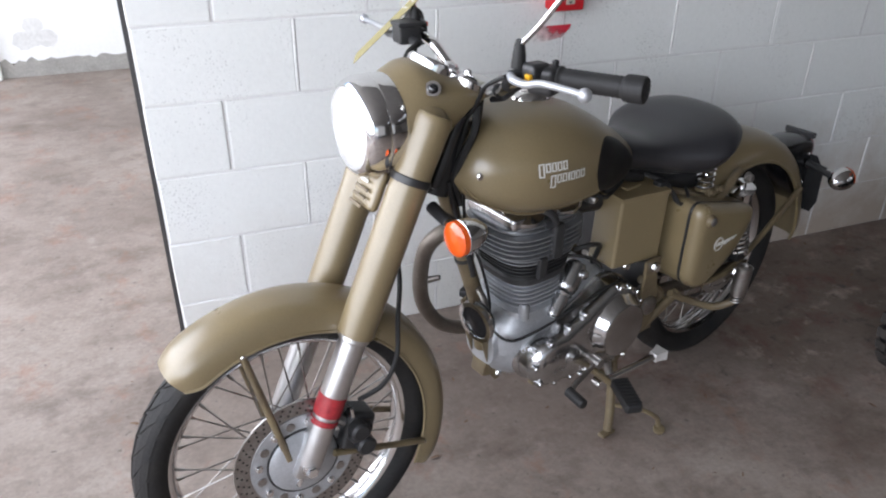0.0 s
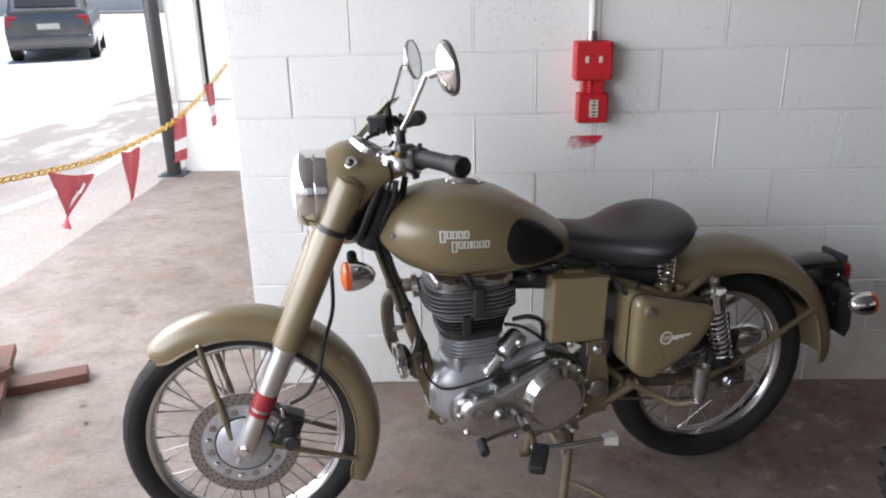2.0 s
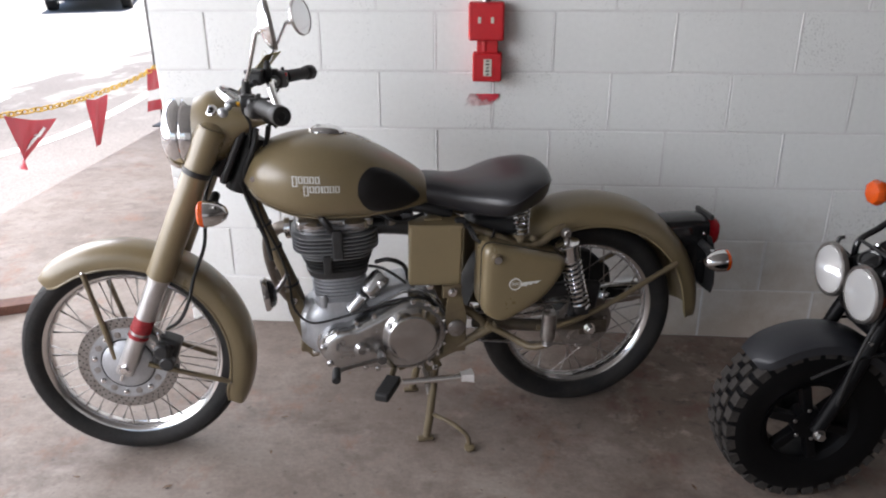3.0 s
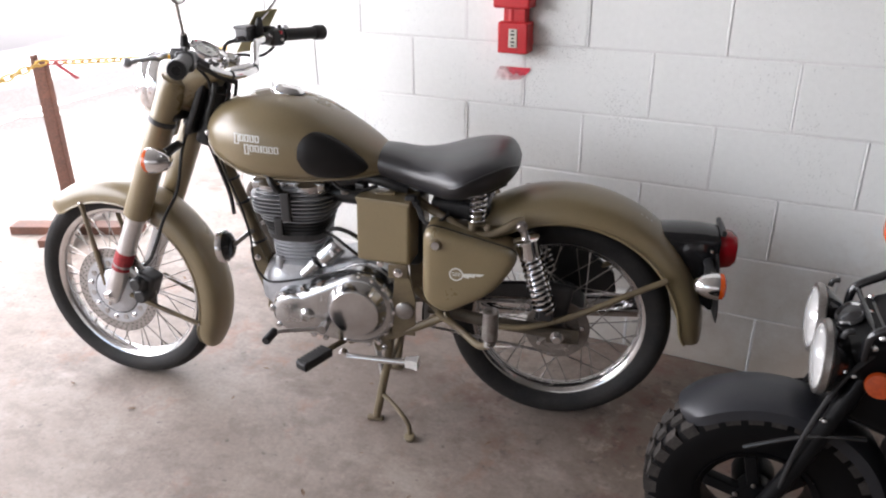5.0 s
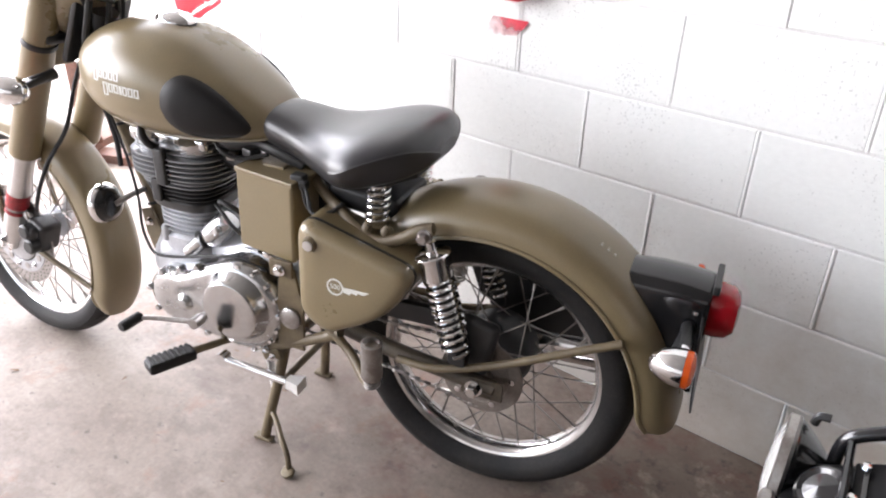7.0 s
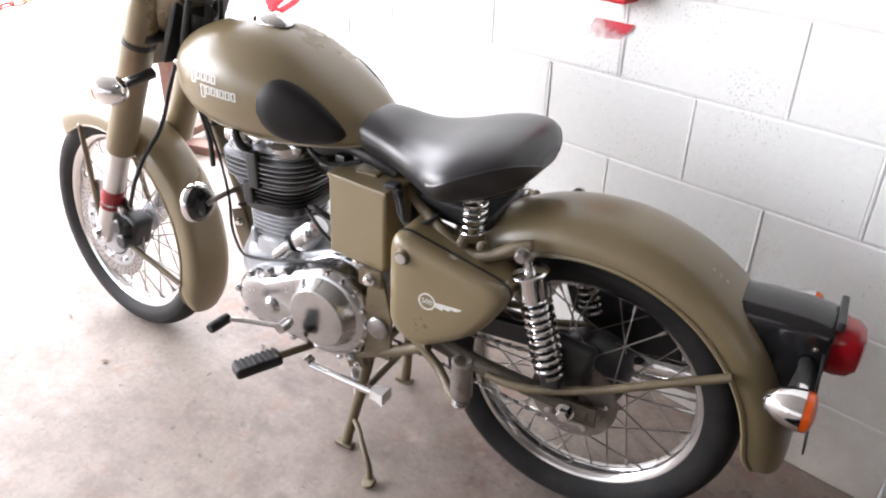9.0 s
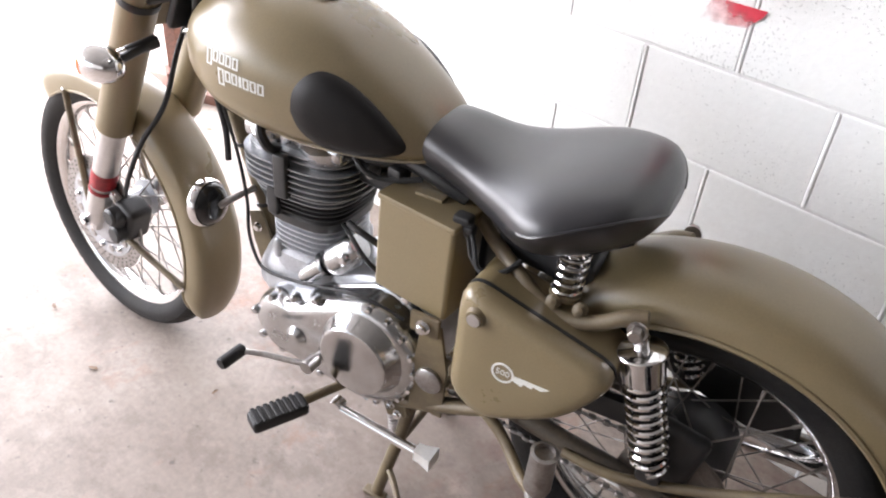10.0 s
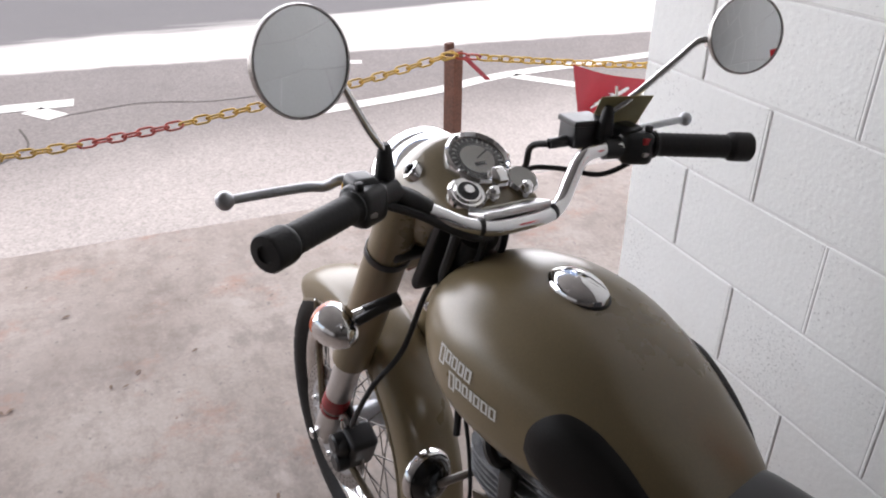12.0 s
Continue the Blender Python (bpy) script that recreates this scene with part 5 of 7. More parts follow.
fixed("box_bracket", slab((0.056, 0.010, 0.040), (0.434, 0.136, 0.497), None, 0.004), M_SAND_OLD, battery_box)
fixed("bracket_bolt", bolt((0.434, 0.141, 0.496), (0, 1, 0), 0.010, 0.014), M_CHROME, battery_box)
fixed("bracket_bolt", bolt((0.492, 0.10, 0.500), (0, 1, 0), 0.008, 0.010), M_CHROME, battery_box)
for s in (1, -1):
    foot_plate = fixed("footrest_plate", plate([(-0.035, -0.09), (0.032, -0.09), (0.036, 0.02), (0.018, 0.11), (-0.018, 0.11), (-0.03, 0.02)], 0.008, (0.425, 0.124 * s, 0.384), (0, s, 0), (0, 0, 1), 0.002), M_SAND_OLD, BIKE, "sand painted footrest plate")
    fixed("pivot_boss", lathe([(0.026, 0), (0.026, 0.006), (0.021, 0.010), (0.0, 0.011)], (0.421, 0.132 * s, 0.375), (0, s, 0), 24), M_STEEL, foot_plate, "round dusty metal pivot cover")


def toolbox_outline():
    corners = [((0.354, 0.657), 0.040), ((0.098, 0.588), 0.045), ((0.165, 0.475), 0.06), ((0.300, 0.402), 0.03), ((0.360, 0.440), 0.033)]
    pts = []
    n = len(corners)
    for i in range(n):
        p, r = Vector(corners[i][0]), corners[i][1]
        a, b = Vector(corners[i - 1][0]), Vector(corners[(i + 1) % n][0])
        d1, d2 = (a - p).normalized(), (b - p).normalized()
        s, e = p + d1 * r, p + d2 * r
        for k in range(6):
            t = k / 5
            pts.append(((1 - t) ** 2 * s + 2 * t * (1 - t) * p + t * t * e))
    return pts


TB = toolbox_outline()
TBC = Vector((0.245, 0.535))


def toolbox(s):
    def level(y, k):
        return [Vector((TBC.x + (p.x - TBC.x) * k, s * y, TBC.y + (p.y - TBC.y) * k)) for p in TB]
    box = fixed("toolbox", loft([level(0.080, 0.94), level(0.088, 1.0), level(0.156, 1.0), level(0.160, 0.99)]), M_SAND, BIKE, "sand painted toolbox with a removable lid")
    lid = fixed("toolbox_lid", loft([level(0.164, 0.99), level(0.166, 1.0), level(0.178, 0.995), level(0.188, 0.965), level(0.195, 0.90), level(0.199, 0.78), level(0.200, 0.5)]), M_SAND, box, "", 60)
    fixed("lid_seal", loft([level(0.1575, 1.005), level(0.1590, 1.010), level(0.1625, 1.010), level(0.1640, 1.005)]), M_BLACK, box, "black rubber seal")
    knob = fixed("lid_knob", lathe([(0.016, 0), (0.017, 0.008), (0.0135, 0.013), (0.0135, 0.016), (0.0, 0.017)], (0.319, 0.190 * s, 0.611), (0, s, 0), 20), M_SAND_OLD, lid, "round lid knob")
    fixed("knob_slot", lathe([(0.0105, 0.0), (0.0105, 0.0025), (0.0, 0.003)], (0.319, 0.2068 * s, 0.611), (0, s, 0), 16), M_FORK, knob, "bare metal centre")
    ringm = bmesh.new()
    torus_lathe([(0.0182, 0.0), (0.0182, 0.0012), (0.0150, 0.0012), (0.0150, 0.0)], (0.266, 0.2 * s, 0.531), (0, s, 0), 28, ringm)
    fixed("badge_ring", ringm, M_WHITEPAINT, lid, "white ring of the painted badge")
    fixed("badge_figure", lettering("500", 0.0155, (0.266, 0.2004 * s, 0.531), (-s, 0, 0), (0, 0, 1)), M_WHITEPAINT, lid, "white painted figures")
    wing = plate([(0.0, -0.004), (0.015, -0.0078), (0.0185, -0.002), (0.030, -0.0045), (0.033, 0.001), (0.045, -0.001), (0.057, 0.0065), (0.02, 0.0060), (0.0, 0.005)], 0.0012, (0.249, 0.2 * s, 0.529), (0, s, 0), (0, 0, 1))
    fixed("badge_wing", wing, M_WHITEPAINT, lid, "white wing of the painted badge")
    return box


toolbox(1)
toolbox(-1)

# ---- suspension ----
for s in (1, -1):
    a, b = Vector((0.030, 0.124 * s, 0.380)), Vector((0.104, 0.132 * s, 0.652))
    d = (b - a).normalized()
    L = (b - a).length
    shock = fixed("shock_absorber", lathe([(0.012, 0), (0.018, 0.02), (0.018, 0.03), (0.016, 0.05), (0.016, 0.19)], a, d, 18), M_BLACK, BIKE, "chrome-sprung rear shock absorber")
    fixed("shock_spring", helix(a + d * 0.025, a + d * 0.205, 0.0262, 0.0052, 11.0), M_CHROME, shock, "chrome coil spring")
    fixed("shock_cap", lathe([(0.0295, 0), (0.031, 0.003), (0.0325, 0.044), (0.036, 0.046), (0.036, 0.050), (0.033, 0.053), (0.012, 0.056), (0.012, 0.075)], a + d * 0.191, d, 24), M_CHROME, shock, "chrome shock cover")
    fixed("shock_foot", slab((0.04, 0.035, 0.03), a + d * 0.01, None, 0.008), M_BLACK, shock)
    fixed("shock_bolt", bolt(b + Vector((0, 0.012 * s, 0.0)), (0, s, 0), 0.011, 0.018), M_STEEL, shock)
fixed("gaiter", lathe([(0.05, 0), (0.055, 0.05), (0.05, 0.1)], (0.16, 0.0, 0.52), (0.2, 0, 1), 16), M_BLACK, BIKE)

# chain, sprocket, chain guard, rear brake drum
spro = bmesh.new()
torus_lathe([(0.090, 0.067), (0.090, 0.072), (0.060, 0.072), (0.060, 0.067)], RW, (0, 1, 0), 48, spro)
for k in range(5):
    a = 2 * math.pi * k / 5 + 0.5
    rod(RW + Vector((0.03 * math.cos(a), 0.0695, 0.03 * math.sin(a))), RW + Vector((0.064 * math.cos(a), 0.0695, 0.064 * math.sin(a))), 0.011, 0.009, 8, spro)
lathe([(0.088, 0.0705), (0.088, 0.0735), (0.067, 0.0742), (0.064, 0.0765), (0.061, 0.0742), (0.030, 0.078), (0.028, 0.088), (0.0, 0.088)], RW, (0, 1, 0), 36, spro)
sprocket = fixed("sprocket", spro, M_DUSTY, rear_wheel, "dusty steel rear sprocket")
for k in range(5):
    a = 2 * math.pi * k / 5 + 0.5
    fixed("sprocket_bolt", bolt(RW + Vector((0.068 * math.cos(a), 0.071, 0.068 * math.sin(a))), (0, 1, 0), 0.007, 0.008), M_CHROME, sprocket)
drum = bmesh.new()
lathe([(0.082, -0.075), (0.082, -0.02), (0.072, -0.005), (0.056, 0.02), (0.052, 0.058), (0.036, 0.075), (0.02, 0.084)], RW, (0, 1, 0), 36, drum)
fixed("brake_drum", drum, M_BLACKENG, rear_wheel, "black painted brake drum")
for zoff in (0.082, -0.082):
    links = bmesh.new()
    p, q = Vector((0.0, 0.071, 0.316 + zoff)), Vector((0.46, 0.071, 0.345 + zoff * 0.42))
    for k in range(36):
        c = p.lerp(q, (k + 0.5) / 36)
        slab((0.0140, 0.012 if k % 2 else 0.006, 0.008), c, None, 0.0025, 1, links)
    fixed("drive_chain", links, M_STEEL, rear_wheel, "oily steel drive chain")
fixed("chain_guard", slab((0.30, 0.024, 0.045), (0.17, 0.072, 0.432), Matrix.Rotation(radians(3), 4, 'Y'), 0.008), M_BLACK, BIKE, "black chain guard")
fixed("chain_guard_end", slab((0.085, 0.030, 0.125), (0.012, 0.088, 0.405), Matrix.Rotation(radians(-10), 4, 'Y'), 0.014, 3), M_BLACK, BIKE, "black rear end of the chain guard")
# black plate on the far side, darkens the view through the rear wheel
FAR_PLATE = [(0.12, 0.50), (0.02, 0.515), (-0.08, 0.475), (-0.155, 0.405), (-0.165, 0.345), (-0.08, 0.335), (0.00, 0.365), (0.08, 0.395)]
fixed("far_side_plate", loft([[Vector((x * k - 0.002, y, 0.40 + (z - 0.40) * k)) for x, z in FAR_PLATE] for y, k in ((-0.112, 0.94), (-0.118, 1.0), (-0.135, 1.0), (-0.141, 0.94))]), M_BLACK, BIKE, "black plate between wheel and silencer")
fixed("inner_guard", loft([[RW + Vector((0.385 * math.cos(radians(a)), y, 0.385 * math.sin(radians(a)))) for y in (-0.07, 0.07)] + [RW + Vector((0.38 * math.cos(radians(a)), y, 0.38 * math.sin(radians(a)))) for y in (0.07, -0.07)] for a in range(-5, 50, 5)]), M_BLACK, BIKE)
# added black filler that keeps the gap under the saddle dark
fixed("saddle_filler", slab((0.16, 0.15, 0.05), (0.275, 0, 0.655), Matrix.Rotation(radians(-6), 4, 'Y'), 0.012, 3), M_BLACK, BIKE, "added black block that darkens the gap under the saddle")
fixed("air_box", slab((0.10, 0.14, 0.20), (0.435, -0.02, 0.57), None, 0.02, 3), M_BLACK, BIKE, "black air box behind the engine")

# ---- headlamp and instrument nacelle ----
LAMP = Vector((1.098, 0, 0.952))


def oval(x, hy, top, bot, n=32, e=2.3, squash=1.0):
    zc, hz = (top + bot) / 2, (top - bot) / 2
    return [Vector((x, hy * math.copysign(abs(math.cos(a)) ** (2 / e), math.cos(a)), zc + hz * math.copysign(abs(math.sin(a)) ** (2 / e), math.sin(a)))) for a in [2 * math.pi * k / n for k in range(n)]]


nacelle = turned("headlamp_nacelle", loft([oval(1.100, 0.086, 1.040, 0.866, e=2.0), oval(1.085, 0.092, 1.048, 0.860, e=2.0), oval(1.055, 0.094, 1.062, 0.868, e=2.1), oval(1.035, 0.093, 1.064, 0.878, e=2.2), oval(1.010, 0.090, 1.054, 0.890, e=2.3),
                                              oval(0.98, 0.086, 1.037, 0.930, e=2.6), oval(0.945, 0.079, 1.020, 0.962, e=2.8), oval(0.915, 0.068, 1.004, 0.975, e=2.8), oval(0.900, 0.055, 0.992, 0.978, e=2.6)]), M_SAND, BIKE, "sand painted nacelle that carries headlamp and dials", 60)
for s in (1, -1):
    ear = turned("nacelle_ear", loft([[Vector((1.341, 0.086 * s, 0.320)) + AX * h + Vector((rr * math.cos(2 * math.pi * k / 24) * math.cos(RAKE), rr * 0.94 * math.sin(2 * math.pi * k / 24) - dy * s, rr * math.cos(2 * math.pi * k / 24) * math.sin(RAKE))) for k in range(24)] for h, rr, dy in ((0.690, 0.0374, 0.0), (0.706, 0.0372, 0.002), (0.722, 0.0355, 0.008), (0.736, 0.031, 0.016), (0.746, 0.022, 0.024), (0.750, 0.009, 0.030))]), M_SAND, nacelle)
bez = bmesh.new()
lathe([(0.091, -0.012), (0.094, -0.006), (0.0945, 0.018), (0.0925, 0.022), (0.0925, 0.024), (0.0945, 0.027), (0.0940, 0.044), (0.0905, 0.056), (0.084, 0.064), (0.0775, 0.067), (0.076, 0.062)], LAMP, (1, 0, 0.02), 48, bez, caps=(True, False))
headlamp = turned("headlamp", bez, M_CHROME, BIKE, "round chrome-rimmed headlamp with clear glass")
turned("reflector", lathe([(0.076, 0.060), (0.067, 0.034), (0.05, 0.012), (0.02, 0.0), (0.0, 0.0)], LAMP, (1, 0, 0.02), 40, caps=(False, True)), M_CHROME, headlamp, "silvered reflector")
lensm = bmesh.new()
lathe([(0.0770, 0.060), (0.075, 0.066), (0.060, 0.074), (0.035, 0.080), (0.0, 0.082)], LAMP, (1, 0, 0.02), 40, lensm, caps=(False, False))
lens = turned("lens", lensm, M_GLASS, headlamp, "clear convex headlamp glass")
lens.visible_shadow = False
turned("bulb_shield", lathe([(0.016, 0.02), (0.016, 0.045), (0.010, 0.05), (0, 0.05)], LAMP, (1, 0, 0.02), 16), M_CHROME, headlamp)
turned("rim_screw", bolt(LAMP + Vector((0.03, 0, -0.095)), (0, 0, -1), 0.005, 0.008), M_CHROME, headlamp)
for s in (1, -1):
    p = Vector((1.031, 0.079 * s, 1.022))
    pil = turned("pilot_lamp", lathe([(0.0155, -0.014), (0.0165, 0.0), (0.015, 0.005), (0.0115, 0.006)], p, (0.40, 0.70 * s, 0.60), 24), M_CHROME, nacelle, "small round chrome pilot lamp")
    turned("pilot_lens", ball(p + Vector((0.001, 0.002 * s, 0.001)), 0.0108, (1, 1, 1), 14), M_GLOSSBLACK, pil)
SP, SPN = Vector((0.987, -0.001, 1.039)), Vector((-0.55, 0.02, 1))
sp = turned("speedometer", lathe([(0.048, -0.03), (0.0505, 0.004), (0.0500, 0.011), (0.0465, 0.0145), (0.0425, 0.009)], SP, SPN, 40, caps=(True, False)), M_CHROME, nacelle, "chrome-rimmed speedometer")
turned("dial_ring", lathe([(0.042, 0.0075), (0.026, 0.0075)], SP, SPN, 36, caps=(False, False)), M_GLOSSBLACK, sp, "black outer dial ring")
turned("dial", lathe([(0.0265, 0.0078), (0.0, 0.008)], SP, SPN, 32, caps=(False, True)), M_DIAL, sp, "pale inner dial face")
tick = bmesh.new()
SPM = Matrix.Translation(SP) @ frame_to(SPN)
for k in range(21):
    a = radians(-40 + 260 * k / 20)
    slab((0.0065 if k % 2 == 0 else 0.004, 0.0011, 0.0004), SPM @ Vector((0.0365 * math.cos(a), 0.0365 * math.sin(a), 0.0080)), SPM.to_3x3().to_4x4() @ Matrix.Rotation(a, 4, 'Z'), 0, 1, tick)
turned("dial_tick", tick, M_WHITEPAINT, sp)
turned("odometer", slab((0.007, 0.018, 0.0006), SPM @ Vector((0.0, -0.010, 0.0085)), SPM.to_3x3().to_4x4() @ Matrix.Rotation(radians(90), 4, 'Z'), 0), M_GLOSSBLACK, sp)
turned("needle", slab((0.002, 0.026, 0.001), SPM @ Vector((0.010, 0.006, 0.0095)), SPM.to_3x3().to_4x4() @ Matrix.Rotation(radians(-60), 4, 'Z'), 0), M_BLACK, sp)
turned("glass", lathe([(0.0425, 0.0105), (0.03, 0.0125), (0, 0.0135)], SP, SPN, 32, caps=(False, False)), M_DIALGLASS, sp).visible_shadow = False
AM = Vector((0.940, -0.050, 1.018))
am = turned("warning_dial", lathe([(0.024, -0.01), (0.0255, 0.004), (0.022, 0.009), (0.020, 0.006)], AM, SPN, 28, caps=(True, False)), M_CHROME, nacelle, "small chrome-rimmed warning dial")
turned("dial", lathe([(0.0212, 0.0085), (0.0, 0.009)], AM, SPN, 24, caps=(False, True)), M_DIAL, am)
IG = Vector((0.938, 0.046, 1.014))
ig = turned("ignition_switch", lathe([(0.027, -0.01), (0.0285, 0.003), (0.025, 0.007), (0.021, 0.0065), (0.019, 0.0095), (0.016, 0.0095)], IG, SPN, 28), M_CHROME, nacelle, "round chrome ignition lock")
turned("lock_ring", lathe([(0.0155, 0.0095), (0.0155, 0.011), (0.009, 0.011), (0.008, 0.013), (0, 0.013)], IG, SPN, 24), M_BLACK, ig)
turned("key_slot", lathe([(0.0075, 0.013), (0.0075, 0.0142), (0, 0.0145)], IG, SPN, 16), M_CHROME, ig)
for p, r in ((Vector((0.945, -0.010, 1.025)), 0.015), (Vector((0.922, 0.014, 1.013)), 0.008), (Vector((0.920, -0.042, 1.013)), 0.008)):
    turned("yoke_nut", lathe([(r * 1.2, -0.006), (r * 1.2, 0.004), (r, 0.004), (r, 0.014), (r * 0.6, 0.018)], p, SPN, 6 if r > 0.01 else 16), M_CHROME, nacelle)
turned("nacelle_plate", slab((0.062, 0.118, 0.012), (0.905, 0, 0.998), Matrix.Rotation(radians(18), 4, 'Y'), 0.005), M_FORK, nacelle, "bright top yoke plate")

# ---- handlebar and controls ----
BAR = [(0.816, 0.376, 1.051), (0.848, 0.305, 1.053), (0.880, 0.248, 1.055), (0.905, 0.205, 1.053), (0.912, 0.170, 1.042), (0.903, 0.125, 1.018), (0.884, 0.082, 0.998), (0.874, 0.050, 0.991), (0.870, 0.020, 0.990)]
RIGHT_BEND = [(0.874, -0.050, 0.991), (0.886, -0.084, 1.000), (0.899, -0.110, 1.028), (0.908, -0.136, 1.054), (0.906, -0.180, 1.062)]
bar_pts = BAR + [(0.870, 0.0, 0.990)] + RIGHT_BEND + [(0.880, -0.250, 1.067), (0.848, -0.310, 1.066), (0.816, -0.384, 1.064)]
handlebar = turned("handlebar", tube(bar_pts, 0.0112, 14, 4), M_CHROME, BIKE, "chrome handlebar with black rubber grips")
turned("cable_sheath", tube([(0.909, 0.178, 1.050), (0.9085, 0.150, 1.034), (0.904, 0.130, 1.022)], 0.0135, 12, 5), M_RUBBER, handlebar, "black sleeve over the bar")
turned("switch_lead", tube([(0.895, 0.200, 1.045), (0.893, 0.150, 1.022), (0.890, 0.110, 0.998), (0.876, 0.075, 0.982), (0.880, 0.04, 0.972)], 0.006, 8, 5), M_RUBBER, handlebar, "black switch lead along the bar")
for y in (0.062, -0.060):
    turned("cable_tie", lathe([(0.0128, -0.003), (0.0134, 0.0), (0.0128, 0.003)], (0.8775, y, 0.9935), (0.25, 1 if y > 0 else -1, 0.15), 14), M_BLACK, handlebar)
turned("bar_clamp", slab((0.026, 0.085, 0.018), (0.884, 0, 0.985), Matrix.Rotation(radians(15), 4, 'Y'), 0.008), M_FORK, handlebar, "alloy handlebar clamp")
turned("number_strip", slab((0.010, 0.085, 0.002), (0.902, 0, 1.0065), Matrix.Rotation(radians(15), 4, 'Y'), 0.0005), M_PLATE, handlebar)
for s in (1, -1):
    # the bar hangs a little lower on the clutch side
    dz = -0.008 if s > 0 else 0.004
    g0, g1 = Vector((0.883, 0.246 * s, 1.0625 + dz)), Vector((0.816, (0.380 if s > 0 else -0.388), 1.060 + dz))
    d, L = (g1 - g0).normalized(), (g1 - g0).length
    grip = lathe([(0.020, 0.0), (0.021, 0.004), (0.018, 0.008)] + [(0.0172 + 0.0012 * (k % 2), 0.012 + k * (L - 0.05) / 20) for k in range(21)] + [(0.0215, L - 0.033), (0.0225, L - 0.028), (0.0225, L - 0.003), (0.0205, L), (0.010, L + 0.001), (0.009, L - 0.002)], g0, d, 22)
    turned("grip", grip, M_RUBBER, handlebar, "black rubber grip with a ribbed barrel")
    sw = bmesh.new()
    c = Vector((0.897, 0.226 * s, 1.062 + dz))
    slab((0.046, 0.052, 0.050), c + Vector((0.0, 0, -0.004)), frame_to(d).to_3x3().to_4x4() @ Matrix.Rotation(radians(90), 4, 'X'), 0.012, 3, sw)
    slab((0.04, 0.036, 0.03), c + Vector((0.016, -0.004 * s, 0.012)), None, 0.009, 3, sw)
    housing = turned("switch_housing", sw, M_BLACK, handlebar, "black switch housing")
    turned("switch_button", slab((0.008, 0.014, 0.010), c + (Vector((0.037, 0.004, 0.006)) if s > 0 else Vector((-0.022, 0.0, 0.010))), None, 0.002), M_YELLOW if s > 0 else M_RED, housing, "yellow switch button" if s > 0 else "red stop switch")
    turned("switch_button", slab((0.010, 0.010, 0.012), c + Vector((-0.012, 0.012 * s, 0.024)), None, 0.003), M_BLACK, housing)
    turned("switch_button", slab((0.007, 0.012, 0.007), c + Vector((-0.024, 0.0, -0.010)), None, 0.002), M_STEEL, housing)
    base = Vector((0.914, 0.190 * s, 1.060 + dz * 0.6))
    perch = bmesh.new()
    lathe([(0.017, -0.014), (0.017, 0.014)], base + Vector((-0.006, 0, -0.002)), (0.3, -1 * s, 0), 14, perch)
    slab((0.034, 0.024, 0.016), base + Vector((0.018, 0.006 * s, 0.002)), None, 0.005, 2, perch)
    lever_perch = turned("lever_perch", perch, M_BLACK, handlebar, "black lever perch")
    tip = Vector((0.941, 0.381, 1.064)) if s > 0 else Vector((0.944, -0.386, 1.072))
    lev = tube([base + Vector((0.030, 0.004 * s, 0.002)), base + Vector((0.046, 0.034 * s, 0.003)), base + Vector((0.040, 0.062 * s, 0.000)), Vector((0.946, 0.285 * s, 1.062 if s > 0 else 1.068)), tip], 0.0078, 10, 5, r_end=0.0055)
    ball(tip, 0.0115, (1, 1, 1), 12, lev)
    turned("lever", lev, M_ALU, lever_perch, "silver ball-ended lever")
    stem0 = Vector((0.922, 0.184 * s, 1.070 + dz * 0.6))
    stalk = turned("mirror_boot", lathe([(0.013, 0), (0.013, 0.008), (0.0115, 0.022), (0.009, 0.040), (0.006, 0.048)], stem0, Vector((-0.02, 0.04 * s, 1)), 14), M_RUBBER, handlebar, "black rubber mirror boot")
    mc = Vector((0.832, 0.328 if s > 0 else -0.340, 1.242 if s > 0 else 1.232))
    joint = mc + Vector((0.030, -0.036 * s, -0.014))
    b0 = stem0 + Vector((-0.001, 0.002 * s, 0.038))
    stem = tube([b0, b0.lerp(joint, 0.3), b0.lerp(joint, 0.72) + Vector((0.003, -0.004 * s, 0.004)), b0.lerp(joint, 0.93) + Vector((0.003, -0.005 * s, 0.008)), joint.lerp(mc, 0.3)], 0.0050, 10, 6)
    mir = turned("mirror", stem, M_CHROME, handlebar, "round chrome rear-view mirror on a bent stem")
    mn = Vector((-0.975, -0.16 * s, 0.15)).normalized() if s > 0 else Vector((-0.894, 0.411, 0.16)).normalized()
    turned("mirror_shell", lathe([(0.053, 0.004), (0.0545, 0.0), (0.0535, -0.006), (0.045, -0.014), (0.028, -0.021), (0.012, -0.024), (0.0, -0.0245)], mc, mn, 36, caps=(False, True)), M_CHROME, mir)
    turned("mirror_glass", lathe([(0.0525, 0.003), (0.03, 0.0042), (0.0, 0.0046)], mc, mn, 36, caps=(True, True)), M_MIRROR, mir)
    turned("mirror_rim", lathe([(0.0525, 0.0050), (0.0545, 0.0045), (0.0555, 0.0), (0.0545, -0.004)], mc, mn, 40, caps=(False, False)), M_STEEL, mir, "thin dull metal rim")
    turned("mirror_joint", lathe([(0.0065, -0.006), (0.0085, 0.0), (0.0085, 0.026), (0.0065, 0.032)], joint, mc - joint - mn * 0.012, 14), M_CHROME, mir)
res = bmesh.new()
slab((0.045, 0.052, 0.038), (0.953, -0.166, 1.074), Matrix.Rotation(radians(-8), 4, 'Z'), 0.006, 2, res)
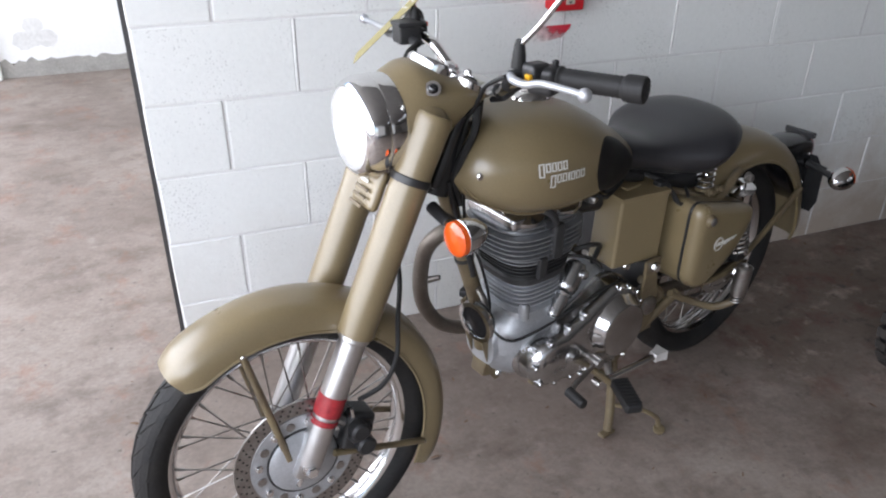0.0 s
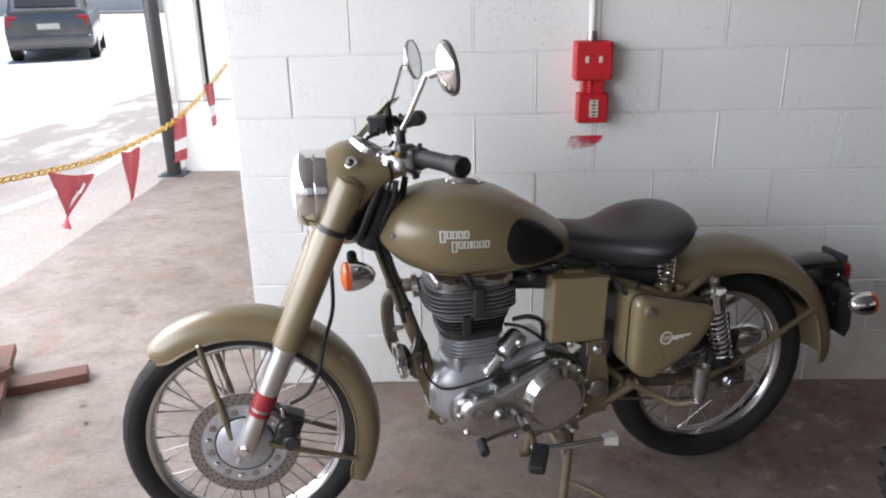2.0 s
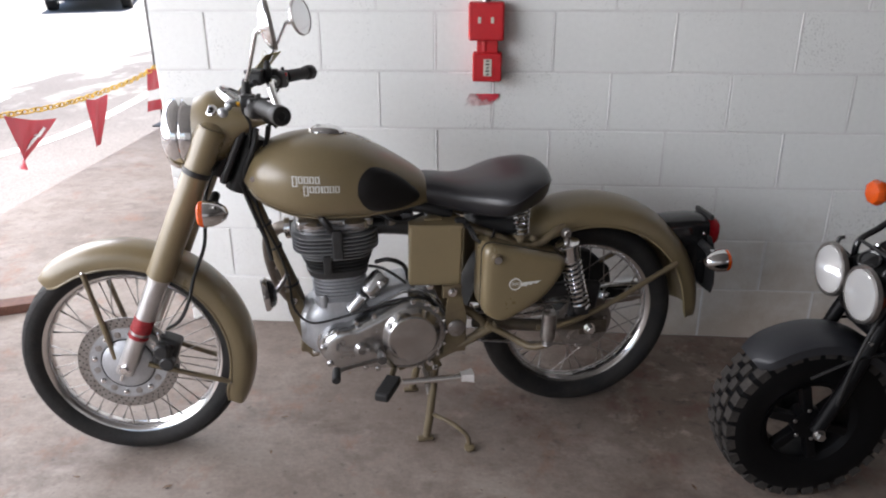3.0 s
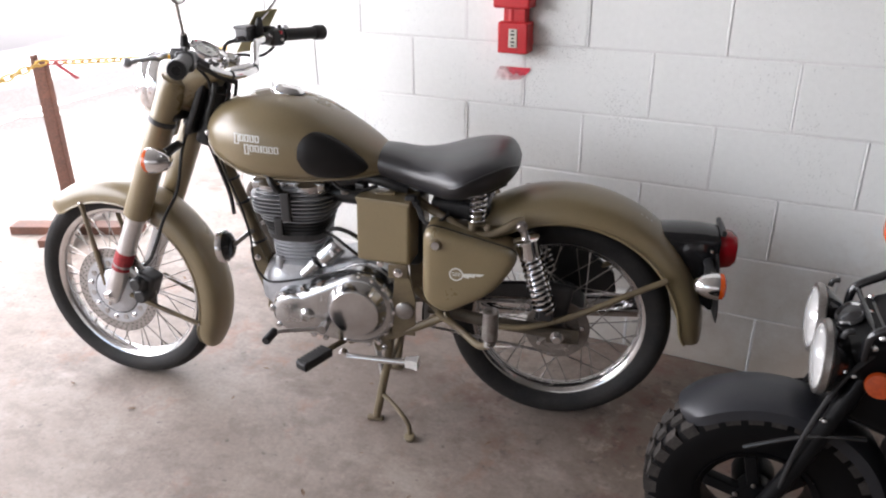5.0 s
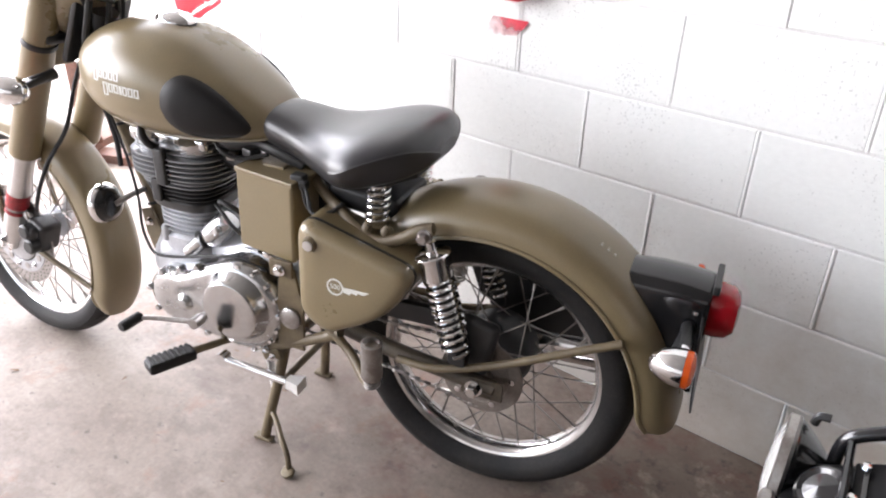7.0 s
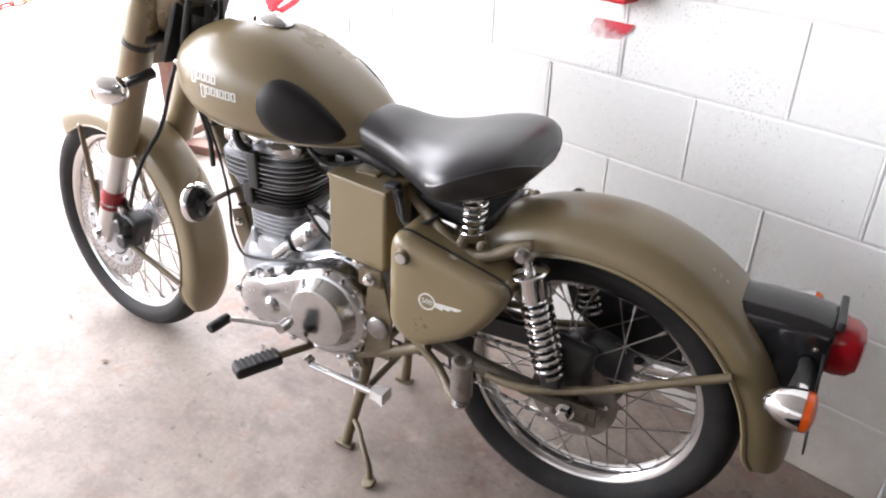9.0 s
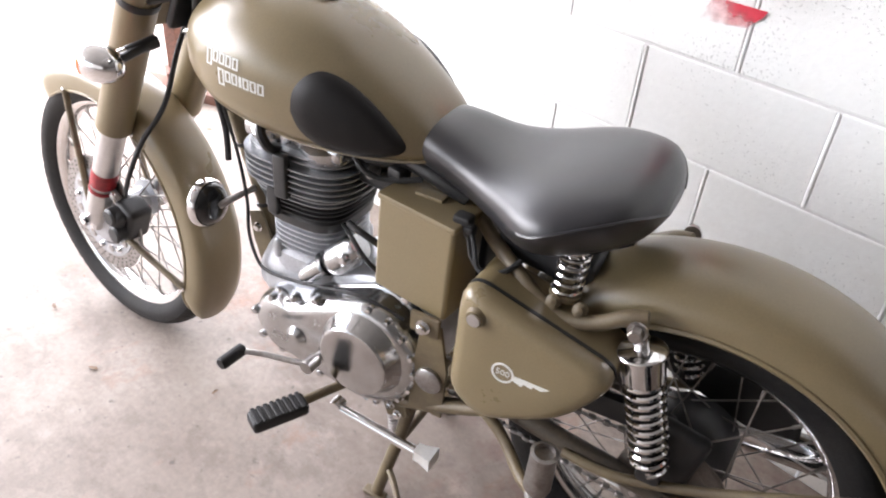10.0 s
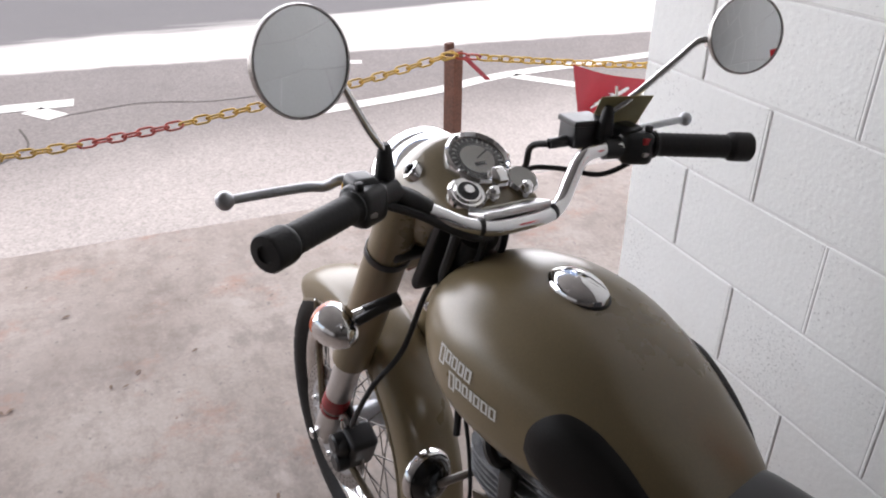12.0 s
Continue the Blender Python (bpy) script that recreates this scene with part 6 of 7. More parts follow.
slab((0.049, 0.056, 0.010), (0.953, -0.166, 1.094), Matrix.Rotation(radians(-8), 4, 'Z'), 0.003, 2, res)
rod((0.953, -0.142, 1.064), (0.957, -0.110, 1.062), 0.009, 0.008, 10, res)
turned("brake_reservoir", res, M_BLACK, handlebar, "square black brake fluid reservoir")
turned("price_tag", slab((0.075, 0.190, 0.0015), (0.962, -0.240, 1.075), Matrix(((0.492, 0.622, -0.609), (0.868, -0.406, 0.286), (-0.070, -0.669, -0.740))).to_4x4(), 0), M_TAG, handlebar, "olive card tag tied to the mirror stem")
turned("tag_string", tube([(0.916, -0.194, 1.130), (0.928, -0.202, 1.146), (0.938, -0.215, 1.122), (0.920, -0.198, 1.116)], 0.0016, 6, 6), M_WHITEPAINT, handlebar, "thin white string")
turned("brake_hose", tube([(0.957, -0.110, 1.062), (0.985, -0.100, 1.050), (1.0, -0.105, 1.01), (1.025, -0.10, 0.94), (1.03, -0.05, 0.89), (1.07, -0.02, 0.84), (1.095, 0.005, 0.765), (1.10, 0.045, 0.655), (1.128, 0.085, 0.578), (1.146, 0.108, 0.512), (1.177, 0.105, 0.456), (1.222, 0.080, 0.42)], 0.0052, 8, 6), M_RUBBER, BIKE, "black brake hose")
turned("throttle_cable", tube([(0.900, -0.225, 1.034), (0.925, -0.19, 1.012), (0.960, -0.13, 1.02), (0.985, -0.09, 1.01), (1.0, -0.06, 0.94), (0.98, -0.03, 0.88)], 0.0042, 8, 6), M_RUBBER, BIKE)
turned("clutch_cable", tube([(0.938, 0.170, 1.050), (0.945, 0.12, 1.024), (0.938, 0.080, 0.985), (0.948, 0.055, 0.94), (0.965, 0.045, 0.86)], 0.0042, 8, 6), M_RUBBER, BIKE)
fixed("clutch_cable", tube([(0.965, 0.045, 0.84), (0.945, 0.034, 0.72), (0.908, 0.042, 0.62), (0.887, 0.050, 0.53), (0.884, 0.056, 0.465), (0.862, 0.068, 0.425), (0.824, 0.082, 0.409), (0.74, 0.102, 0.432), (0.66, 0.113, 0.458), (0.568, 0.120, 0.481), (0.49, 0.110, 0.462)], 0.0034, 8, 6), M_RUBBER, BIKE, "black clutch cable")
fixed("wiring", tube([(0.99, 0.03, 0.83), (0.965, 0.03, 0.74), (0.94, 0.035, 0.66), (0.93, 0.045, 0.60)], 0.006, 8, 6), M_RUBBER, BIKE)
for z in (0.62, 0.69, 0.50):
    fixed("cable_tie", lathe([(0.0225, 0), (0.0225, 0.007)], (0.90 + (z - 0.56) * 0.32, 0, z), (0.3, 0, 1), 14), M_BLACK, BIKE)
wl = bmesh.new()
tube([(0.415, 0.095, 0.690), (0.395, 0.100, 0.698), (0.372, 0.118, 0.67), (0.355, 0.13, 0.64), (0.32, 0.125, 0.645), (0.30, 0.10, 0.66)], 0.0045, 7, 6, wl)
tube([(0.410, 0.100, 0.688), (0.385, 0.115, 0.68), (0.37, 0.125, 0.65), (0.34, 0.13, 0.632), (0.30, 0.12, 0.64)], 0.003, 6, 6, wl)
slab((0.030, 0.026, 0.024), (0.402, 0.098, 0.692), None, 0.006, 2, wl)
slab((0.016, 0.020, 0.018), (0.386, 0.106, 0.684), None, 0.004, 2, wl)
fixed("wiring", wl, M_BLACK, BIKE, "black wiring loom and connector")

# number board below the headlamp, with unreadable bars
nb = turned("name_board", slab((0.022, 0.085, 0.085), (1.128, 0, 0.835), Matrix.Rotation(-RAKE, 4, 'Y'), 0.010, 3), M_SAND, BIKE, "sand painted cover between the fork legs")
for k in range(4):
    turned("board_bar", slab((0.002, 0.05 if k else 0.03, 0.006), Vector((1.1395, 0, 0.85)) + Vector((0.008 * k, 0, -0.014 * k)), Matrix.Rotation(-RAKE, 4, 'Y'), 0.0005), M_WHITEPAINT if k == 0 else M_SAND_OLD, nb)

# ---- indicators ----
def indicator(root_pos, body_pos, out, steer, lens_dir):
    put = turned if steer else fixed
    st = bmesh.new()
    rod(root_pos, Vector(root_pos).lerp(Vector(body_pos), 0.55), 0.0125, 0.0115, 14, st)
    rod(root_pos, Vector(body_pos) - Vector(lens_dir) * 0.02, 0.0085, 0.008, 12, st)
    ind = put("indicator", st, M_BLACK, BIKE, "chrome bullet indicator with amber lens")
    c, dd = Vector(body_pos), Vector(lens_dir).normalized()
    put("collar", lathe([(0.0102, 0), (0.0098, 0.024)], c + (Vector(root_pos) - c).normalized() * 0.052, c - Vector(root_pos), 14), M_CHROME, ind)
    put("bowl", lathe([(0.004, -0.052), (0.016, -0.046), (0.026, -0.032), (0.0325, -0.014), (0.0345, 0.002), (0.0345, 0.007), (0.033, 0.008)], c, dd, 28), M_CHROME, ind, "polished chrome bowl")
    put("amber_lens", lathe([(0.033, 0.007), (0.0335, 0.010), (0.0325, 0.018), (0.026, 0.023), (0.012, 0.026), (0.0, 0.0265)], c, dd, 28), M_AMBER, ind, "ribbed amber lens")
    return ind


indicator((1.045, 0.088, 0.802), (1.046, 0.200, 0.785), 1, True, (1, 0.10, 0))
indicator((1.045, -0.088, 0.802), (1.046, -0.190, 0.785), -1, True, (1, -0.10, 0))
indicator((-0.378, 0.06, 0.545), (-0.380, 0.172, 0.531), 1, False, (-1, 0.03, 0))
indicator((-0.380, -0.06, 0.548), (-0.362, -0.150, 0.530), -1, False, (-1, -0.03, 0))

# ---- tail: black casting, red lamp, number plate bracket ----
tail = bmesh.new()
loft([[Vector((x, hy * sy, z)) for sy, z in ((-1, zb), (-1, zt - 0.03), (-0.93, zt - 0.016), (-0.75, zt - 0.006), (-0.4, zt), (0, zt + 0.002), (0.4, zt), (0.75, zt - 0.006), (0.93, zt - 0.016), (1, zt - 0.03), (1, zb))] for x, hy, zt, zb in ((-0.258, 0.054, 0.621, 0.555), (-0.31, 0.058, 0.623, 0.48), (-0.36, 0.057, 0.623, 0.43), (-0.398, 0.055, 0.618, 0.400), (-0.406, 0.052, 0.617, 0.400))], bm=tail)
tail_unit = fixed("tail_unit", tail, M_GLOSSBLACK, BIKE, "glossy black tail lamp casting")
fixed("tail_peak", slab((0.012, 0.098, 0.018), (-0.411, 0, 0.620), None, 0.003), M_BLACK, tail_unit)
fixed("tail_lens", loft([oval(x, hy, z1, z0, 28, 2.8) for x, hy, z1, z0 in ((-0.406, 0.040, 0.610, 0.509), (-0.420, 0.041, 0.611, 0.508), (-0.440, 0.039, 0.608, 0.511), (-0.453, 0.031, 0.598, 0.522), (-0.457, 0.017, 0.583, 0.540))]), M_REDLENS, tail_unit, "domed red tail lamp lens")
fixed("plate_bracket", plate([(-0.088, -0.10), (0.088, -0.10), (0.104, -0.06), (0.104, 0.045), (0.075, 0.088), (-0.075, 0.088), (-0.104, 0.045), (-0.104, -0.06)], 0.004, (-0.404, 0, 0.480), (-1, 0, 0.08), (0, 0, 1), 0.001), M_BLACK, tail_unit, "black number plate bracket")
for y, z in ((0.057, 0.572), (0.057, 0.48), (-0.057, 0.572), (-0.057, 0.48)):
    fixed("tail_screw", ball((-0.385, y, z), 0.005, (1, 0.6, 1), 8), M_CHROME, tail_unit)
dec = bmesh.new()
for k in range(3):
    a = radians(121 + 2.2 * k)
    slab((0.0012, 0.022 - 0.004 * k, 0.005), RW + Vector((0.002 + 0.3955 * math.cos(a), 0.030, 0.003 + 0.3955 * math.sin(a))), Matrix.Rotation(-a, 4, 'Y'), 0, 1, dec)
fixed("guard_decal", dec, M_DECAL, rear_guard, "small worn white decal")

# ---- pedals, pegs, stands, horn ----
gear = bmesh.new()
tube([(0.647, 0.176, 0.324), (0.69, 0.186, 0.322), (0.74, 0.200, 0.322), (0.776, 0.215, 0.322)], 0.0058, 10, 5, gear)
lathe([(0.013, -0.016), (0.013, 0.014)], (0.647, 0.174, 0.324), (0, 1, 0), 14, gear)
rod((0.647, 0.10, 0.324), (0.647, 0.176, 0.324), 0.008, None, 10, gear)
gear_lever = fixed("gear_lever", gear, M_STEEL, BIKE, "dull steel gear lever with black rubber")
fixed("pedal_rubber", lathe([(0.009, 0), (0.0125, 0.003), (0.0125, 0.052), (0.010, 0.056)], (0.777, 0.207, 0.322), (0.10, 1, -0.02), 14), M_RUBBER, gear_lever, "black pedal rubber")
for s in (1, -1):
    pg = bmesh.new()
    rod((0.605, 0.12 * s, 0.255), (0.632, 0.22 * s, 0.276), 0.009, 0.009, 10, pg)
    peg = fixed("footrest", pg, M_SAND_OLD, BIKE, "rider footrest with ribbed black rubber")
    rub = bmesh.new()
    c0 = Vector((0.644, 0.270 * s, 0.284))
    slab((0.042, 0.105, 0.026), c0, Matrix.Rotation(radians(-28 * s), 4, 'Z'), 0.008, 3, rub)
    pad = fixed("peg_rubber", rub, M_RUBBER, peg, "ribbed black peg rubber")
    for k in range(8):
        fixed("rib", slab((0.040, 0.008, 0.0022), c0 + Matrix.Rotation(radians(-28 * s), 3, 'Z') @ Vector((0, -0.042 + 0.012 * k, 0.0135)), Matrix.Rotation(radians(-28 * s), 4, 'Z'), 0.0015, 1), M_RUBBER, pad)
    rp = bmesh.new()
    lathe([(0.020, 0), (0.0215, 0.004), (0.0205, 0.075), (0.0215, 0.082), (0.016, 0.084), (0.015, 0.076)], (0.173, 0.229 * s, 0.366), (-0.02, 0.03 * s, 1), 18, rp)
    rear_peg = fixed("folded_passenger_peg", rp, M_STEEL, BIKE, "folded grey passenger footrest")
    fixed("peg_spring", helix((0.173, 0.228 * s, 0.342), (0.173, 0.229 * s, 0.368), 0.014, 0.003, 3), M_STEEL, rear_peg)
brk = bmesh.new()
slab((0.07, 0.010, 0.022), (0.56, 0.118, 0.262), Matrix.Rotation(radians(12), 4, 'Y'), 0.003, 1, brk)
slab((0.05, 0.012, 0.03), (0.49, 0.118, 0.250), Matrix.Rotation(radians(20), 4, 'Y'), 0.003, 1, brk)
stand_mount = fixed("stand_bracket", brk, M_SAND_OLD, BIKE, "sand painted stand bracket")
for x, z in ((0.575, 0.266), (0.53, 0.256), (0.485, 0.246), (0.50, 0.262)):
    fixed("bracket_bolt", bolt((x, 0.124, z), (0, 1, 0), 0.007, 0.010), M_CHROME, stand_mount)
ss = tube([(0.600, 0.156, 0.226), (0.50, 0.163, 0.227), (0.41, 0.170, 0.230)], 0.0100, 12, 4)
lathe([(0.015, -0.012), (0.015, 0.012)], (0.602, 0.154, 0.226), (0, 1, 0), 14, ss)
foot = bmesh.new()
loft([[Vector((0.415 - d, 0.170 + w * u, 0.2305 + h * v)) for u, v in ((-1, -1), (1, -1), (1, 1), (-1, 1))] for d, w, h in ((0.0, 0.0115, 0.0115), (0.012, 0.012, 0.0115), (0.036, 0.019, 0.014))], bm=foot)
side_stand = fixed("side_stand", ss, M_CHROME, BIKE, "folded bright metal side stand")
fixed("stand_foot", foot, M_ZINC, side_stand, "pale zinc-plated flared foot")
cs = bmesh.new()
for s in (1, -1):
    tube([(0.475, 0.085 * s, 0.255), (0.487, 0.105 * s, 0.17), (0.505, 0.128 * s, 0.07), (0.516, 0.138 * s, 0.012)], 0.0125, 12, 4, cs)
    slab((0.05, 0.022, 0.010), (0.520, 0.139 * s, 0.0055), None, 0.003, 1, cs)
rod((0.49, -0.11, 0.15), (0.49, 0.11, 0.15), 0.010, None, 12, cs)
rod((0.475, -0.10, 0.255), (0.475, 0.10, 0.255), 0.012, None, 12, cs)
cstand = fixed("centre_stand", cs, M_SAND_OLD, BIKE, "lowered sand painted centre stand")
tg = tube([(0.502, 0.125, 0.085), (0.475, 0.145, 0.078), (0.435, 0.185, 0.070), (0.405, 0.208, 0.045), (0.400, 0.214, 0.018)], 0.0068, 10, 5)
lathe([(0.014, 0), (0.016, 0.003), (0.016, 0.010), (0.012, 0.013)], (0.3985, 0.216, 0.004), (0.15, 0.35, 1), 16, tg)
fixed("stand_tang", tg, M_SAND_OLD, cstand, "curved foot tang of the stand")
fixed("stand_spring", helix((0.515, 0.10, 0.245), (0.498, 0.108, 0.14), 0.008, 0.002, 14, 6, 10), M_STEEL, cstand)
hn = lathe([(0.0, -0.026), (0.022, -0.025), (0.036, -0.018), (0.043, -0.004), (0.044, 0.006), (0.040, 0.009), (0.037, 0.007), (0.030, 0.006), (0.015, 0.008), (0.0, 0.009)], (0.950, 0.088, 0.518), (0.985, 0.06, -0.10), 32)
horn = fixed("horn", hn, M_GLOSSBLACK, BIKE, "round black horn with a chrome rim")
fixed("horn_rim", lathe([(0.0445, -0.006), (0.0485, 0.000), (0.048, 0.010), (0.038, 0.011), (0.037, 0.008)], (0.950, 0.088, 0.518), (0.985, 0.06, -0.10), 32, caps=(False, False)), M_CHROME, horn, "chrome rim")
fixed("horn_bracket", tube([(0.925, 0.086, 0.520), (0.905, 0.055, 0.535), (0.893, 0.02, 0.540)], 0.007, 8, 4), M_STEEL, horn)

# ---- fire call point on the wall ----
call = thing("fire_call_point", "two red metal alarm boxes with conduit on the white block wall", "alarm box", Matrix.Translation((1.025, WALL_Y, 0)))
part("upper_box", slab((0.118, 0.066, 0.120), (0, -0.036, 1.172), None, 0.007, 3), M_RED, call, "square red enamelled box")
part("neck", slab((0.070, 0.045, 0.05), (0.004, -0.026, 1.092), None, 0.004), M_RED, call)
part("coupling", lathe([(0.016, 0), (0.016, 0.04)], (-0.005, -0.035, 1.072), (0, 0, 1), 16), M_RED, call)
part("lower_box", slab((0.098, 0.058, 0.094), (0.004, -0.032, 1.024), None, 0.006, 3), M_RED, call, "smaller red enamelled box")
part("notice", slab((0.027, 0.002, 0.056), (0.006, -0.0622, 1.024), None, 0.0005), M_PLATE, call, "worn cream notice with unreadable bars")
for k in range(5):
    part("notice_bar", slab((0.013 if k % 2 else 0.009, 0.001, 0.005), (0.006, -0.0636, 1.002 + 0.011 * k), None), M_BLACK, call)
for x in (-0.022, 0.020):
    part("label_chip", slab((0.010, 0.002, 0.020), (x, -0.0702, 1.178), None, 0.0005), M_PLATE, call, "small chipped white label")
for x, z in ((-0.048, 1.222), (0.048, 1.222), (-0.048, 1.122), (0.048, 1.122)):
    part("cover_screw", ball((x, -0.069, z), 0.004, (1, 0.5, 1), 8), M_RED, call)
for x in (-0.036, 0.044):
    part("cover_screw", ball((x, -0.061, 1.062), 0.004, (1, 0.5, 1), 8), M_RED, call)
pipe_up = thing("conduit", "grey painted electrical conduit clipped to the wall", "conduit", Matrix.Translation((1.022, WALL_Y, 0)))
part("tube", tube([(0.0, -0.026, 1.23), (0.0, -0.026, 1.40), (-0.002, -0.024, 2.9)], 0.0115, 14, 3), M_PLASTER, pipe_up)
part("socket", lathe([(0.016, 1.232), (0.016, 1.255), (0.0135, 1.262)], (0, -0.026, 0), (0, 0, 1), 16), M_STEEL, pipe_up)
part("clip", slab((0.05, 0.026, 0.02), (0, -0.013, 1.62), None, 0.004), M_STEEL, pipe_up)


def overspray():
    """Red paint mist left below the boxes: a sharp top edge that frays downwards."""
    m = bpy.data.materials.new("red_paint_mist")
    m.use_nodes = True
    nt, ln = m.node_tree.nodes, m.node_tree.links
    b = nt["Principled BSDF"]
    b.inputs["Base Color"].default_value = (0.55, 0.02, 0.045, 1)
    b.inputs["Roughness"].default_value = 0.6
    tc = nt.new("ShaderNodeTexCoord")
    n = nt.new("ShaderNodeTexNoise")
    n.inputs["Scale"].default_value, n.inputs["Detail"].default_value = 45.0, 5.0
    ln.new(tc.outputs["Object"], n.inputs["Vector"])
    sep = nt.new("ShaderNodeSeparateXYZ")
    ln.new(tc.outputs["Object"], sep.inputs[0])
    zx = nt.new("ShaderNodeMapRange")
    zx.inputs[1].default_value, zx.inputs[2].default_value = -0.055, 0.0
    ln.new(sep.outputs["Z"], zx.inputs[0])
    xx = nt.new("ShaderNodeMapRange")
    xx.inputs[1].default_value, xx.inputs[2].default_value = -0.085, 0.05
    ln.new(sep.outputs["X"], xx.inputs[0])
    mul = nt.new("ShaderNodeMath")
    mul.operation = 'MULTIPLY'
    ln.new(zx.outputs[0], mul.inputs[0])
    ln.new(xx.outputs[0], mul.inputs[1])
    add = nt.new("ShaderNodeMath")
    add.operation = 'MULTIPLY_ADD'
    add.inputs[1].default_value, add.inputs[2].default_value = 1.1, -0.55
    ln.new(n.outputs[0], add.inputs[0])
    s = nt.new("ShaderNodeMath")
    s.operation = 'MULTIPLY_ADD'
    s.inputs[1].default_value = 1.5
    s.use_clamp = True
    ln.new(mul.outputs[0], s.inputs[0])
    ln.new(add.outputs[0], s.inputs[2])
    ln.new(s.outputs[0], b.inputs["Alpha"])
    return m


mist = bmesh.new()
mv = [mist.verts.new(p) for p in ((-0.085, 0, -0.050), (0.02, 0, -0.038), (0.046, 0, -0.012), (0.052, 0, 0.0), (-0.052, 0, 0.0))]
mist.faces.new(mv)
spray = structure("paint_mist", mist, overspray(), "red paint overspray on the white blocks", "paint stain")
spray.matrix_world = Matrix.Translation((1.022, WALL_Y - 0.0045, 0.926))

# ---- chain barrier: wooden posts, plastic chain, pennants ----
def barrier_post(x, y, lean, turn):
    p = thing("barrier_post", "weathered reddish wooden post on a crossed plank base", "post", pose(x, y, 0, 0, 0, turn), group="chain barrier posts")
    tilt = Matrix.Rotation(radians(lean), 4, 'X')
    part("upright", slab((0.044, 0.044, 0.775), (0, 0.0, 0.4175), tilt, 0.004), M_WOOD, p)
    part("side_strip", slab((0.018, 0.036, 0.80), (-0.030, 0.004, 0.425), tilt, 0.003), M_WOOD, p, "dark nailed side strip")
    part("base_plank", slab((0.62, 0.085, 0.04), (0, 0, 0.020), None, 0.004), M_WOOD, p)
    part("base_plank", slab((0.085, 0.56, 0.036), (0, 0, 0.058), None, 0.004), M_WOOD, p)
    part("brace", slab((0.10, 0.10, 0.03), (0.0, 0.0, 0.09), Matrix.Rotation(radians(45), 4, 'Z'), 0.004), M_WOOD, p)
    return p


barrier_post(-1.13, 1.93, 0.0, 24)
barrier_post(-1.10, -1.15, 1.0, 20)

link_bm = bmesh.new()
path_l = []
for k in range(20):
    a = 2 * math.pi * k / 20
    path_l.append(Vector((0.017 * math.cos(a) + (0.010 if math.cos(a) > 0 else -0.010), 0.0125 * math.sin(a), 0)))
rings_l = []
for k, p in enumerate(path_l):
    d = (path_l[(k + 1) % 20] - path_l[k - 1]).normalized()
    sd = Vector((-d.y, d.x, 0))
    rings_l.append([link_bm.verts.new(p + 0.0036 * (math.cos(2 * math.pi * j / 6) * sd + math.sin(2 * math.pi * j / 6) * Vector((0, 0, 1)))) for j in range(6)])
rings_l.append(rings_l[0])
ring_faces(link_bm, rings_l, True, (False, False))
LINK_Y = bpy.data.meshes.new("link")
link_bm.to_mesh(LINK_Y)
link_bm.free()
shade(LINK_Y)
LINK_R = LINK_Y.copy()
LINK_Y.materials.append(M_CHAINY)
LINK_R.materials.append(M_CHAINR)


def chain(points, label, reds):
    c = thing("plastic_chain", label, "chain", group="barrier chains")
    path = smooth_path(points, 40)
    dist, at, k = 0.0, 0.0, 0
    for a, b in zip(path, path[1:]):
        step = (b - a).length
        while at <= dist + step:
            p = a.lerp(b, (at - dist) / step)
            d = (b - a).normalized()
            red = any(lo < at < hi for lo, hi in reds)
            ob = new("link", LINK_R if red else LINK_Y)
            ob.parent = c
            y = d.cross(Vector((0, 0, 1))).normalized()
            m = Matrix((d, y, d.cross(y))).transposed().to_4x4()
            ob.matrix_world = Matrix.Translation(p) @ m @ Matrix.Rotation(radians(38 if k % 2 else -52), 4, 'X')
            at += 0.042
            k += 1
        dist += step
    return c


chain([(-1.06, 1.875, 0.806), (-1.06, 1.53, 0.742), (-1.06, 1.21, 0.700), (-1.06, 0.78, 0.652), (-1.06, 0.40, 0.634), (-1.07, 0.0, 0.645), (-1.08, -0.55, 0.70), (-1.10, -1.13, 0.80)], "yellow and faded red plastic chain between the posts", ((0.50, 0.62), (0.92, 1.2), (1.9, 2.1)))
chain([(-1.06, 1.885, 0.806), (-1.05, 2.11, 0.775), (-1.03, 2.45, 0.733), (-1.0, 2.75, 0.708), (-1.0, 3.15, 0.695), (-1.0, 3.6, 0.703), (-1.0, 4.1, 0.765), (-1.03, 4.7, 0.860), (-1.07, 5.42, 0.98)], "yellow plastic chain with red pennants", ((0.04, 0.10),))
part("wall_hook", tube([(-1.07, 5.47, 1.0), (-1.07, 5.43, 1.0), (-1.07, 5.41, 0.985)], 0.005, 8, 4), M_STEEL, tagged(new("chain_hook"), "steel chain hook on the rear wall", "hook"))


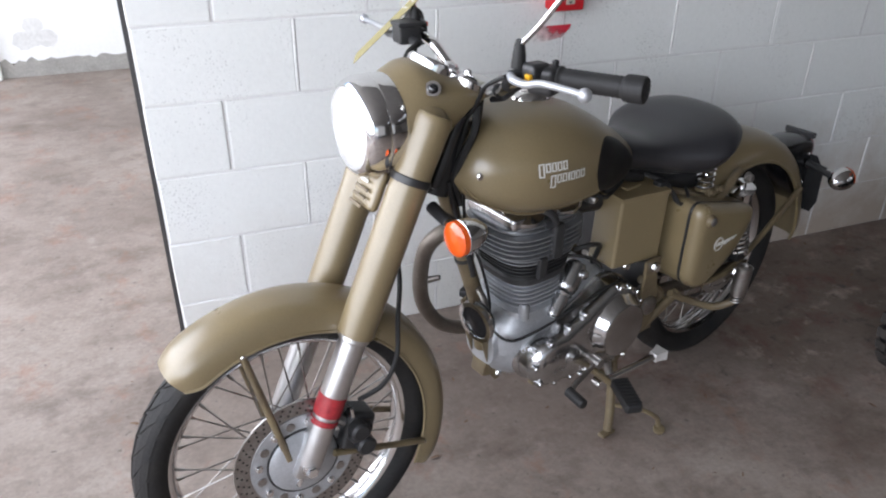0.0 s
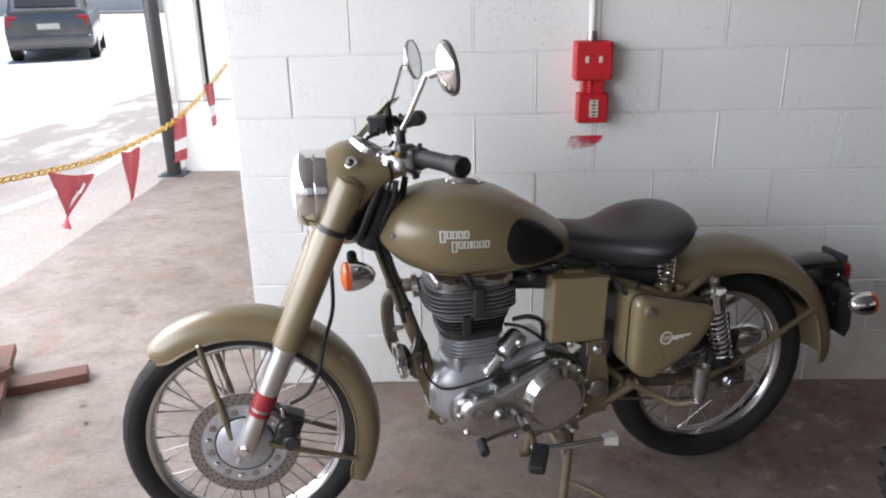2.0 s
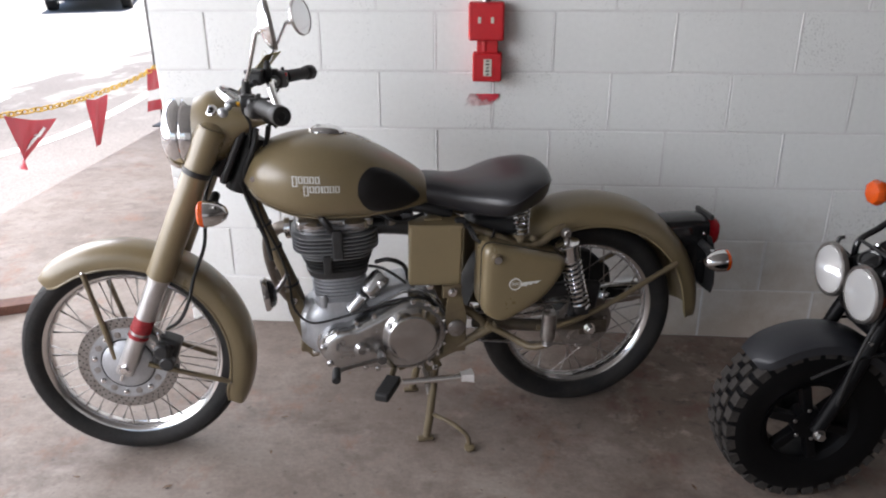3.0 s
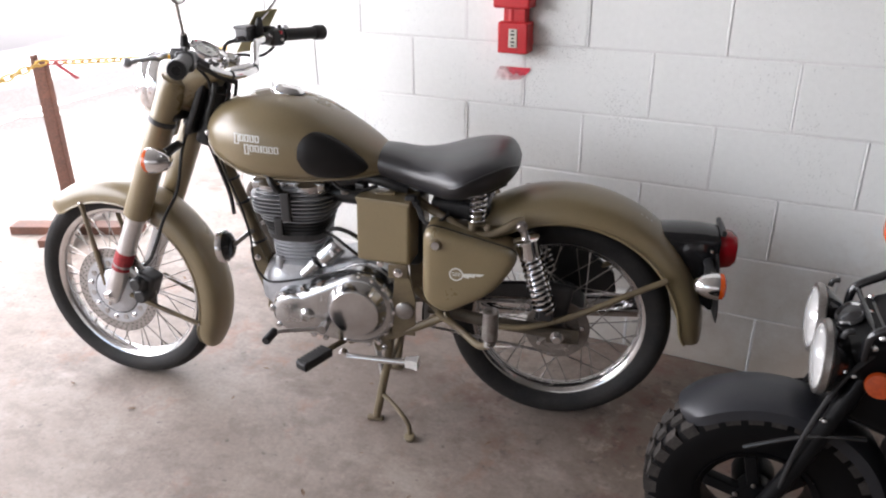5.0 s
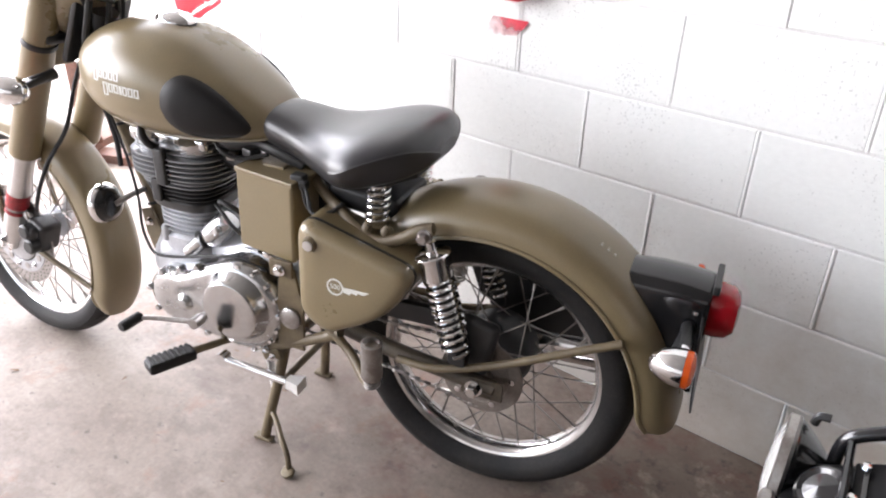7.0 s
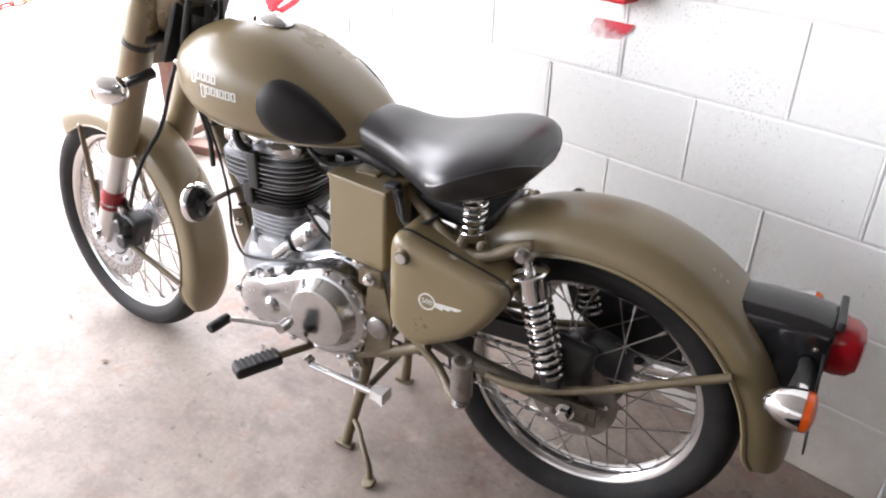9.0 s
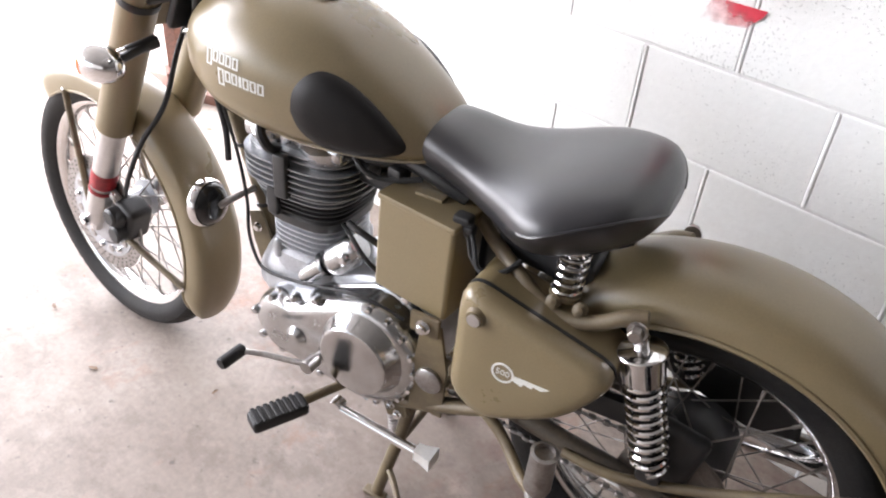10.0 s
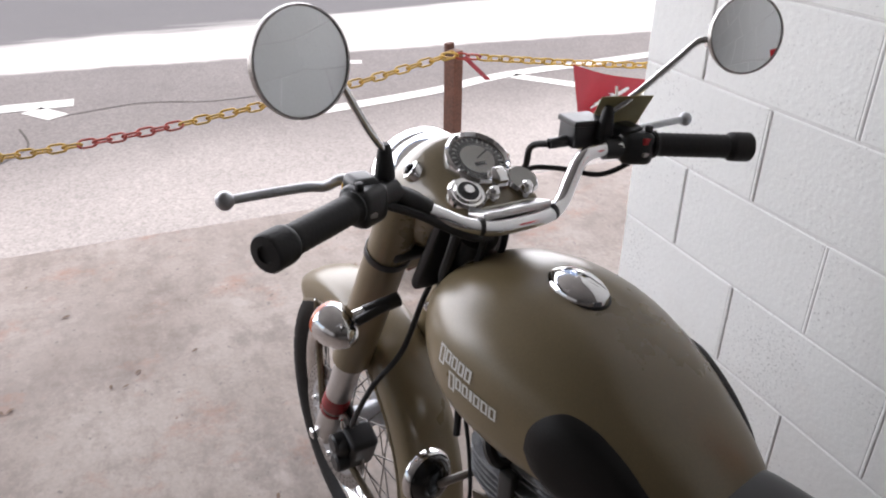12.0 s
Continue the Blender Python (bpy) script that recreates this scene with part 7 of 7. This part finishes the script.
def pennant(corners, fold, x, bands, mark=False):
    """A hanging sheet of thin plastic between four (y, z) corners, curled by the wind; bands are (to, material) down the sheet."""
    n, m = 12, 8
    tl, tr, br, bl = [Vector((0, y, z)) for y, z in corners]
    rows = []
    for i in range(n + 1):
        t = i / n
        row = []
        for j in range(m + 1):
            u = j / m
            p = tl.lerp(tr, u).lerp(bl.lerp(br, u), t)
            curl = fold * (math.sin(3.0 * u + 1.7 * t) * (0.25 + 0.75 * t) + 0.35 * math.sin(7 * u + 2 * t))
            row.append(p + Vector((x + curl, 0, -0.012 * math.sin(math.pi * u) * (1 - t))))
        rows.append(row)
    flag = thing("pennant", "red plastic pennant with a white wing mark hanging from the chain" if mark else "narrow red and white plastic pennant hanging from the chain", "pennant", group="pennants on the chain")
    lo = 0
    for to, mat, name in bands:
        hi = round(to * n)
        bm = bmesh.new()
        front_v = [[bm.verts.new(p) for p in r] for r in rows[lo:hi + 1]]
        back_v = [[bm.verts.new(p + Vector((-0.0015, 0, 0))) for p in r] for r in rows[lo:hi + 1]]
        for i in range(hi - lo):
            for j in range(m):
                bm.faces.new((front_v[i][j], front_v[i][j + 1], front_v[i + 1][j + 1], front_v[i + 1][j]))
                bm.faces.new((back_v[i][j + 1], back_v[i][j], back_v[i + 1][j], back_v[i + 1][j + 1]))
        part(name, bm, mat, flag)
        lo = hi
    if mark:
        for k in range(5):
            w = bmesh.new()
            q = []
            for u, t in ((0.42 + 0.05 * k, 0.60 - 0.07 * k), (0.50 + 0.05 * k, 0.63 - 0.08 * k), (0.86, 0.20 + 0.055 * k), (0.80, 0.16 + 0.055 * k)):
                i, j = t * n, u * m
                i0, j0 = min(int(i), n - 1), min(int(j), m - 1)
                q.append(rows[i0][j0].lerp(rows[i0][j0 + 1], j - j0).lerp(rows[i0 + 1][j0].lerp(rows[i0 + 1][j0 + 1], j - j0), i - i0))
            for dx in (0.004, -0.0055):
                w.faces.new([w.verts.new(p + Vector((dx, 0, 0))) for p in q])
            part("wing_stripe", w, M_PLASTER, flag, "white stripe of a wing shape")
    return flag


RED, PALE, HEM = (M_FLAG, "sheet"), (M_PLASTER, "white_band"), (M_FLAG, "red_hem")
pennant(((2.345, 0.745), (2.700, 0.655), (2.395, 0.505), (2.375, 0.500)), 0.025, -1.01, ((1.0, *RED),), True)
pennant(((2.965, 0.690), (3.175, 0.676), (3.065, 0.436), (2.935, 0.447)), 0.022, -1.0, ((1.0, *RED),))
pennant(((3.670, 0.722), (3.845, 0.728), (3.840, 0.456), (3.545, 0.500)), 0.018, -1.0, ((0.5, *RED), (0.73, *PALE), (1.0, *HEM)))
pennant(((4.250, 0.838), (4.405, 0.826), (4.445, 0.548), (4.240, 0.560)), 0.018, -1.0, ((0.5, *RED), (0.73, *PALE), (1.0, *HEM)))
rb = bmesh.new()
loft([[Vector((-1.05 + 0.006 * k, 1.93 + 0.020 * k + w, 0.80 - 0.020 * k)) for w in (-0.006, 0.012)] + [Vector((-1.052 + 0.006 * k, 1.93 + 0.020 * k + w, 0.797 - 0.020 * k)) for w in (0.012, -0.006)] for k in range(5)], bm=rb)
part("strip", rb, M_FLAG, thing("torn_ribbon", "torn red ribbon knotted to the chain", "ribbon"))

# ---- black scooter parked behind: x ahead, y to its left ----
M_SCOOT = material("deep_black_plastic", (0.004, 0.004, 0.0045), 0.34, 0.0, (0.006, 0.006, 0.0065), 8, 0.5, 0.06, 200, 0.05, 300, 0.08, spec=0.12)
SC = thing("scooter", "black twin-headlamp scooter with knobbly tyres and tubular frame", "scooter", pose(1.915, 1.165, 0, 0, 0, 188))


def sc(name, bm, mat, parent=SC, label=""):
    return part(name, bm, mat, parent, label)



def fat_wheel(name, c, R, w):
    rim = sc(name, torus_lathe([(0.112, -w * 0.36), (0.128, -w * 0.45), (0.124, -w * 0.30), (0.105, 0), (0.124, w * 0.30), (0.128, w * 0.45), (0.112, w * 0.36), (0.100, 0)], c, (0, 1, 0), 40), M_SCOOT, SC, "black scooter wheel with knobbly tyre")
    sc("tyre", torus_lathe([(0.122, -w * 0.40), (0.16, -w * 0.5), (R - 0.035, -w * 0.52), (R - 0.012, -w * 0.42), (R - 0.006, -w * 0.15), (R - 0.006, w * 0.15), (R - 0.012, w * 0.42), (R - 0.035, w * 0.52), (0.16, w * 0.5), (0.122, w * 0.40)], c, (0, 1, 0), 56), M_SCOOT, rim, "knobbly rubber tyre")
    for i in range(30):
        for y0, y1, sh in ((-0.50, -0.26, 0.0), (-0.22, -0.02, 0.5), (0.02, 0.22, 0.0), (0.26, 0.50, 0.5)):
            a0, a1 = 2 * math.pi * (i + sh) / 30, 2 * math.pi * (i + sh + 0.66) / 30
            edge = 0.016 * (max(abs(y0), abs(y1)) / 0.5) ** 4
            lo, hi = R - 0.018 - edge, R - 0.4 * edge
            bmk = bmesh.new()
            vs = [[bmk.verts.new(Vector(c) + Vector((r * math.cos(a), yy * w, r * math.sin(a)))) for a, yy in ((a0, y0), (a0, y1), (a1, y1), (a1, y0))] for r in (lo, hi)]
            ring_faces(bmk, vs)
            sc("tread_knob", bmk, M_TYREGREY, rim)
    sc("hub", lathe([(0.02, -w * 0.46), (0.045, -w * 0.44), (0.045, -w * 0.2), (0.035, 0), (0.045, w * 0.2), (0.045, w * 0.44), (0.02, w * 0.46)], c, (0, 1, 0), 24), M_SCOOT, rim)
    for k in range(6):
        a = 2 * math.pi * k / 6 + 0.3
        sc("wheel_spoke", slab((0.080, 0.03, 0.026), Vector(c) + Vector((0.074 * math.cos(a), w * 0.30, 0.074 * math.sin(a))), Matrix.Rotation(-a, 4, 'Y'), 0.004), M_SCOOT, rim)
        sc("rim_bolt", ball(Vector(c) + Vector((0.045 * math.cos(a), w * 0.46, 0.045 * math.sin(a))), 0.006, (1, 0.6, 1), 8), M_STEEL, rim)
    return rim


fat_wheel("front_wheel", (0, 0, 0.232), 0.235, 0.125)
fat_wheel("rear_wheel", (-1.26, 0, 0.232), 0.235, 0.135)


def scooter_guard():
    secs = []
    for i in range(26):
        ang = radians(47 + 113 * i / 25)
        k = 1 - 0.35 * max(0, (0.12 - i / 25) / 0.12) ** 2
        ring = []
        for y, r in ((-0.072, -0.03), (-0.070, -0.008), (-0.05, 0.008), (0, 0.014), (0.05, 0.008), (0.070, -0.008), (0.072, -0.03), (0.066, -0.028), (0.046, 0.003), (0, 0.009), (-0.046, 0.003), (-0.066, -0.028)):
            ring.append(Vector(((0.252 + r) * math.cos(ang), y * k, 0.232 + (0.252 + r) * math.sin(ang))))
        secs.append(ring)
    return loft(secs)


M_FADED = material("faded_black_plastic", (0.018, 0.019, 0.023), 0.40, 0.0, (0.028, 0.029, 0.033), 6, 0.5, 0.08, 200, 0.05, 300, 0.08, spec=0.45)
sc("mudguard", scooter_guard(), M_FADED, SC, "satin black front mudguard")
for s in (1, -1):
    fl = bmesh.new()
    tube([(0.0, 0.085 * s, 0.232), (-0.05, 0.088 * s, 0.36), (-0.10, 0.085 * s, 0.50), (-0.14, 0.07 * s, 0.60)], 0.018, 12, 4, fl)
    leg = sc("fork_leg", fl, M_SCOOT, SC, "black telescopic fork leg")
    sc("axle_nut", bolt((0, 0.10 * s, 0.232), (0, s, 0), 0.012, 0.018), M_STEEL, leg)
    sc("guard_stay", tube([(0.05, 0.095 * s, 0.40), (-0.06, 0.10 * s, 0.455), (-0.16, 0.10 * s, 0.47)], 0.0045, 8, 5), M_GLOSSBLACK, SC, "black wire guard stay")
    lc = Vector((-0.072, 0.058, 0.613)) if s > 0 else Vector((-0.078, -0.098, 0.613))
    shell = sc("headlamp", lathe([(0.016, -0.050), (0.028, -0.044), (0.044, -0.028), (0.060, -0.010), (0.068, 0.0), (0.071, 0.006), (0.070, 0.014), (0.064, 0.016)], lc, (1, 0.0, 0.02), 36, caps=(True, False)), M_GLOSSBLACK, SC, "round headlamp in a black shell")
    sc("reflector", lathe([(0.063, 0.012), (0.055, -0.006), (0.03, -0.026), (0.0, -0.03)], lc, (1, 0.0, 0.02), 32, caps=(False, True)), M_CHROME, shell, "silvered reflector")
    ln_s = sc("lens", lathe([(0.066, 0.014), (0.063, 0.019), (0.047, 0.0245), (0.024, 0.028), (0.0, 0.029)], lc, (1, 0.0, 0.02), 32, caps=(False, False)), M_FLUTED, shell, "clear lamp glass")
    ln_s.visible_shadow = False
    sc("rim", lathe([(0.070, 0.004), (0.0735, 0.008), (0.072, 0.018), (0.065, 0.020), (0.064, 0.014)], lc, (1, 0.0, 0.02), 44, caps=(False, False)), M_STEEL, shell)
    sc("lamp_lug", tube([lc + Vector((-0.01, 0.03 * s, 0.062)), lc + Vector((-0.014, 0.031 * s, 0.074)), lc + Vector((-0.026, 0.03 * s, 0.077))], 0.0055, 8, 4), M_BLACK, shell)
    sp0 = Vector((-0.236, 0.105 * s, 0.738))
    sp1 = Vector((-0.220 if s > 0 else -0.208, 0.235 if s > 0 else -0.165, 0.800))
    stalk2 = sc("indicator", tube([sp0, sp0.lerp(sp1, 0.55) + Vector((-0.010, 0, -0.012)), sp1 + Vector((-0.036, -0.022 * s, -0.040)), sp1 + Vector((-0.034, -0.008 * s, -0.014)), sp1 + Vector((-0.008, 0, 0))], 0.0085, 12, 5), M_BLACK, SC, "black-stemmed indicator with large amber lens")
    sc("amber_lens", loft([[sp1 + Vector((0.022 + d, r * 1.05 * math.cos(a), r * math.sin(a))) for a in [2 * math.pi * k / 8 + 0.39 for k in range(8)]] for d, r in ((-0.030, 0.026), (-0.012, 0.034), (0.0, 0.035), (0.010, 0.030), (0.014, 0.02))]), M_AMBER, stalk2, "faceted amber lens")
    sc("side_reflector", lathe([(0.025, 0), (0.026, 0.006), (0.023, 0.012), (0.0, 0.014)], (-0.155, 0.105 * s, 0.597), (0.3, s, 0.1), 24), M_REFLECT, SC, "round amber side reflector")
    cage = sc("front_rack_tube", tube([(-0.12, 0.095 * s, 0.64), (-0.125, 0.098 * s, 0.69), (-0.17, 0.100 * s, 0.722), (-0.215, 0.102 * s, 0.750), (-0.238, 0.102 * s, 0.735), (-0.235, 0.102 * s, 0.67), (-0.19, 0.104 * s, 0.60)], 0.0085, 10, 6), M_GLOSSBLACK, SC, "black tubular front rack")
    sc("frame_tube", tube([(-0.20, 0.10 * s, 0.60), (-0.28, 0.13 * s, 0.45), (-0.38, 0.16 * s, 0.30), (-0.70, 0.17 * s, 0.27), (-0.95, 0.16 * s, 0.33), (-1.25, 0.13 * s, 0.55)], 0.017, 12, 6), M_SCOOT, SC, "black tubular frame rail")
    sc("handlebar_grip", rod((-0.57, 0.22 * s, 0.985), (-0.62, 0.345 * s, 0.975), 0.017, None, 14), M_RUBBER, SC, "black rubber grip")
    sc("mirror_stem", tube([(-0.55, 0.2 * s, 0.99), (-0.55, 0.23 * s, 1.08), (-0.57, 0.27 * s, 1.13)], 0.005, 8, 5), M_BLACK, SC)
for k in (0, 3):
    x, z = -0.130 - 0.033 * k, 0.694 + 0.0185 * k
    sc("rack_bar", rod((x, -0.10, z), (x, 0.10, z), 0.005, None, 8), M_GLOSSBLACK, SC)
sc("front_panel", slab((0.11, 0.14, 0.012), (-0.190, 0, 0.702), Matrix.Rotation(radians(24), 4, 'Y'), 0.004), M_SCOOT, SC, "slatted black front panel")
for k in range(4):
    sc("panel_slat", slab((0.006, 0.13, 0.006), (-0.150 - 0.028 * k, 0, 0.692 + 0.0128 * k), Matrix.Rotation(radians(24), 4, 'Y'), 0.001), M_GLOSSBLACK, SC)
sc("panel_mark", slab((0.010, 0.055, 0.002), (-0.195, 0.01, 0.7125), Matrix.Rotation(radians(24), 4, 'Y')), M_WHITEPAINT, SC, "small white maker's bar")
for x, y, z in ((-0.093, 0.0, 0.645), (-0.140, -0.003, 0.687), (-0.149, 0.078, 0.677), (-0.137, 0.089, 0.662), (-0.110, 0.104, 0.607), (-0.195, -0.005, 0.742), (-0.148, -0.051, 0.697), (-0.090, 0.029, 0.645), (-0.18, 0.112, 0.56), (-0.08, 0.103, 0.50)):
    sc("bolt_head", ball((x, y, z), 0.007, (1, 1, 0.8), 8), M_CHROME, SC)
horn_s = sc("scooter_horn", lathe([(0.026, -0.02), (0.030, -0.004), (0.030, 0.006), (0.025, 0.009), (0.020, 0.006), (0.0, 0.010)], (-0.113, -0.017, 0.670), (0.55, 0.30, 0.78), 24), M_GLOSSBLACK, SC, "small round black horn")
sc("steering_head", slab((0.16, 0.15, 0.20), (-0.20, 0, 0.56), Matrix.Rotation(radians(-20), 4, 'Y'), 0.03, 3), M_SCOOT, SC, "black steering head shroud")
sc("lamp_mount", slab((0.10, 0.12, 0.12), (-0.12, 0, 0.585), None, 0.025, 3), M_SCOOT, SC)
sc("steering_column", lathe([(0.028, 0), (0.028, 0.42)], (-0.32, 0, 0.56), (-0.45, 0, 1), 16), M_SCOOT, SC)
# added black blocks that fill the dark space below and behind the rack
sc("rack_filler", slab((0.17, 0.18, 0.10), (-0.185, 0, 0.640), Matrix.Rotation(radians(24), 4, 'Y'), 0.02, 3), M_SCOOT, SC, "added black filler block below the rack")
sc("body_filler", slab((0.12, 0.26, 0.40), (-0.36, 0, 0.47), Matrix.Rotation(radians(-18), 4, 'Y'), 0.03, 3), M_SCOOT, SC, "added black filler block behind the rack")
sc("gauge", lathe([(0.036, 0), (0.038, 0.02), (0.03, 0.026)], (-0.45, 0, 0.92), (-0.5, 0, 1), 24), M_BLACK, SC, "round gauge")
sc("handlebar", tube([(-0.59, 0.30, 0.98), (-0.55, 0.15, 0.985), (-0.50, 0, 0.955), (-0.55, -0.15, 0.985), (-0.59, -0.30, 0.98)], 0.011, 12, 5), M_GLOSSBLACK, SC, "black handlebar")
for k in range(4):
    sc("cable", tube([(-0.53, 0.16 - 0.1 * k, 0.98), (-0.43, 0.12 - 0.08 * k, 0.92), (-0.36, 0.08 - 0.05 * k, 0.83), (-0.32, 0.05 - 0.03 * k, 0.70)], 0.0045, 8, 6), M_RUBBER, SC)
sc("brake_hose", tube([(-0.2, 0.06, 0.70), (-0.10, 0.10, 0.60), (-0.05, 0.105, 0.45), (-0.03, 0.10, 0.32)], 0.005, 8, 6), M_RUBBER, SC)
sc("identity_plate", slab((0.012, 0.004, 0.075), (-0.235, 0.128, 0.675), Matrix.Rotation(radians(-48), 4, 'Y'), 0.001), M_STEEL, SC, "small pale plate on the frame")
sc("floorboard", slab((0.46, 0.30, 0.03), (-0.60, 0, 0.29), None, 0.012, 3), M_SCOOT, SC, "black floorboard")
seat2 = loft([[Vector((x, w * math.copysign(abs(math.cos(a)) ** 0.6, math.cos(a)), 0.70 + dz + h * math.copysign(abs(math.sin(a)) ** 0.7, math.sin(a)))) for a in [2 * math.pi * k / 24 for k in range(24)]] for x, w, h, dz in ((-0.76, 0.06, 0.02, 0), (-0.80, 0.11, 0.04, 0), (-0.95, 0.13, 0.045, 0.0), (-1.15, 0.12, 0.045, 0.03), (-1.32, 0.10, 0.035, 0.05), (-1.36, 0.05, 0.02, 0.05))])
sc("seat", seat2, M_SEAT, SC, "black vinyl bench seat")
eng2 = bmesh.new()
slab((0.42, 0.20, 0.18), (-1.08, 0, 0.33), None, 0.05, 3, eng2)
slab((0.30, 0.10, 0.14), (-1.18, 0.12, 0.28), None, 0.04, 3, eng2)
sc("engine", eng2, M_BLACKENG, SC, "black scooter engine block")
sc("side_stand", rod((-0.62, 0.12, 0.28), (-0.68, 0.24, 0.01), 0.011, 0.013, 10), M_BLACK, SC, "lowered black side stand")

# ---- dark car parked in the sun ----
car = thing("car", "dark estate car parked on the sunlit asphalt, seen from behind", "car", pose(-8.65, 17.35, -0.035, 0, 0, 112))
sect = []
for x, hw, z0, z1, cab in ((-2.05, 0.70, 0.34, 0.80, 0), (-1.98, 0.82, 0.24, 0.95, 0), (-1.6, 0.86, 0.20, 0.98, 0), (0.6, 0.87, 0.20, 0.98, 0), (1.5, 0.85, 0.20, 0.90, 0), (2.0, 0.78, 0.24, 0.78, 0), (2.1, 0.60, 0.32, 0.62, 0)):
    sect.append([Vector((x, hw * y, z0 + (z1 - z0) * z)) for y, z in ((-0.92, 0), (0.92, 0), (1.0, 0.18), (1.0, 0.6), (0.95, 0.95), (0.85, 1.0), (-0.85, 1.0), (-0.95, 0.95), (-1.0, 0.6), (-1.0, 0.18))])
body = part("body", loft(sect), M_CARDARK, car, "dark painted car body")
part("cabin", loft([[Vector((x, hw * y, z)) for y, z in ((-1, 0.96), (1, 0.96), (0.86, zt), (-0.86, zt))] for x, hw, zt in ((-1.92, 0.74, 1.02), (-1.55, 0.76, 1.42), (0.2, 0.76, 1.46), (0.95, 0.72, 1.0))]), M_CARDARK, car, "roof and pillars")
part("rear_window", slab((0.012, 1.15, 0.34), (-1.765, 0, 1.21), Matrix.Rotation(radians(42), 4, 'Y'), 0.004), M_GLOSSBLACK, car, "dark rear window")
for s in (1, -1):
    part("side_window", slab((1.6, 0.012, 0.34), (-0.55, 0.715 * s, 1.21), Matrix.Rotation(radians(13 * s), 4, 'X'), 0.004), M_GLOSSBLACK, car, "dark side window")
    part("tail_lamp", slab((0.06, 0.20, 0.22), (-2.0, 0.66 * s, 0.80), None, 0.02, 3), M_REDLENS, car, "red tail lamp")
    for x in (-1.35, 1.35):
        wh = part("wheel", lathe([(0.10, -0.10), (0.30, -0.10), (0.31, -0.05), (0.31, 0.05), (0.30, 0.10), (0.10, 0.10)], (x, 0.76 * s, 0.31), (0, 1, 0), 32), M_TYRE, car, "road wheel")
        part("rim", lathe([(0.19, -0.108), (0.19, 0.108), (0.05, 0.112)], (x, 0.76 * s, 0.31), (0, 1, 0), 24), M_ALU, wh)
part("bumper", slab((0.12, 1.6, 0.20), (-2.06, 0, 0.42), None, 0.04, 3), M_CARDARK, car, "rear bumper")
part("plate_panel", slab((0.02, 0.42, 0.11), (-2.065, 0, 0.70), None, 0.004), M_PLATE, car, "pale number plate without characters")

# ---- dry leaves and grit on the slab ----
M_LEAF = material("dry_leaf", (0.16, 0.10, 0.06), 0.8, 0.0, (0.10, 0.065, 0.045), 40, 0.5, 0.2, 200, obj_var=0.25)
random.seed(11)
leaf_bm = bmesh.new()
lv = [leaf_bm.verts.new(p) for p in ((-0.018, 0, 0.001), (-0.006, -0.006, 0.004), (0.010, -0.005, 0.003), (0.022, 0.0, 0.001), (0.010, 0.006, 0.005), (-0.006, 0.007, 0.003))]
leaf_bm.faces.new(lv)
leaf_me = bpy.data.meshes.new("dry_leaf")
leaf_bm.to_mesh(leaf_me)
leaf_bm.free()
leaf_me.materials.append(M_LEAF)
for k in range(70):
    x, y = random.uniform(-1.5, 2.2), random.uniform(-0.2, 1.95)
    lf = new("dry_leaf", leaf_me)
    sc_l = random.uniform(0.25, 0.8)
    lf.matrix_world = pose(x, y, 0.0025, random.uniform(-8, 8), random.uniform(-8, 8), random.uniform(0, 360)) @ Matrix.Diagonal((sc_l, sc_l, sc_l, 1))
    tagged(lf, "small dry brown leaf scrap on the concrete slab", "leaf", "leaf scraps on the slab")

# ---- blocks of the wall ----
def block_mesh(w, h, name):
    bm = slab((w, 0.03, h), (0, 0, 0), None, 0.004, 2)
    me = bpy.data.meshes.new(name)
    bm.to_mesh(me)
    bm.free()
    me.materials.append(M_BLOCK)
    shade(me, 18)
    return me


full = block_mesh(0.3935, 0.1960, "block")
cut = {}
GRID_X = 1.05
for row in range(15):
    z = 0.2 * row + 0.1
    if z > 2.85:
        break
    start = GRID_X + (0.0 if row % 2 == 0 else 0.2)
    for k in range(-8, 18):
        a, b = start + 0.4 * k, start + 0.4 * (k + 1)
        a2 = max(a, CORNER_X - 0.0035)
        if b - a2 < 0.03 or a2 > 6.6:
            continue
        w = b - a2 - 0.0065
        if w > 0.39:
            me = full
        else:
            key = round(w, 3)
            me = cut.setdefault(key, cut.get(key) or block_mesh(w, 0.1960, "block"))
        ob = new("block", me)
        ob.parent = wall
        random.seed(row * 91 + k * 7)
        ob.matrix_world = pose((a2 + b) / 2, WALL_Y + 0.0145 + random.uniform(-0.0012, 0.0012), z, random.uniform(-0.15, 0.15), 0, random.uniform(-0.15, 0.15))

# ---- struck mortar beads in the upright joints ----
bead = lathe([(0.0055, -0.096), (0.0062, -0.090), (0.0062, 0.090), (0.0055, 0.096)], (0, 0, 0), (0, 0, 1), 10)
bead_me = bpy.data.meshes.new("mortar_bead")
bead.to_mesh(bead_me)
bead.free()
bead_me.materials.append(M_JOINT)
shade(bead_me, 60)
for row in range(14):
    z = 0.2 * row + 0.1
    start = GRID_X + (0.0 if row % 2 == 0 else 0.2)
    for k in range(-2, 9):
        x = start + 0.4 * k
        if CORNER_X + 0.02 < x < 4.2:
            ob = new("mortar_bead", bead_me)
            ob.parent = wall
            random.seed(row * 57 + k * 13)
            ob.matrix_world = pose(x + random.uniform(-0.0008, 0.0008), WALL_Y + 0.0042, z, 0, random.uniform(-0.3, 0.3), 0)
